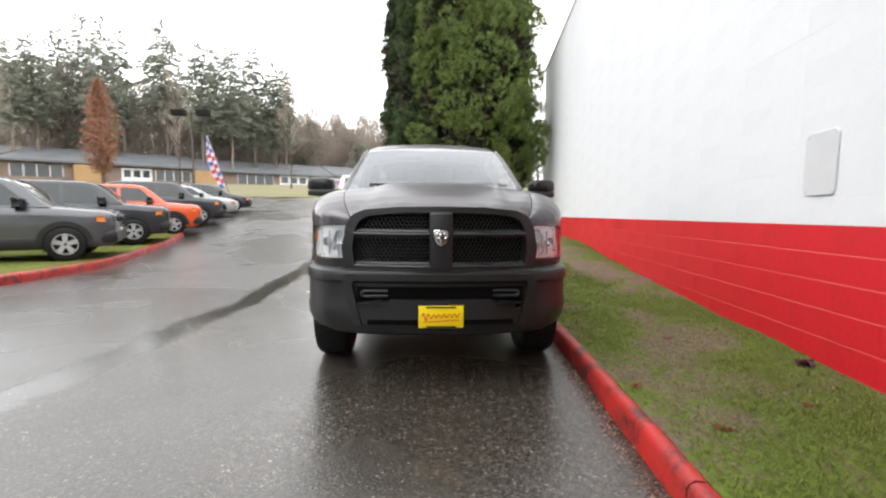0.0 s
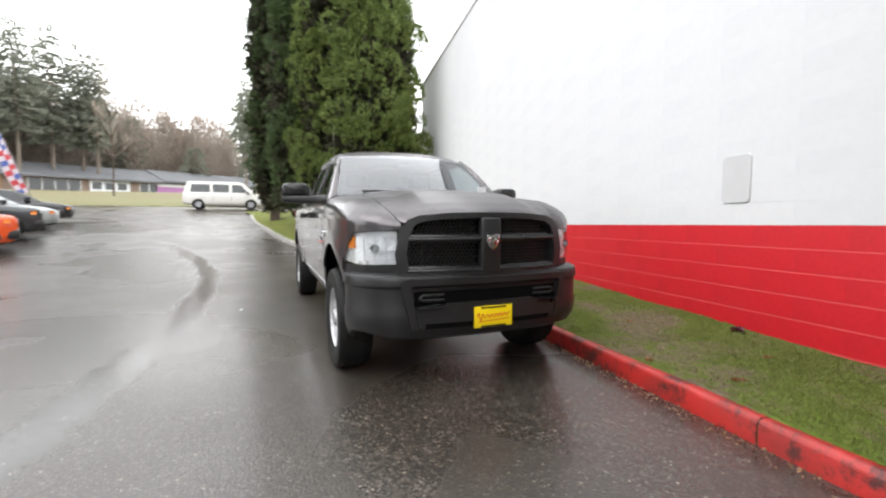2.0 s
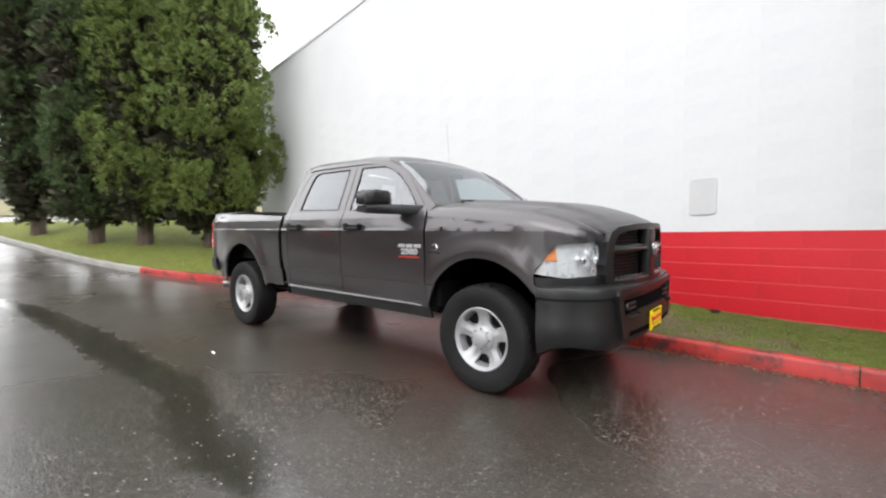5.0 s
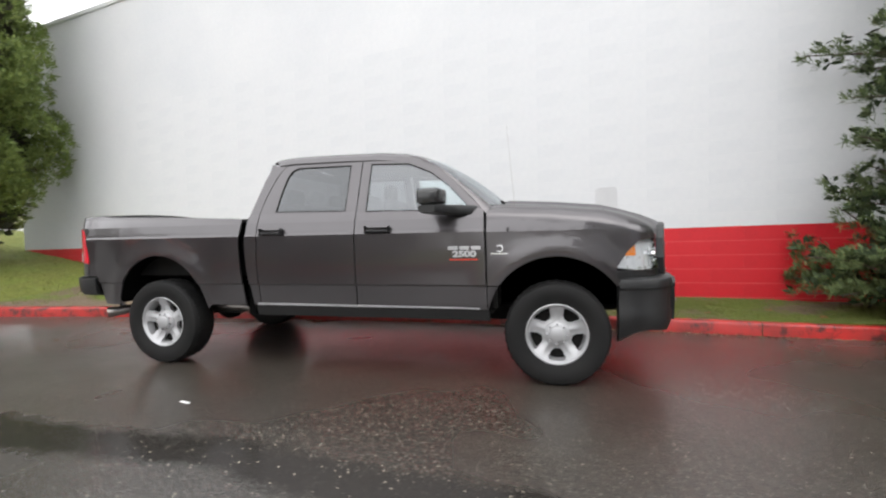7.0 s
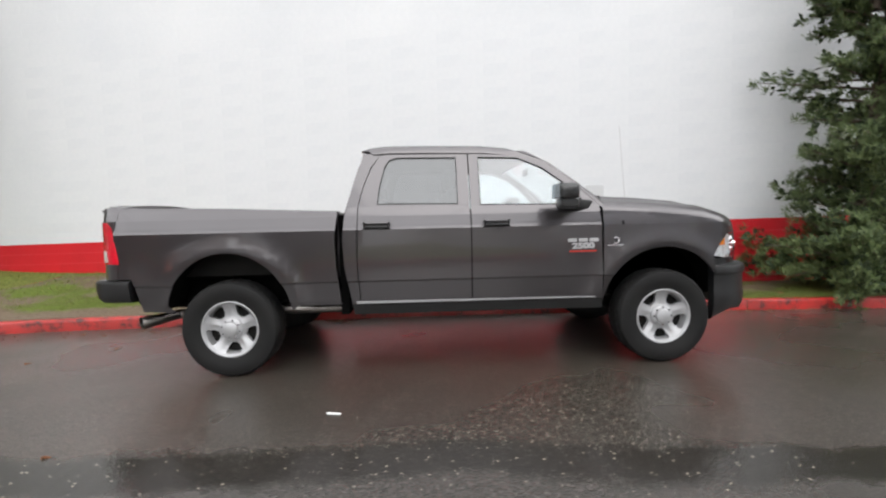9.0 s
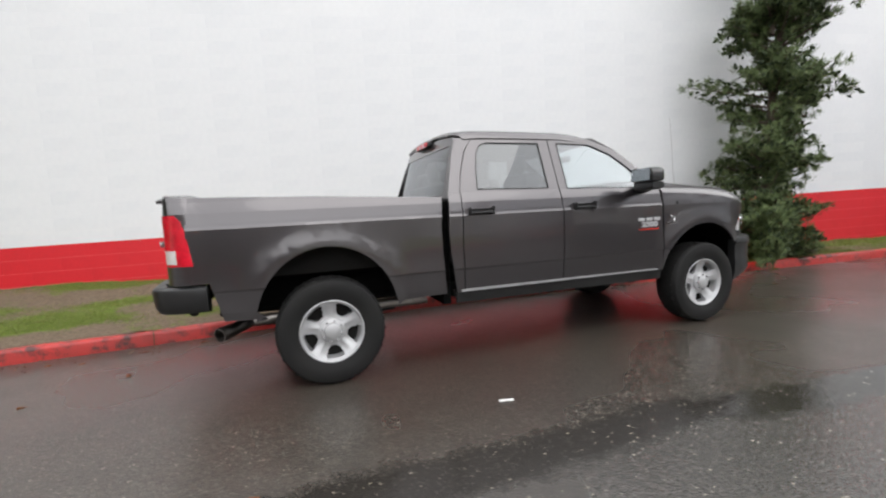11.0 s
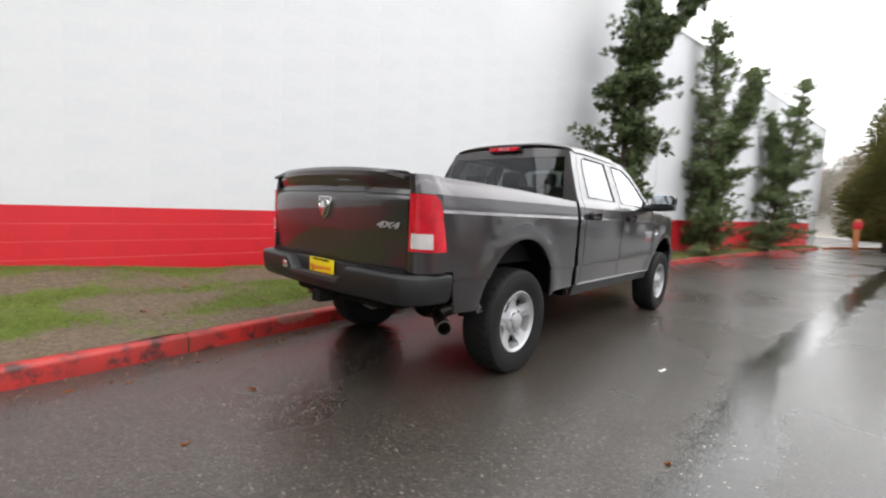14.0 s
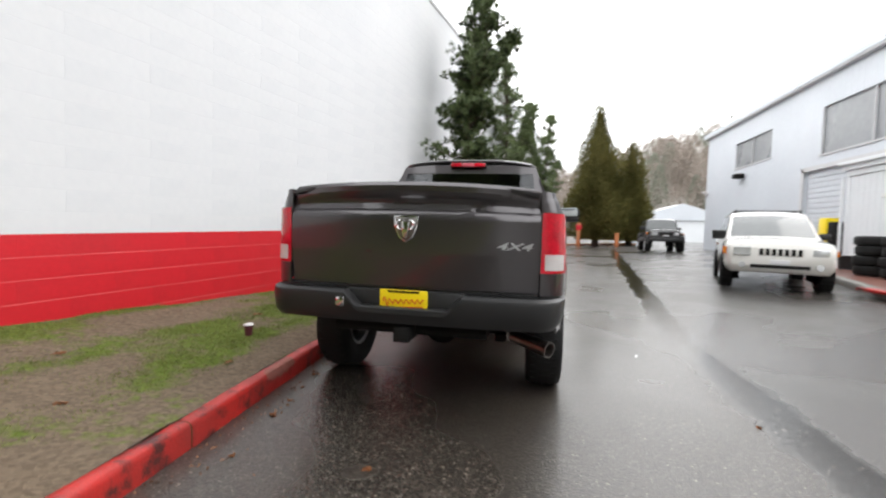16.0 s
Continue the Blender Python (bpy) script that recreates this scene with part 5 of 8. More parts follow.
for a, b in ((-0.6, -0.075), (0.075, 0.6)):
    for zc in (1.103, 0.883):
        rounded = lambda x, z, zc=zc: (x, grille_y(x, z) - 0.016 - 0.022 * max(0, 1 - ((z - zc) / 0.0175) ** 2) ** 0.5, z)
        part("grille_bar", panel([(a, zc - 0.017), (b, zc - 0.017), (b, zc + 0.017), (a, zc + 0.017)], rounded, 0.05, 0.0085), M["satin"], gr, "broad cross bar")
    # honeycomb insert
    for z0, z1 in ((0.910, 1.085), (1.125, 1.235)):
        bm = bmesh.new()
        r = 0.0165
        row = 0
        z = z0
        while z < z1:
            x = a + (r * 0.87 if row % 2 else 0) + 0.02
            while x < b - 0.015:
                if abs(x) < 0.52 or z < 1.16:
                    for k in range(3):
                        t0, t1 = radians(60 * k + 30), radians(60 * k + 90)
                        p = Vector((x + r * math.cos(t0), 0, z + r * math.sin(t0)))
                        q = Vector((x + r * math.cos(t1), 0, z + r * math.sin(t1)))
                        p.y, q.y = grille_y(p.x, p.z) + 0.035, grille_y(q.x, q.z) + 0.035
                        d = (q - p).normalized()
                        w = Vector((-d.z, 0, d.x)) * 0.003
                        vs = [bm.verts.new(v) for v in (p - w, q - w, q + w, p + w)]
                        back = [bm.verts.new(v.co + Vector((0, 0.02, 0))) for v in vs]
                        bm.faces.new(vs)
                        bm.faces.new((vs[0], vs[1], back[1], back[0]))
                        bm.faces.new((vs[2], vs[3], back[3], back[2]))
                x += r * 1.74
            z += r * 1.5
            row += 1
        part("grille_mesh", bm, M["black"], gr, smooth=0)
emblem(gr, -0.978, 1.085, 0.102, -1)

# headlamps
head_poly = [(0.02, 0.925), (0.62, 0.92), (1.0, 0.945), (0.86, 1.06), (0.70, 1.14), (0.4, 1.155), (0.02, 1.16)]
for mirror in (True, False):
    s = -1 if mirror else 1
    inset = lambda u, z: tuple(a - b for a, b in zip(head_surf(u, z), (0.024 * u, -0.055 + 0.03 * u, 0)))
    hl = part("headlamp", panel(head_poly, inset, 0.02, 0.06, mirror), M["reflector"], truck, "clear headlamp with amber corner")
    lens = part("lamp_lens", panel(head_poly, head_surf, 0.0, 0.1, mirror), M["lens"], hl)
    lens.visible_shadow = False
    part("turn_lamp", panel([(0.70, 1.035), (0.85, 1.035), (0.81, 1.075), (0.755, 1.112), (0.70, 1.122)], lambda u, z: tuple(a - b for a, b in zip(head_surf(u, z), (0.012, -0.014, 0))), 0.01, 0.1, mirror), M["amber"], hl, "amber turn lamp")
    for cx, cz, r in ((0.70, 1.07, 0.05), (0.72, 0.985, 0.038), (0.80, 1.04, 0.03)):
        bm = lathe([(0.004, 0.035), (r * 0.5, 0.03), (r * 0.85, 0.01), (r, -0.02)], 20, "x")
        part("reflector_bowl", bm, M["chrome"], hl, m=Matrix.Translation((s * cx, -0.765 + 0.25 * max(0, cx - 0.7), cz)) @ Matrix.Rotation(radians(90), 4, "Z"))
    for k in range(5):
        u0 = 0.06 + 0.16 * k
        part("reflector_facet", panel([(u0, 0.945), (u0 + 0.012, 0.945), (u0 + 0.012, 1.135 - 0.01 * k), (u0, 1.135 - 0.01 * k)], lambda u, z: tuple(a - b for a, b in zip(head_surf(u, z), (0.02 * u, -0.03, 0))), 0.012, 0.2, mirror), M["reflector"], hl)
    bm = panel([(-0.02, 0.855), (1.0, 0.855), (1.0, 0.918), (-0.02, 0.918)], lambda u, z: tuple(a - b for a, b in zip(head_surf(u, z), (0.012, -0.012, 0))), 0.03, 0.12, mirror)
    part("lamp_filler", bm, M["black"], hl)
    bm = panel([(-0.03, 0.895), (0.02, 0.9), (0.02, 1.19), (-0.03, 1.2)], lambda u, z: (0.625 + u, -0.84 + 0.1 * max(0, z - 0.95), z), 0.05, 0.1, mirror)
    part("lamp_filler", bm, M["black"], hl)

# wheels
tyre_prof = [(0.235, -0.11), (0.30, -0.132), (0.36, -0.138), (0.395, -0.128), (0.408, -0.108), (0.4155, -0.06), (0.4165, 0), (0.4155, 0.06), (0.408, 0.108), (0.395, 0.128), (0.36, 0.138), (0.30, 0.132), (0.235, 0.11), (0.228, 0.09), (0.228, -0.09)]
tyre_bm = lathe(tyre_prof, 72, closed=True)
for side_k in (-1, 1):
    for i in range(72):
        t = 2 * math.pi * i / 72
        a = 0.03 if (i % 2) else 0.075
        m = Matrix.Rotation(t, 4, "X") @ Matrix.Translation((side_k * a, 0, 0.4155))
        q = box(-0.018, -0.009, -0.004, 0.018, 0.009, 0.003)
        q.transform(m)
        tmp = bpy.data.meshes.new("tmp")
        q.to_mesh(tmp)
        q.free()
        tyre_bm.from_mesh(tmp)
        bpy.data.meshes.remove(tmp)
tyre_me = mesh_of(tyre_bm, "tyre", M["tyre"], 40)
# rim: barrel, a dished face with five broad spokes and windows between
barrel_me = mesh_of(lathe([(0.243, 0.104), (0.247, 0.113), (0.238, 0.116), (0.226, 0.104), (0.222, 0.06), (0.215, 0.0), (0.215, -0.10), (0.232, -0.11), (0.225, -0.10), (0.205, -0.10), (0.205, 0.0), (0.214, 0.09)], 60), "rim_barrel", M["rim"], 40)


def wheel_face():
    """Face between hub and rim, with five rounded windows cut through."""
    bm = bmesh.new()
    nr, na = 18, 160
    def place(r, t):
        f = (r - 0.07) / 0.165
        ph = ((t / (2 * math.pi) * 5) % 1) - 0.5
        ridge = 0.012 * math.exp(-(abs(abs(ph) - 0.5) / 0.14) ** 2) * math.sin(math.pi * min(1, max(0, f)))
        out = 0.075 + 0.030 * f ** 2 - 0.022 * math.sin(math.pi * f) + ridge
        return (out, r * math.sin(t), r * math.cos(t))
    vs = [[bm.verts.new(place(0.07 + 0.158 * i / nr, 2 * math.pi * j / na)) for j in range(na)] for i in range(nr + 1)]
    for i in range(nr):
        for j in range(na):
            r = 0.07 + 0.158 * (i + 0.5) / nr
            ph = (((j + 0.5) / na * 5) % 1) - 0.5
            lo = 0.126
            hi = 0.217
            half = 0.30 - 0.085 * (hi - r) / (hi - lo)
            if lo < r < hi and abs(ph) < half and not (r < lo + 0.011 and abs(ph) > half - 0.05) and not (r > hi - 0.010 and abs(ph) > half - 0.04):
                continue
            bm.faces.new((vs[i][j], vs[i][(j + 1) % na], vs[i + 1][(j + 1) % na], vs[i + 1][j]))
    bmesh.ops.delete(bm, geom=[v for v in bm.verts if not v.link_faces], context="VERTS")
    rim = [e for e in bm.edges if e.is_boundary]
    tw = {}
    for e in rim:
        for v in e.verts:
            if v not in tw:
                tw[v] = bm.verts.new((v.co.x - 0.035, v.co.y * 0.995, v.co.z * 0.995))
    for e in rim:
        a, b = e.verts
        bm.faces.new((a, b, tw[b], tw[a]))
    return bm


face_me = mesh_of(wheel_face(), "rim_face", M["rim"], 35)
hub_me = mesh_of(lathe([(0.0, 0.122), (0.052, 0.122), (0.060, 0.117), (0.063, 0.106), (0.066, 0.094), (0.088, 0.090), (0.096, 0.082), (0.100, 0.05)], 40), "hub_cap", M["rim"], 40)
nut_me = mesh_of(tube((0.06, 0, 0), (0.092, 0, 0), 0.011, 0.009, 6), "wheel_nut", M["chrome"], 30)
disc_me = mesh_of(lathe([(0.02, 0.02), (0.212, 0.02), (0.212, -0.02), (0.02, -0.02)], 40), "brake_disc", M["dark"], 30)
for cy in (FRONT_Y, REAR_Y):
    for s in (-1, 1):
        w = part("wheel", lathe([(0.03, -0.10), (0.06, -0.10), (0.06, 0.05), (0.03, 0.05)], 24), M["dark"], truck, "silver five-spoke wheel with black tyre", m=pose(s * 0.862, cy, HUB, 17 + 31 * s + 12 * cy, 0, 0) if s > 0 else pose(s * 0.862, cy, HUB, 0, 0, 180) @ pose(0, 0, 0, 20 * cy))
        for me, mm in ((tyre_me, "tyre"), (barrel_me, "rim_barrel"), (face_me, "rim_face"), (hub_me, "hub_cap"), (disc_me, "brake_disc")):
            o = new(mm, me)
            o.parent = w
        for i in range(8):
            o = new("wheel_nut", nut_me)
            o.parent = w
            o.matrix_local = Matrix.Rotation(2 * math.pi * i / 8, 4, "X") @ Matrix.Translation((0.014, 0, 0.078))
    # wheel wells, in a black that puts their shade into the colour
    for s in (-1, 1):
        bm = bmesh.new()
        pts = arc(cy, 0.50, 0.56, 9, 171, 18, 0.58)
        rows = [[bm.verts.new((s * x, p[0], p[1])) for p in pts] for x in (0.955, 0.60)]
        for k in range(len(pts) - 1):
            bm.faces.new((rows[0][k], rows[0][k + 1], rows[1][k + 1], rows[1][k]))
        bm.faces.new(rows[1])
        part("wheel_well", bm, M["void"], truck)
    ax = tube((-0.78, cy, HUB), (0.78, cy, HUB), 0.05, seg=14)
    bmesh.ops.create_uvsphere(ax, u_segments=16, v_segments=10, radius=0.16, matrix=Matrix.Translation((0.1 if cy < 1 else 0, cy, HUB)))
    part("axle", ax, M["dark"], truck)
# frame and underside
for s in (-1, 1):
    part("frame_rail", box(s * 0.45 - 0.04, -0.8, 0.53, s * 0.45 + 0.04, 4.62, 0.66, 0.01), M["dark"], truck)
    part("spring", box(s * 0.55 - 0.04, 3.2, 0.44, s * 0.55 + 0.04, 4.35, 0.50, 0.01), M["dark"], truck)
    part("shock", tube((s * 0.50, REAR_Y + 0.12, 0.38), (s * 0.42, REAR_Y + 0.02, 0.85), 0.03, seg=10), M["dark"], truck)
part("cab_floor", box(-0.90, 0.50, 0.56, 0.90, 2.75, 0.62), M["dark"], truck)
part("engine_bay", box(-0.60, -0.75, 0.60, 0.60, 0.5, 1.22), M["dark"], truck)
# closed plate added to darken the ground below; black as in deep shade
part("underbody", box(-0.66, -0.82, 0.575, 0.66, 4.60, 0.60, 0.01), M["void"], truck, "black plate added under the body for shade")
part("firewall", box(-0.88, 0.46, 0.6, 0.88, 0.52, 1.42), M["dark"], truck)
part("gearbox", box(-0.22, 0.3, 0.36, 0.22, 1.9, 0.56, 0.05), M["dark"], truck)
part("fuel_tank", box(0.30, 1.8, 0.38, 0.72, 3.0, 0.58, 0.05), M["dark"], truck)
ex = bmesh.new()
tube((-0.55, 2.9, 0.50), (-0.60, 4.1, 0.50), 0.045, seg=16, bm=ex)
tube((-0.60, 4.1, 0.50), (-0.64, 4.38, 0.50), 0.045, seg=16, bm=ex)
tube((-0.64, 4.38, 0.50), (-0.84, 4.54, 0.478), 0.045, seg=16, bm=ex, caps=False)
part("exhaust_pipe", ex, M["steel"], truck, "steel tail pipe")
tipbm = lathe([(0.050, 0.0), (0.054, 0.16), (0.047, 0.16), (0.043, 0.0)], 24, closed=True)
part("exhaust_tip", tipbm, M["steel"], truck, m=Matrix.Translation((-0.765, 4.48, 0.486)) @ (Vector((-0.50, 0.40, -0.055)).to_track_quat("X", "Z").to_matrix().to_4x4()))

# towing mirrors: one moulded blade swelling from the door to the outer head
def blade(stations, s):
    bm = bmesh.new()
    rings = []
    for x, y0, y1, z0, z1 in stations:
        ring = []
        for i in range(20):
            a = 2 * math.pi * i / 20
            c, d = math.cos(a), math.sin(a)
            k = lambda v: math.copysign(abs(v) ** 0.36, v)
            ring.append(bm.verts.new((s * x, (y0 + y1) / 2 + (y1 - y0) / 2 * k(c), (z0 + z1) / 2 + (z1 - z0) / 2 * k(d))))
        rings.append(ring)
    for a, b in zip(rings, rings[1:]):
        for i in range(20):
            bm.faces.new((a[i], a[(i + 1) % 20], b[(i + 1) % 20], b[i]))
    bm.faces.new(rings[0])
    bm.faces.new(rings[-1][::-1])
    return bm


for s in (-1, 1):
    arm = part("mirror", blade([(0.90, 0.58, 0.80, 1.382, 1.462), (0.94, 0.63, 0.83, 1.382, 1.466), (1.00, 0.74, 0.91, 1.384, 1.470), (1.08, 0.81, 0.98, 1.388, 1.470), (1.25, 0.84, 1.00, 1.394, 1.468), (1.325, 0.87, 1.00, 1.404, 1.460)], s), M["black"], truck, "black towing mirror on a blade-like arm", smooth=45)
    part("mirror_head", blade([(1.055, 0.875, 0.96, 1.468, 1.53), (1.075, 0.84, 0.99, 1.468, 1.572), (1.12, 0.825, 1.00, 1.468, 1.590), (1.27, 0.84, 1.01, 1.466, 1.592), (1.315, 0.86, 1.01, 1.466, 1.575), (1.332, 0.89, 1.00, 1.472, 1.55)], s), M["satin"], arm, smooth=45)
    part("mirror_glass", box(s * 1.09, 1.002, 1.476, s * 1.30, 1.016, 1.580, 0.006), M["mirror_glass"], arm, "mirror glass")

# aerial, badges, cap and sticker
part("aerial", tube((-0.90, 0.30, 1.37), (-0.90, 0.36, 2.10), 0.0018, 0.0009, 6), M["steel"], truck, "thin dark aerial mast")
for s in (-1, 1):
    bx = side_x(0.72, 1.1)
    b1 = letters("2500", 0.085, pose(s * (bx + 0.004), 0.715, 1.062, 90, 0, 90 * s) @ Matrix.Diagonal((1.15, 0.8, 1, 1)), M["rim"], truck, "model_badge", 0.005, 0, 0.004)
    bm = bmesh.new()
    for k in range(3):
        a = 0.715 + (k - 1) * 0.095
        box(s * (bx + 0.002) - 0.004, a - 0.04, 1.098, s * (bx + 0.002) + 0.004, a + 0.04, 1.128, 0.003, 1, bm)
    part("name_badge", bm, M["rim"], truck, "chrome bars on the door")
    part("badge_stripe", box(s * (bx + 0.002) - 0.003, 0.60, 1.012, s * (bx + 0.002) + 0.003, 0.84, 1.022), M["plate_red"], truck)
    fx = side_x(0.42, 1.08)
    bm = bmesh.new()
    ring = arc(0.425, 1.105, 0.026, 45, 315, 10)
    for p, q in zip(ring, ring[1:]):
        tube((s * (fx + 0.003), p[0], p[1]), (s * (fx + 0.003), q[0], q[1]), 0.009, seg=6, bm=bm)
    box(s * (fx + 0.002) - 0.003, 0.36, 1.058, s * (fx + 0.002) + 0.003, 0.50, 1.068, 0, 1, bm)
    part("engine_badge", bm, M["chrome"], truck, "small chrome badge")
    part("wing_clip", box(s * side_x(0.36, 1.26) - 0.006, 0.35, 1.24, s * side_x(0.36, 1.26) + 0.006, 0.365, 1.275, 0.003), M["dark"], truck)
part("windscreen_sticker", box(0.66, 0.575, 1.51, 0.75, 0.58, 1.57), M["trim_white"], truck, "white paper sticker", m=pose(0, -0.02, 0.01))

# cabin
for s in (-0.42, 0.42):
    st = part("front_seat", box(s - 0.27, 1.28, 0.92, s + 0.27, 1.80, 1.10, 0.06, 3), M["cloth"], truck)
    b = box(s - 0.26, 1.72, 1.02, s + 0.26, 1.88, 1.62, 0.06, 3)
    part("backrest", b, M["cloth"], st)
    part("headrest", box(s - 0.14, 1.80, 1.60, s + 0.14, 1.90, 1.80, 0.05, 3), M["cloth"], st)
bench = part("rear_bench", box(-0.72, 2.05, 0.92, 0.72, 2.55, 1.08, 0.05, 3), M["cloth"], truck)
part("backrest", box(-0.72, 2.52, 1.02, 0.72, 2.66, 1.56, 0.05, 3), M["cloth"], bench)
for s in (-0.45, 0.45):
    part("headrest", box(s - 0.13, 2.53, 1.55, s + 0.13, 2.63, 1.70, 0.04, 3), M["cloth"], bench)
part("dashboard", panel([(-0.82, 0.58), (0.82, 0.58), (0.80, 1.0), (-0.80, 1.0)], lambda x, y: (x, y, 1.43 - 0.6 * max(0, y - 0.86) ** 1.2), 0.25, 0.1), M["dash"], truck)
sw = lathe([(0.185, -0.015), (0.20, 0.0), (0.185, 0.015), (0.17, 0.0)], 32, "z", closed=True)
box(-0.17, -0.03, -0.02, 0.17, 0.03, 0.01, 0.01, 1, sw)
part("steering_wheel", sw, M["dash"], truck, m=pose(0.42, 1.10, 1.33, 68))
part("inner_mirror", box(-0.12, 0.98, 1.77, 0.12, 1.0, 1.84, 0.01), M["dash"], truck)
part("headlining", panel([(-0.72, 1.14), (0.72, 1.14), (0.72, 2.60), (-0.72, 2.60)], lambda x, y: (x, y, roof_z(x, y) - 0.05), 0.0, 0.2), M["cloth"], truck)

# ==== trees ====
def trunk_mesh(path, radii, seg=9):
    bm = bmesh.new()
    rings = []
    for k, (p, r) in enumerate(zip(path, radii)):
        q = path[min(k + 1, len(path) - 1)] - path[max(k - 1, 0)]
        rot = q.to_track_quat("Z", "Y").to_matrix()
        rings.append([bm.verts.new(p + rot @ Vector((r * math.cos(6.2832 * i / seg), r * math.sin(6.2832 * i / seg), 0))) for i in range(seg)])
    for a, b in zip(rings, rings[1:]):
        for i in range(seg):
            bm.faces.new((a[i], a[(i + 1) % seg], b[(i + 1) % seg], b[i]))
    return bm


def tufts(rng, centres, outward, n, length, spread_, up=0.3):
    """Blades bursting from each centre, mostly outwards and up."""
    c = np.repeat(np.asarray(centres, float), n, 0)
    o = np.repeat(np.asarray(outward, float), n, 0)
    d = o + rng.normal(size=c.shape) * spread_
    d[:, 2] += up
    d /= np.linalg.norm(d, axis=1, keepdims=True) + 1e-9
    base = c + rng.normal(size=c.shape) * length * 0.28
    return base, base + d * (length * rng.uniform(0.6, 1.3, (len(c), 1)))


def cypress(x, y, height, radius, clumps, material, seed, label, group="cypress row"):
    """A tall dense column of foliage, lumpy, on a short bare trunk."""
    rng = np.random.default_rng(seed)
    z0 = turf_top(x, y) - 0.05
    root = thing("cypress_tree", label, "tree", Matrix.Translation((x, y, z0)), group)
    path = [Vector((0.05 * math.sin(k), 0.05 * math.cos(2 * k), k * height / 8)) for k in range(9)]
    part("trunk", trunk_mesh(path, [0.24 * (1 - 0.1 * k) for k in range(9)]), M["bark"], root)
    cs, outs = [], []
    def rad(h, a):
        t = h / height
        r = radius * min(1, 0.42 + 4.6 * t) * (1 - max(0, t - 0.35) ** 1.5 * 1.5)
        n1 = noise.noise((math.cos(a) * 1.6 + seed, math.sin(a) * 1.6, h * 0.55))
        n2 = noise.noise((math.cos(a) * 4 + seed, math.sin(a) * 4, h * 1.7))
        return max(0.12, r * (1 + 0.24 * n1 + 0.22 * n2))
    # plumes: billowing upright lobes of foliage, each with a dense rounded head
    for i in range(clumps // 21):
        h = rng.uniform(0.75, height - 0.9)
        a = rng.uniform(0, 6.2832)
        r = rad(h, a) * rng.choice([1.05, 0.95, 0.82, 0.66])
        px, py = math.cos(a) * r, math.sin(a) * r
        pr, ph = rng.uniform(0.24, 0.50), rng.uniform(0.50, 1.15)
        n_ = int(95 * pr * (0.6 + ph))
        for j in range(n_):
            t = rng.random() ** 0.75
            b2 = rng.uniform(0, 6.2832)
            q = pr * math.sqrt(max(0.03, 1 - t * t)) * (0.45 + 0.55 * min(1, t * 3)) * rng.uniform(0.75, 1.08)
            cs.append((px + math.cos(b2) * q + 0.10 * t * math.cos(a), py + math.sin(b2) * q + 0.10 * t * math.sin(a), h + ph * t))
            outs.append((math.cos(b2) * 0.75 + math.cos(a) * 0.35, math.sin(b2) * 0.75 + math.sin(a) * 0.35, 0.25))
    b, t = tufts(rng, cs, outs, 9, 0.125, 0.55, 0.45)
    part("crown", blades("crown", b, t, 0.033, material, seed, 0.1), material, root)
    # inner blades carry the crown's shade in their dark colour
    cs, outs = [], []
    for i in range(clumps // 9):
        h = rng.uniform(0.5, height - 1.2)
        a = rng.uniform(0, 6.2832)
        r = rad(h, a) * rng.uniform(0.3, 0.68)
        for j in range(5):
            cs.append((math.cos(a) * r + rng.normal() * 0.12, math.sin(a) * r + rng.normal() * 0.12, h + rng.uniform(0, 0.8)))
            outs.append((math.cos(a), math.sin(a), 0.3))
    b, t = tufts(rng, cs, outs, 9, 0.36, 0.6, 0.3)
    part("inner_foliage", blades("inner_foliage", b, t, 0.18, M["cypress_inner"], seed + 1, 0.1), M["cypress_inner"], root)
    return root


cypress(2.5, 13.3, 13.5, 1.66, 8200, M["cypress"], 21, "tall dense bright-green cypress beside the block wall")
cypress(1.0, 14.6, 14.0, 1.05, 4600, M["cypress"], 24, "tall bright-green cypress crowding against its neighbour")
cypress(0.0, 15.9, 14.5, 0.95, 4200, M["cypress_dark"], 22, "tall narrow dark-green cypress on the turf island")
cypress(-0.9, 19.7, 15.0, 0.92, 3600, M["cypress_dark"], 23, "tall narrow blackish cypress behind the others")


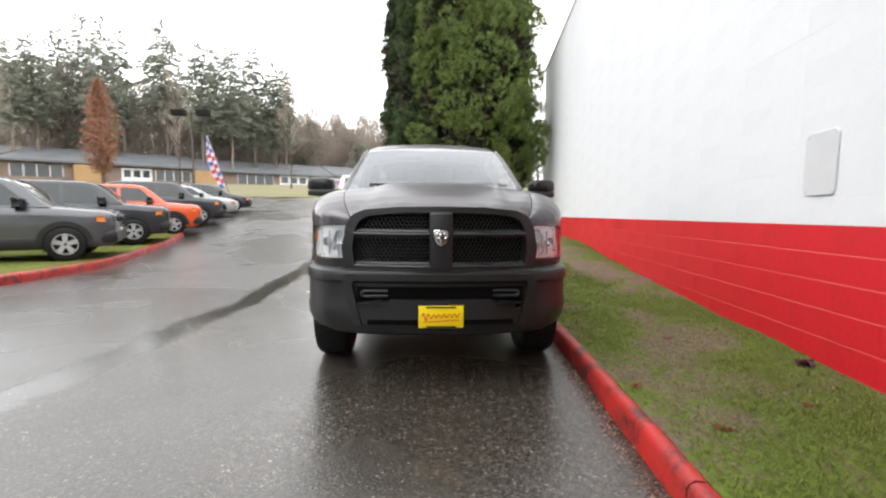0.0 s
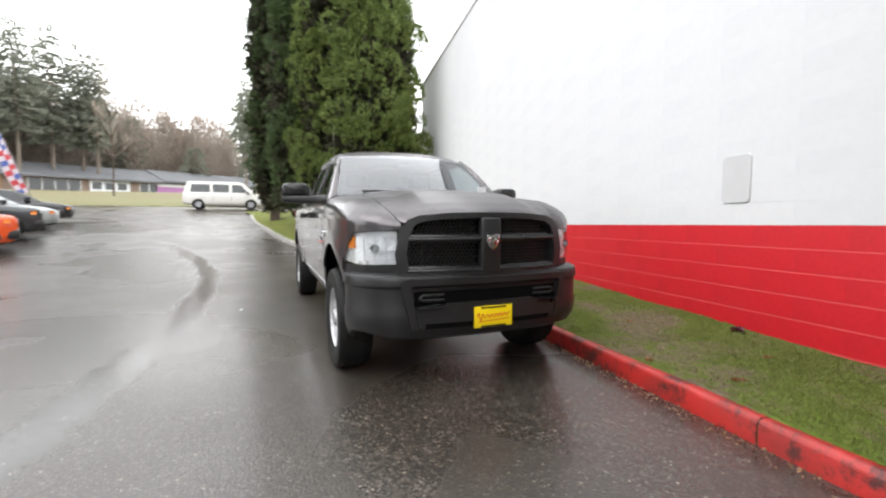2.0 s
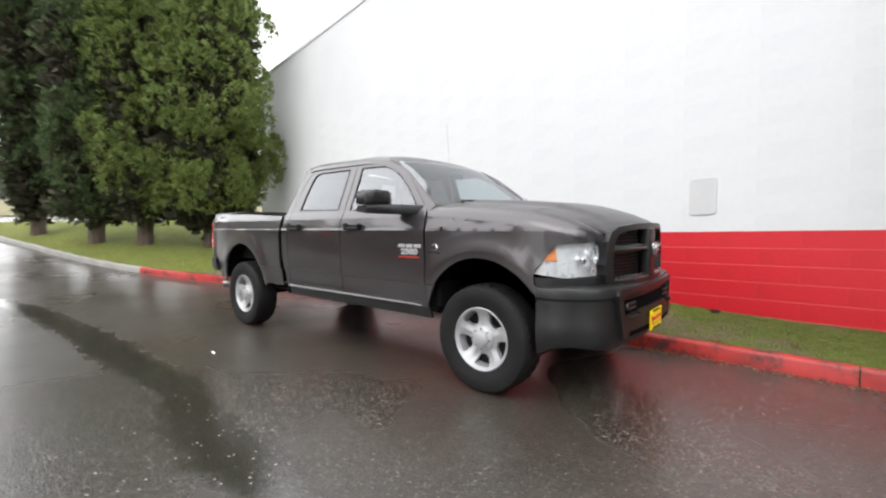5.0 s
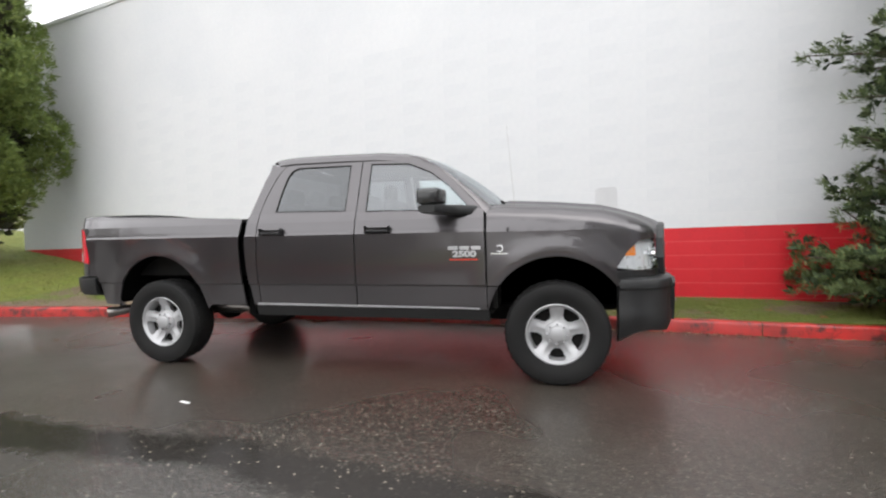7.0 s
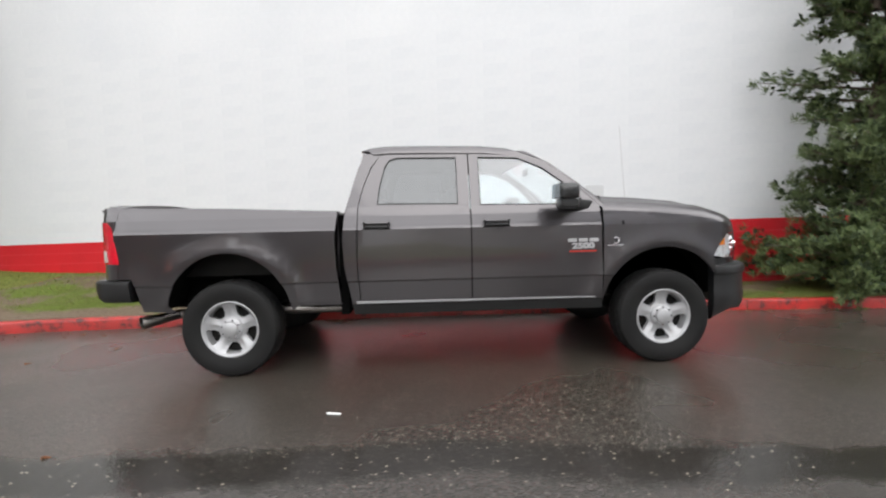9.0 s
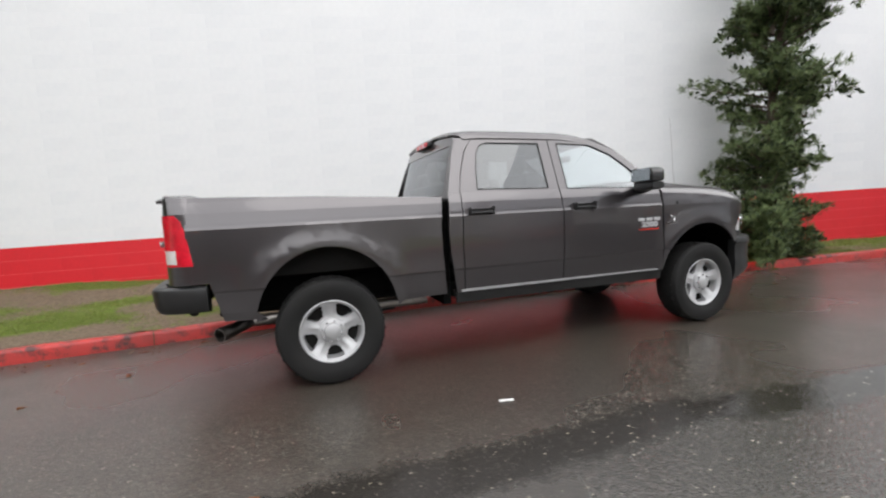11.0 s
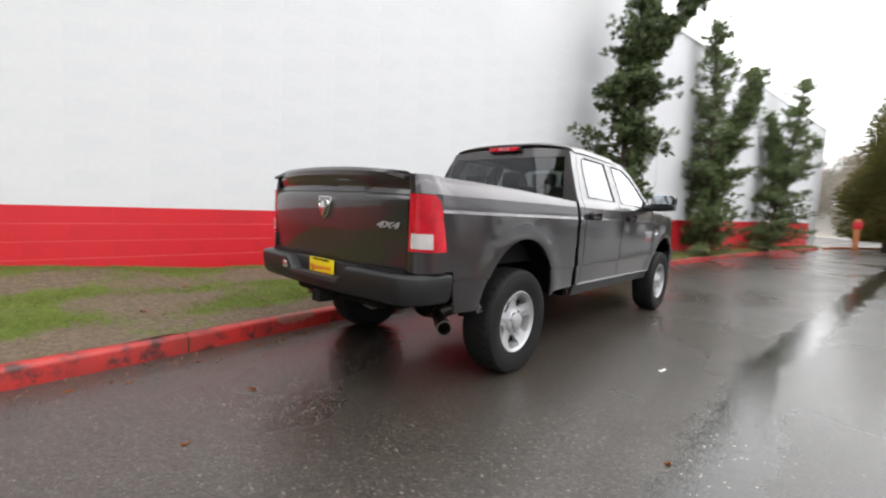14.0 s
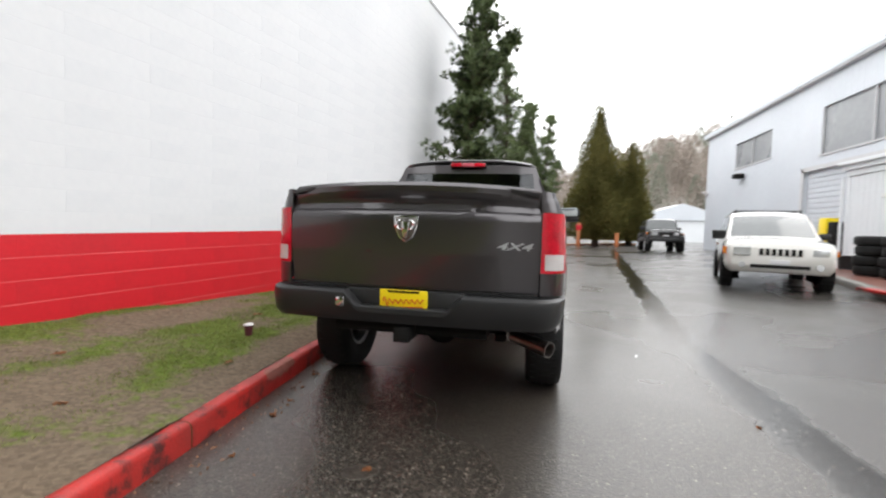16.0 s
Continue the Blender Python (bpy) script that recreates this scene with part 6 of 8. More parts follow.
def pine(x, y, height, radius, seed, label, spurs):
    """A wind-shaped pine against the wall: open tiers of needle clumps, with one or more rising leaders."""
    rng = np.random.default_rng(seed)
    rr = random.Random(seed)
    z0 = turf_top(x, y) - 0.05
    root = thing("pine_tree", label, "tree", Matrix.Translation((x, y, z0)), "pines by the wall")
    leaders = []
    for (dx, dy, h0, h1, bend) in spurs:
        path = []
        for k in range(9):
            t = k / 8
            path.append(Vector((dx * t ** 1.3 + 0.08 * math.sin(5 * t + seed), dy * t ** 1.3 + 0.08 * math.cos(4 * t), h0 + (h1 - h0) * t)))
        leaders.append(path)
        part("trunk", trunk_mesh(path, [0.085 * (1 - 0.8 * k / 8) * (0.6 + 0.4 * (h0 == 0)) + 0.012 for k in range(9)], 8), M["bark"], root)
    cs, outs = [], []
    limbs = bmesh.new()
    near_drive = x > 1.0
    for path, (dx, dy, h0, h1, share) in zip(leaders, spurs):
        n = int((48 if near_drive else 33) * (h1 - h0))
        for i in range(n):
            t = rr.uniform(0.02 if h0 else 0.05, 1)
            low = not h0 and i % 7 == 0
            if low:
                t = rr.uniform(0.03, 0.14)
            k = min(7, int(t * 8))
            p = path[k].lerp(path[k + 1], t * 8 - k)
            tier = 0.74 + 0.32 * math.sin(p.z * 5.2 + seed)
            reach = radius * share * tier * (0.22 + 0.78 * (1 - t) ** 0.7) * rr.uniform(0.6, 1.15)
            a = rr.uniform(0, 6.2832)
            if near_drive:
                reach *= 1 + 0.22 * math.sin(a)
            d = Vector((math.cos(a), math.sin(a), rr.uniform(-0.35, 0.1) if low else rr.uniform(0.05, 0.5)))
            q = p + d * reach
            if near_drive and q.z < 2.6 and x + q.x < 0.62:
                q.x = 0.62 - x + 0.2 * rr.random()
            edge = min(-2.78, -3.95 + 0.75 * (x + q.x))
            if near_drive and q.z < 3.6 and y + q.y > edge:
                q.y = edge - y - 0.45 * rr.random() ** 2
            tube(p, q, 0.022, 0.006, 5, limbs)
            m = max(2, int(reach / 0.13))
            for j in range(m):
                f = (j + 0.7) / m
                if f < 0.25 and reach > 0.5:
                    continue
                for _ in range(3 if near_drive else 2):
                    cs.append(tuple(p.lerp(q, f) + Vector((rr.gauss(0, 0.085), rr.gauss(0, 0.085), rr.gauss(0.02, 0.06)))))
                    outs.append((d.x * 0.7, d.y * 0.7, 0.45))
    tagged(part("branching", limbs, M["bark"], root), kind="stuff")
    near = seed == 31
    b, t = tufts(rng, cs, outs, 36 if near else 18, 0.088 if near else 0.118, 0.85, 0.35)
    part("crown", blades("crown", b, t, 0.0135 if near else 0.028, M["pine"], seed, 0.05), M["pine"], root)
    # dark blades deep in the near crown stand in for its inner shade
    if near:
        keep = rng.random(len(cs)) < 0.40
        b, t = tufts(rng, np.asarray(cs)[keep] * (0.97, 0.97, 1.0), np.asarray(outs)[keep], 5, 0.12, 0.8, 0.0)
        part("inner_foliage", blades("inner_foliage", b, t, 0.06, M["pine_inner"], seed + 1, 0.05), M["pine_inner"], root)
    return root


pine(1.18, -4.1, 7.4, 1.30, 31, "dark-green pine growing close to the white wall", [(-0.25, -0.3, 0, 7.6, 1.0), (-1.0, -1.3, 3.9, 6.6, 0.42)])
pine(0.55, -11.3, 7.4, 1.6, 32, "leaning pine with several rising leaders by the wall", [(0.3, 0.9, 0, 7.6, 1.0), (-0.6, -1.1, 1.2, 6.6, 0.55), (-0.9, -2.0, 2.0, 6.8, 0.5)])
pine(-0.60, -18.7, 7.6, 1.75, 33, "bushy pine with forked top by the wall", [(-0.6, -0.9, 0, 7.9, 1.0), (0.5, 0.8, 2.8, 6.2, 0.4), (-1.3, -2.6, 2.2, 5.4, 0.4)])


def cone_tree(name, x, y, z0, height, radius, n, material, seed, label, group="", droop=-0.25, low=0.05, blade=0.8, width=0.28, core=False, trunk_r=0.3, kind=""):
    """A conifer of whorled sprays; far ones take few, broad sprays."""
    rng = np.random.default_rng(seed)
    root = thing(name, label, "tree", Matrix.Translation((x, y, z0)), group, kind)
    part("trunk", trunk_mesh([Vector((0, 0, -0.3)), Vector((0, 0, height * 0.5)), Vector((0, 0, height))], [trunk_r, trunk_r * 0.6, 0.03], 7), M["bark"], root)
    h = low + (1 - low) * (1 - np.sqrt(1 - rng.random(n)))
    a = rng.uniform(0, 6.2832, n)
    lump = np.array([noise.noise((math.cos(q) * 1.5 + seed, math.sin(q) * 1.5, p * height * 0.35)) for p, q in zip(h, a)])
    r = radius * (1 - h) ** 0.72 * (1 + 0.75 * lump) * np.where(h < 0.2, 0.75 + 1.25 * h, 1) + 0.02 * radius
    f = rng.uniform(0.12, 0.95, n)
    base = np.stack([np.cos(a) * r * f, np.sin(a) * r * f, h * height], 1)
    l = blade * (0.5 + 0.6 * rng.random(n)) * (0.45 + 0.75 * (1 - h))
    tip = base + np.stack([np.cos(a + rng.normal(0, 0.5, n)) * l, np.sin(a + rng.normal(0, 0.5, n)) * l, droop * l + rng.normal(0, 0.18, n) * l], 1)
    part("crown", blades("crown", base, tip, width, material, seed, 0.06), material, root)
    if core:
        part("inner_foliage", trunk_mesh([Vector((0, 0, height * t)) for t in (0.02, 0.12, 0.4, 0.7, 0.97)], [radius * 0.55, radius * 0.62, radius * 0.44, radius * 0.2, 0.03], 14), material, root)
    return root


cone_tree("cedar_tree", -5.45, -32.6, 0.45, 11.9, 3.1, 36000, M["cedar"], 41, "broad conical bronzed-green cedar at the drive's end", "cedars", 0.25, 0.03, 0.42, 0.085, True)
cone_tree("cedar_tree", -8.35, -33.5, 0.45, 8.8, 2.3, 20000, M["cedar"], 42, "slimmer dark conical cedar beside a broader one", "cedars", 0.25, 0.03, 0.42, 0.085, True)

# tall firs beyond the road
FIRS = [(-58.0, 63.7, 24.8, 2.2), (-57.2, 66.8, 26.5, 3.0), (-58.8, 74.1, 30.2, 4.2), (-54.9, 73.7, 32.3, 3.4), (-49.5, 70.3, 30.7, 2.9), (-49.8, 74.9, 30.4, 2.2), (-44.7, 78.5, 34.0, 5.0), (-38.1, 77.6, 30.3, 4.2), (-39.0, 84.8, 31.7, 3.6), (-33.6, 78.9, 30.0, 3.6), (-31.2, 83.4, 31.2, 4.8), (-28.2, 86.0, 29.5, 3.8), (-26.1, 85.6, 28.0, 2.8), (-2.3, 92.3, 31.5, 4.2), (-4.2, 92.3, 28.3, 2.6)]


def fir(x, y, top, r, seed):
    """A tall forest fir: a bare lower stem, then whorls of drooping limbs with flat sprays along them."""
    rng = np.random.default_rng(seed)
    z0 = ground_z(x, y)
    height = top - z0
    root = thing("fir_tree", "tall dark fir rising over bare woods, mist put into its colour", "tree", Matrix.Translation((x, y, z0)), "tall firs")
    part("trunk", trunk_mesh([Vector((0, 0, -0.3)), Vector((0.1, 0, height * 0.5)), Vector((0, 0, height))], [0.30, 0.18, 0.03], 7), M["wood_bare"], root)
    low = rng.uniform(0.26, 0.42)
    bs, ts = [], []
    h = low
    while h < 0.985:
        s = (h - low) / (1 - low)
        reach = 1.22 * r * (1 - s) ** 0.66 * min(1, 0.40 + 2.2 * s)
        count = 9 if s < 0.75 else 6
        for k in range(count):
            if rng.random() < 0.16 + 0.22 * (s < 0.12):
                continue
            a = rng.uniform(0, 6.2832)
            l = reach * rng.uniform(0.45, 1.2) + 0.25
            m = max(3, int(l / 0.22))
            f = (np.arange(m) + 0.6) / m
            side = rng.normal(0, 0.20, m) * (0.3 + f)
            x_, y_ = math.cos(a) * l * f, math.sin(a) * l * f
            z_ = h * height + l * (0.16 * f - 0.42 * f * f) + rng.normal(0, 0.07, m)
            b = np.stack([x_ - math.sin(a) * side, y_ + math.cos(a) * side, z_], 1)
            d = np.stack([math.cos(a) + rng.normal(0, 0.6, m), math.sin(a) + rng.normal(0, 0.6, m), -0.38 + rng.normal(0, 0.25, m)], 1)
            bs.append(b)
            ts.append(b + d * rng.uniform(0.35, 0.72, (m, 1)) * (0.55 + 0.45 * (1 - s)))
        h += rng.uniform(0.012, 0.022)
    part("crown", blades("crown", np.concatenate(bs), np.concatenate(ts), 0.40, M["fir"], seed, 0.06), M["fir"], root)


for i, (x, y, top, r) in enumerate(FIRS):
    fir(x, y, top, r, 50 + i)


def bare_tree(name, x, y, z0, height, width, seed, label, material, twigs=900, group=""):
    rng = np.random.default_rng(seed)
    rr = random.Random(seed)
    root = thing(name, label, "tree", Matrix.Translation((x, y, z0)), group)
    bm = trunk_mesh([Vector((0, 0, -0.2)), Vector((0.1, 0, height * 0.3)), Vector((-0.05, 0.1, height * 0.6)), Vector((0.05, 0, height * 0.95))], [0.009 * height, 0.0065 * height, 0.004 * height, 0.012], 8)
    part("trunk", bm, M["bark"], root)
    limbs = bmesh.new()
    ends = []
    for i in range(26):
        t = rr.uniform(0.22, 0.9)
        a = rr.uniform(0, 6.28)
        p = Vector((0, 0, height * t))
        q = p + Vector((math.cos(a) * width * rr.uniform(0.5, 1) * (1.2 - t), math.sin(a) * width * rr.uniform(0.5, 1) * (1.2 - t), height * rr.uniform(0.10, 0.26)))
        tube(p, q, 0.008 * height * (1.1 - t), 0.006, 5, limbs)
        ends += [p.lerp(q, f) for f in (0.5, 0.75, 1.0)]
    tagged(part("branching", limbs, M["bark"], root), kind="stuff")
    e = np.array([ends[rr.randrange(len(ends))] for _ in range(twigs)])
    d = rng.normal(size=e.shape) * 0.8
    d[:, 2] = abs(d[:, 2]) + 0.3
    part("twig_crown", blades("twig_crown", e, e + d * width * 0.22, 0.02 + 0.004 * height * 0.3, material, seed), material, root)
    return root


bare_tree("bare_tree", 6.6, 21.5, 0.9, 7.5, 2.0, 61, "pale leafless tree behind the wall's end", M["twig_pale"], 1500)
bare_tree("bare_tree", -43.8, 44.12, 3.4, 11, 4.5, 62, "bare spreading tree by the road", M["wood_bare"], 1500)
bare_tree("bare_tree", -25.28, 44.65, 3.3, 11, 2.6, 63, "slim leafless tree in front of the low building", M["wood_bare"], 900)
bare_tree("bare_tree", -14.23, 46.37, 3.4, 11.5, 2.6, 64, "slim mossy leafless tree in front of the low building", M["wood_bare"], 900)
# a fastigiate tree that keeps its rusty leaves
root = thing("columnar_tree", "columnar tree holding rusty-brown winter leaves", "tree", Matrix.Translation((-32.11, 43.32, 2.2)))
part("trunk", trunk_mesh([Vector((0, 0, -0.2)), Vector((0, 0, 5)), Vector((0, 0, 11))], [0.18, 0.12, 0.03], 8), M["bark"], root)
rng = np.random.default_rng(71)
hh = rng.uniform(0.20, 1, 4200)
aa = rng.uniform(0, 6.2832, 4200)
rad_ = 1.95 * np.sin(np.pi * np.clip((hh - 0.16) / 0.84, 0, 1) ** 0.8) ** 0.75 * rng.uniform(0.25, 1, 4200) * (0.75 + 0.25 * np.sin(aa * 3 + hh * 9))
bb = np.stack([np.cos(aa) * rad_, np.sin(aa) * rad_, hh * 11.4], 1)
part("crown", blades("crown", bb, bb + rng.normal(size=bb.shape) * 0.2 + np.array([0, 0, 0.12]), 0.15, M["rust_leaf"], 72), M["rust_leaf"], root)


# woods in the distance, all round
def woods(name, seed, spots, material, label, conifer):
    rng = np.random.default_rng(seed)
    bs, ts = [], []
    for x, y, h, r in spots:
        z0 = ground_z(x, y)
        n = 420 if conifer else 640
        t = rng.random(n)
        a = rng.uniform(0, 6.2832, n)
        if conifer:
            q = r * (1 - t) ** 0.8
            l = 0.35 * r * (0.5 + rng.random(n))
            b = np.stack([x + np.cos(a) * q * 0.7, y + np.sin(a) * q * 0.7, z0 + h * (0.08 + 0.92 * t)], 1)
            e = b + np.stack([np.cos(a) * l, np.sin(a) * l, -0.3 * l], 1)
        else:
            q = r * np.sqrt(rng.random(n)) * (0.35 + 0.65 * np.sin(np.pi * np.clip(t, 0.05, 1)))
            b = np.stack([x + np.cos(a) * q, y + np.sin(a) * q, z0 + h * (0.02 + 0.86 * t)], 1)
            e = b + rng.normal(size=b.shape) * np.array([0.30, 0.30, 0.35]) * r * 0.4 + np.array([0, 0, 0.05 * h])
        bs.append(b)
        ts.append(e)
    k = sum(len(b) for b in bs)
    ob = new(name, blades(name, np.concatenate(bs), np.concatenate(ts), 0.15 if not conifer else 0.34, material, seed, 0.05))
    return tagged(ob, label, "woods", kind="stuff")


rr = random.Random(5)
con, dec = [], []
for i in range(210):
    a = radians(rr.uniform(20, 165))
    d = rr.uniform(95, 128)
    (con if rr.random() < 0.42 or 55 < math.degrees(a) < 112 else dec).append((math.cos(a) * d - 5, math.sin(a) * d * 0.98 + 6, rr.uniform(9, 17), rr.uniform(2.6, 4.2)))
# unseen trees on the left, added for reflections in the pickup's side
for i in range(90):
    a = radians(rr.uniform(150, 250))
    d = rr.uniform(60, 85)
    (con if rr.random() < 0.5 else dec).append((math.cos(a) * d - 4, math.sin(a) * d, rr.uniform(9, 16), rr.uniform(2.8, 4.2)))
for i in range(270):
    x = rr.uniform(-96, -8)
    dec.append((x, 46 + (x + 78) * 0.744 + rr.uniform(10, 22), rr.uniform(14, 22), rr.uniform(2.6, 3.8)))
for i in range(120):
    x = rr.uniform(-40, 30)
    (con if rr.random() < 0.6 else dec).append((x, 128 + 0.2 * x + rr.uniform(-8, 8), rr.uniform(12, 19), rr.uniform(2.6, 3.8)))
woods("conifer_woods", 81, con, M["fir"], "distant conifer woods, mist put into the colour", True)
woods("bare_woods", 82, dec, M["wood_bare"], "brown leafless woods in the distance, haze put into the colour", False)
# wooded hill beyond the workshop
bm = bmesh.new()
xs, ys = [-190 + 6 * i for i in range(46)], [-75 - 8 * j for j in range(16)]
def hill_z(x, y):
    return max(-1, 50 * (1 - math.exp(-max(0, -y - 78) / 55)) * (0.75 + 0.25 * math.sin(x * 0.021 + 1.3)) * min(1, max(0, (12 - x) / 70)) + 1.2 * noise.noise((x * 0.08, y * 0.08, 0)))
grid = [[bm.verts.new((x, y, hill_z(x, y))) for y in ys] for x in xs]
for p, q in zip(grid, grid[1:]):
    for j in range(len(ys) - 1):
        bm.faces.new((p[j], p[j + 1], q[j + 1], q[j]))
solid("wooded_hill", bm, M["hill"], "brown wooded hillside, mist put into the colour", "hill", kind="structure")
rr = random.Random(6)
spots_c, spots_d = [], []
for i in range(420):
    x, y = rr.uniform(-120, 12), rr.uniform(-165, -80)
    z = hill_z(x, y)
    (spots_c if rr.random() < 0.3 else spots_d).append((x, y, rr.uniform(7, 12) + z * 0.98, rr.uniform(2.5, 4)))
def hill_woods(name, seed, spots, material, label, conifer):
    rng = np.random.default_rng(seed)
    bs, ts = [], []
    for x, y, h, r in spots:
        z0 = hill_z(x, y)
        h = h - z0 * 0.98
        n = 620
        t = rng.random(n)
        a = rng.uniform(0, 6.2832, n)
        q = r * ((1 - t) ** 0.8 if conifer else np.sqrt(rng.random(n)) * np.sin(np.pi * np.clip(t, 0.1, 1)) ** 0.5)
        b = np.stack([x + np.cos(a) * q * 0.8, y + np.sin(a) * q * 0.8, z0 + h * t], 1)
        e = b + np.stack([np.cos(a) * 0.5, np.sin(a) * 0.5, (-0.3 if conifer else 1.1) * rng.random(n)], 1)
        bs.append(b)
        ts.append(e)
    ob = new(name, blades(name, np.concatenate(bs), np.concatenate(ts), 0.30 if conifer else 0.15, material, seed, 0.05))
    return tagged(ob, label, "woods", kind="stuff")
hill_woods("hill_conifers", 83, spots_c, M["fir"], "conifers scattered over the hillside, mist put into the colour", True)
hill_woods("hill_bare_trees", 84, spots_d, M["wood_russet"], "russet leafless trees over the hillside, mist put into the colour", False)

# ==== other vehicles ====
small_tyre = {}


def wheel_parts(parent, x, y, r, w, rim_mat):
    key = (round(r, 3), round(w, 3))
    if key not in small_tyre:
        k = r * 0.63
        small_tyre[key] = (mesh_of(lathe([(k, -w), (r * 0.9, -w), (r * 0.98, -w * 0.8), (r, -w * 0.5), (r, w * 0.5), (r * 0.98, w * 0.8), (r * 0.9, w), (k, w)], 32, closed=True), "tyre", M["tyre"], 40), k)
    me, k = small_tyre[key]
    s = 1 if x > 0 else -1
    hub = part("wheel", tube((0, 0, 0), (0.05, 0, 0), k * 0.35, seg=16), rim_mat, parent, m=pose(x, y, r, 0, 0, 0 if s > 0 else 180))
    o = new("tyre", me)
    o.parent = hub
    bm = lathe([(k, w * 0.92), (k * 0.93, w * 0.95), (k * 0.88, w * 0.6), (k * 0.86, -w * 0.5)], 32)
    for i in range(5):
        q = prism([(-0.035, k * 0.12), (0.035, k * 0.12), (0.05, k * 0.9), (-0.05, k * 0.9)], w * 0.62, w * 0.82, "x")
        q.transform(Matrix.Rotation(2 * math.pi * i / 5, 4, "X"))
        tmp = bpy.data.meshes.new("tmp")
        q.to_mesh(tmp)
        q.free()
        bm.from_mesh(tmp)
        bpy.data.meshes.remove(tmp)
    part("rim", bm, rim_mat, hub)
    part("brake", lathe([(0.01, 0.0), (k * 0.85, 0.0), (k * 0.85, -0.02)], 24), M["dark"], hub)


def loft(stations, bm=None):
    """Closed body from stations (y, list of (x, z) for the right half, from low to high)."""
    bm = bm or bmesh.new()
    rings = []
    for y, half in stations:
        ring = [bm.verts.new((x, y, z)) for x, z in half] + [bm.verts.new((-x, y, z)) for x, z in reversed(half)]
        rings.append(ring)
    for a, b in zip(rings, rings[1:]):
        n = len(a)
        for i in range(n):
            bm.faces.new((a[i], a[(i + 1) % n], b[(i + 1) % n], b[i]))
    bm.faces.new(rings[0][::-1])
    bm.faces.new(rings[-1])
    return bm


def smooth_rows(rows, n=4):
    """More stations between the given ones, on curves that never overshoot."""
    cols = len(rows[0])
    slope = []
    for k in range(1, len(rows)):
        slope.append([(rows[k][c] - rows[k - 1][c]) / (rows[k][0] - rows[k - 1][0]) for c in range(1, cols)])
    tan = [slope[0]]
    for p, q in zip(slope, slope[1:]):
        tan.append([2 * a * b / (a + b) if a * b > 0 else 0.0 for a, b in zip(p, q)])
    tan.append(slope[-1])
    out = []
    for k in range(len(rows) - 1):
        d = rows[k + 1][0] - rows[k][0]
        for i in range(n):
            t = i / n
            h = (2 * t ** 3 - 3 * t * t + 1, t ** 3 - 2 * t * t + t, 3 * t * t - 2 * t ** 3, t ** 3 - t * t)
            out.append((rows[k][0] + d * t, *[h[0] * rows[k][c + 1] + h[1] * d * tan[k][c] + h[2] * rows[k + 1][c + 1] + h[3] * d * tan[k + 1][c] for c in range(cols - 1)]))
    return out + [tuple(rows[-1])]


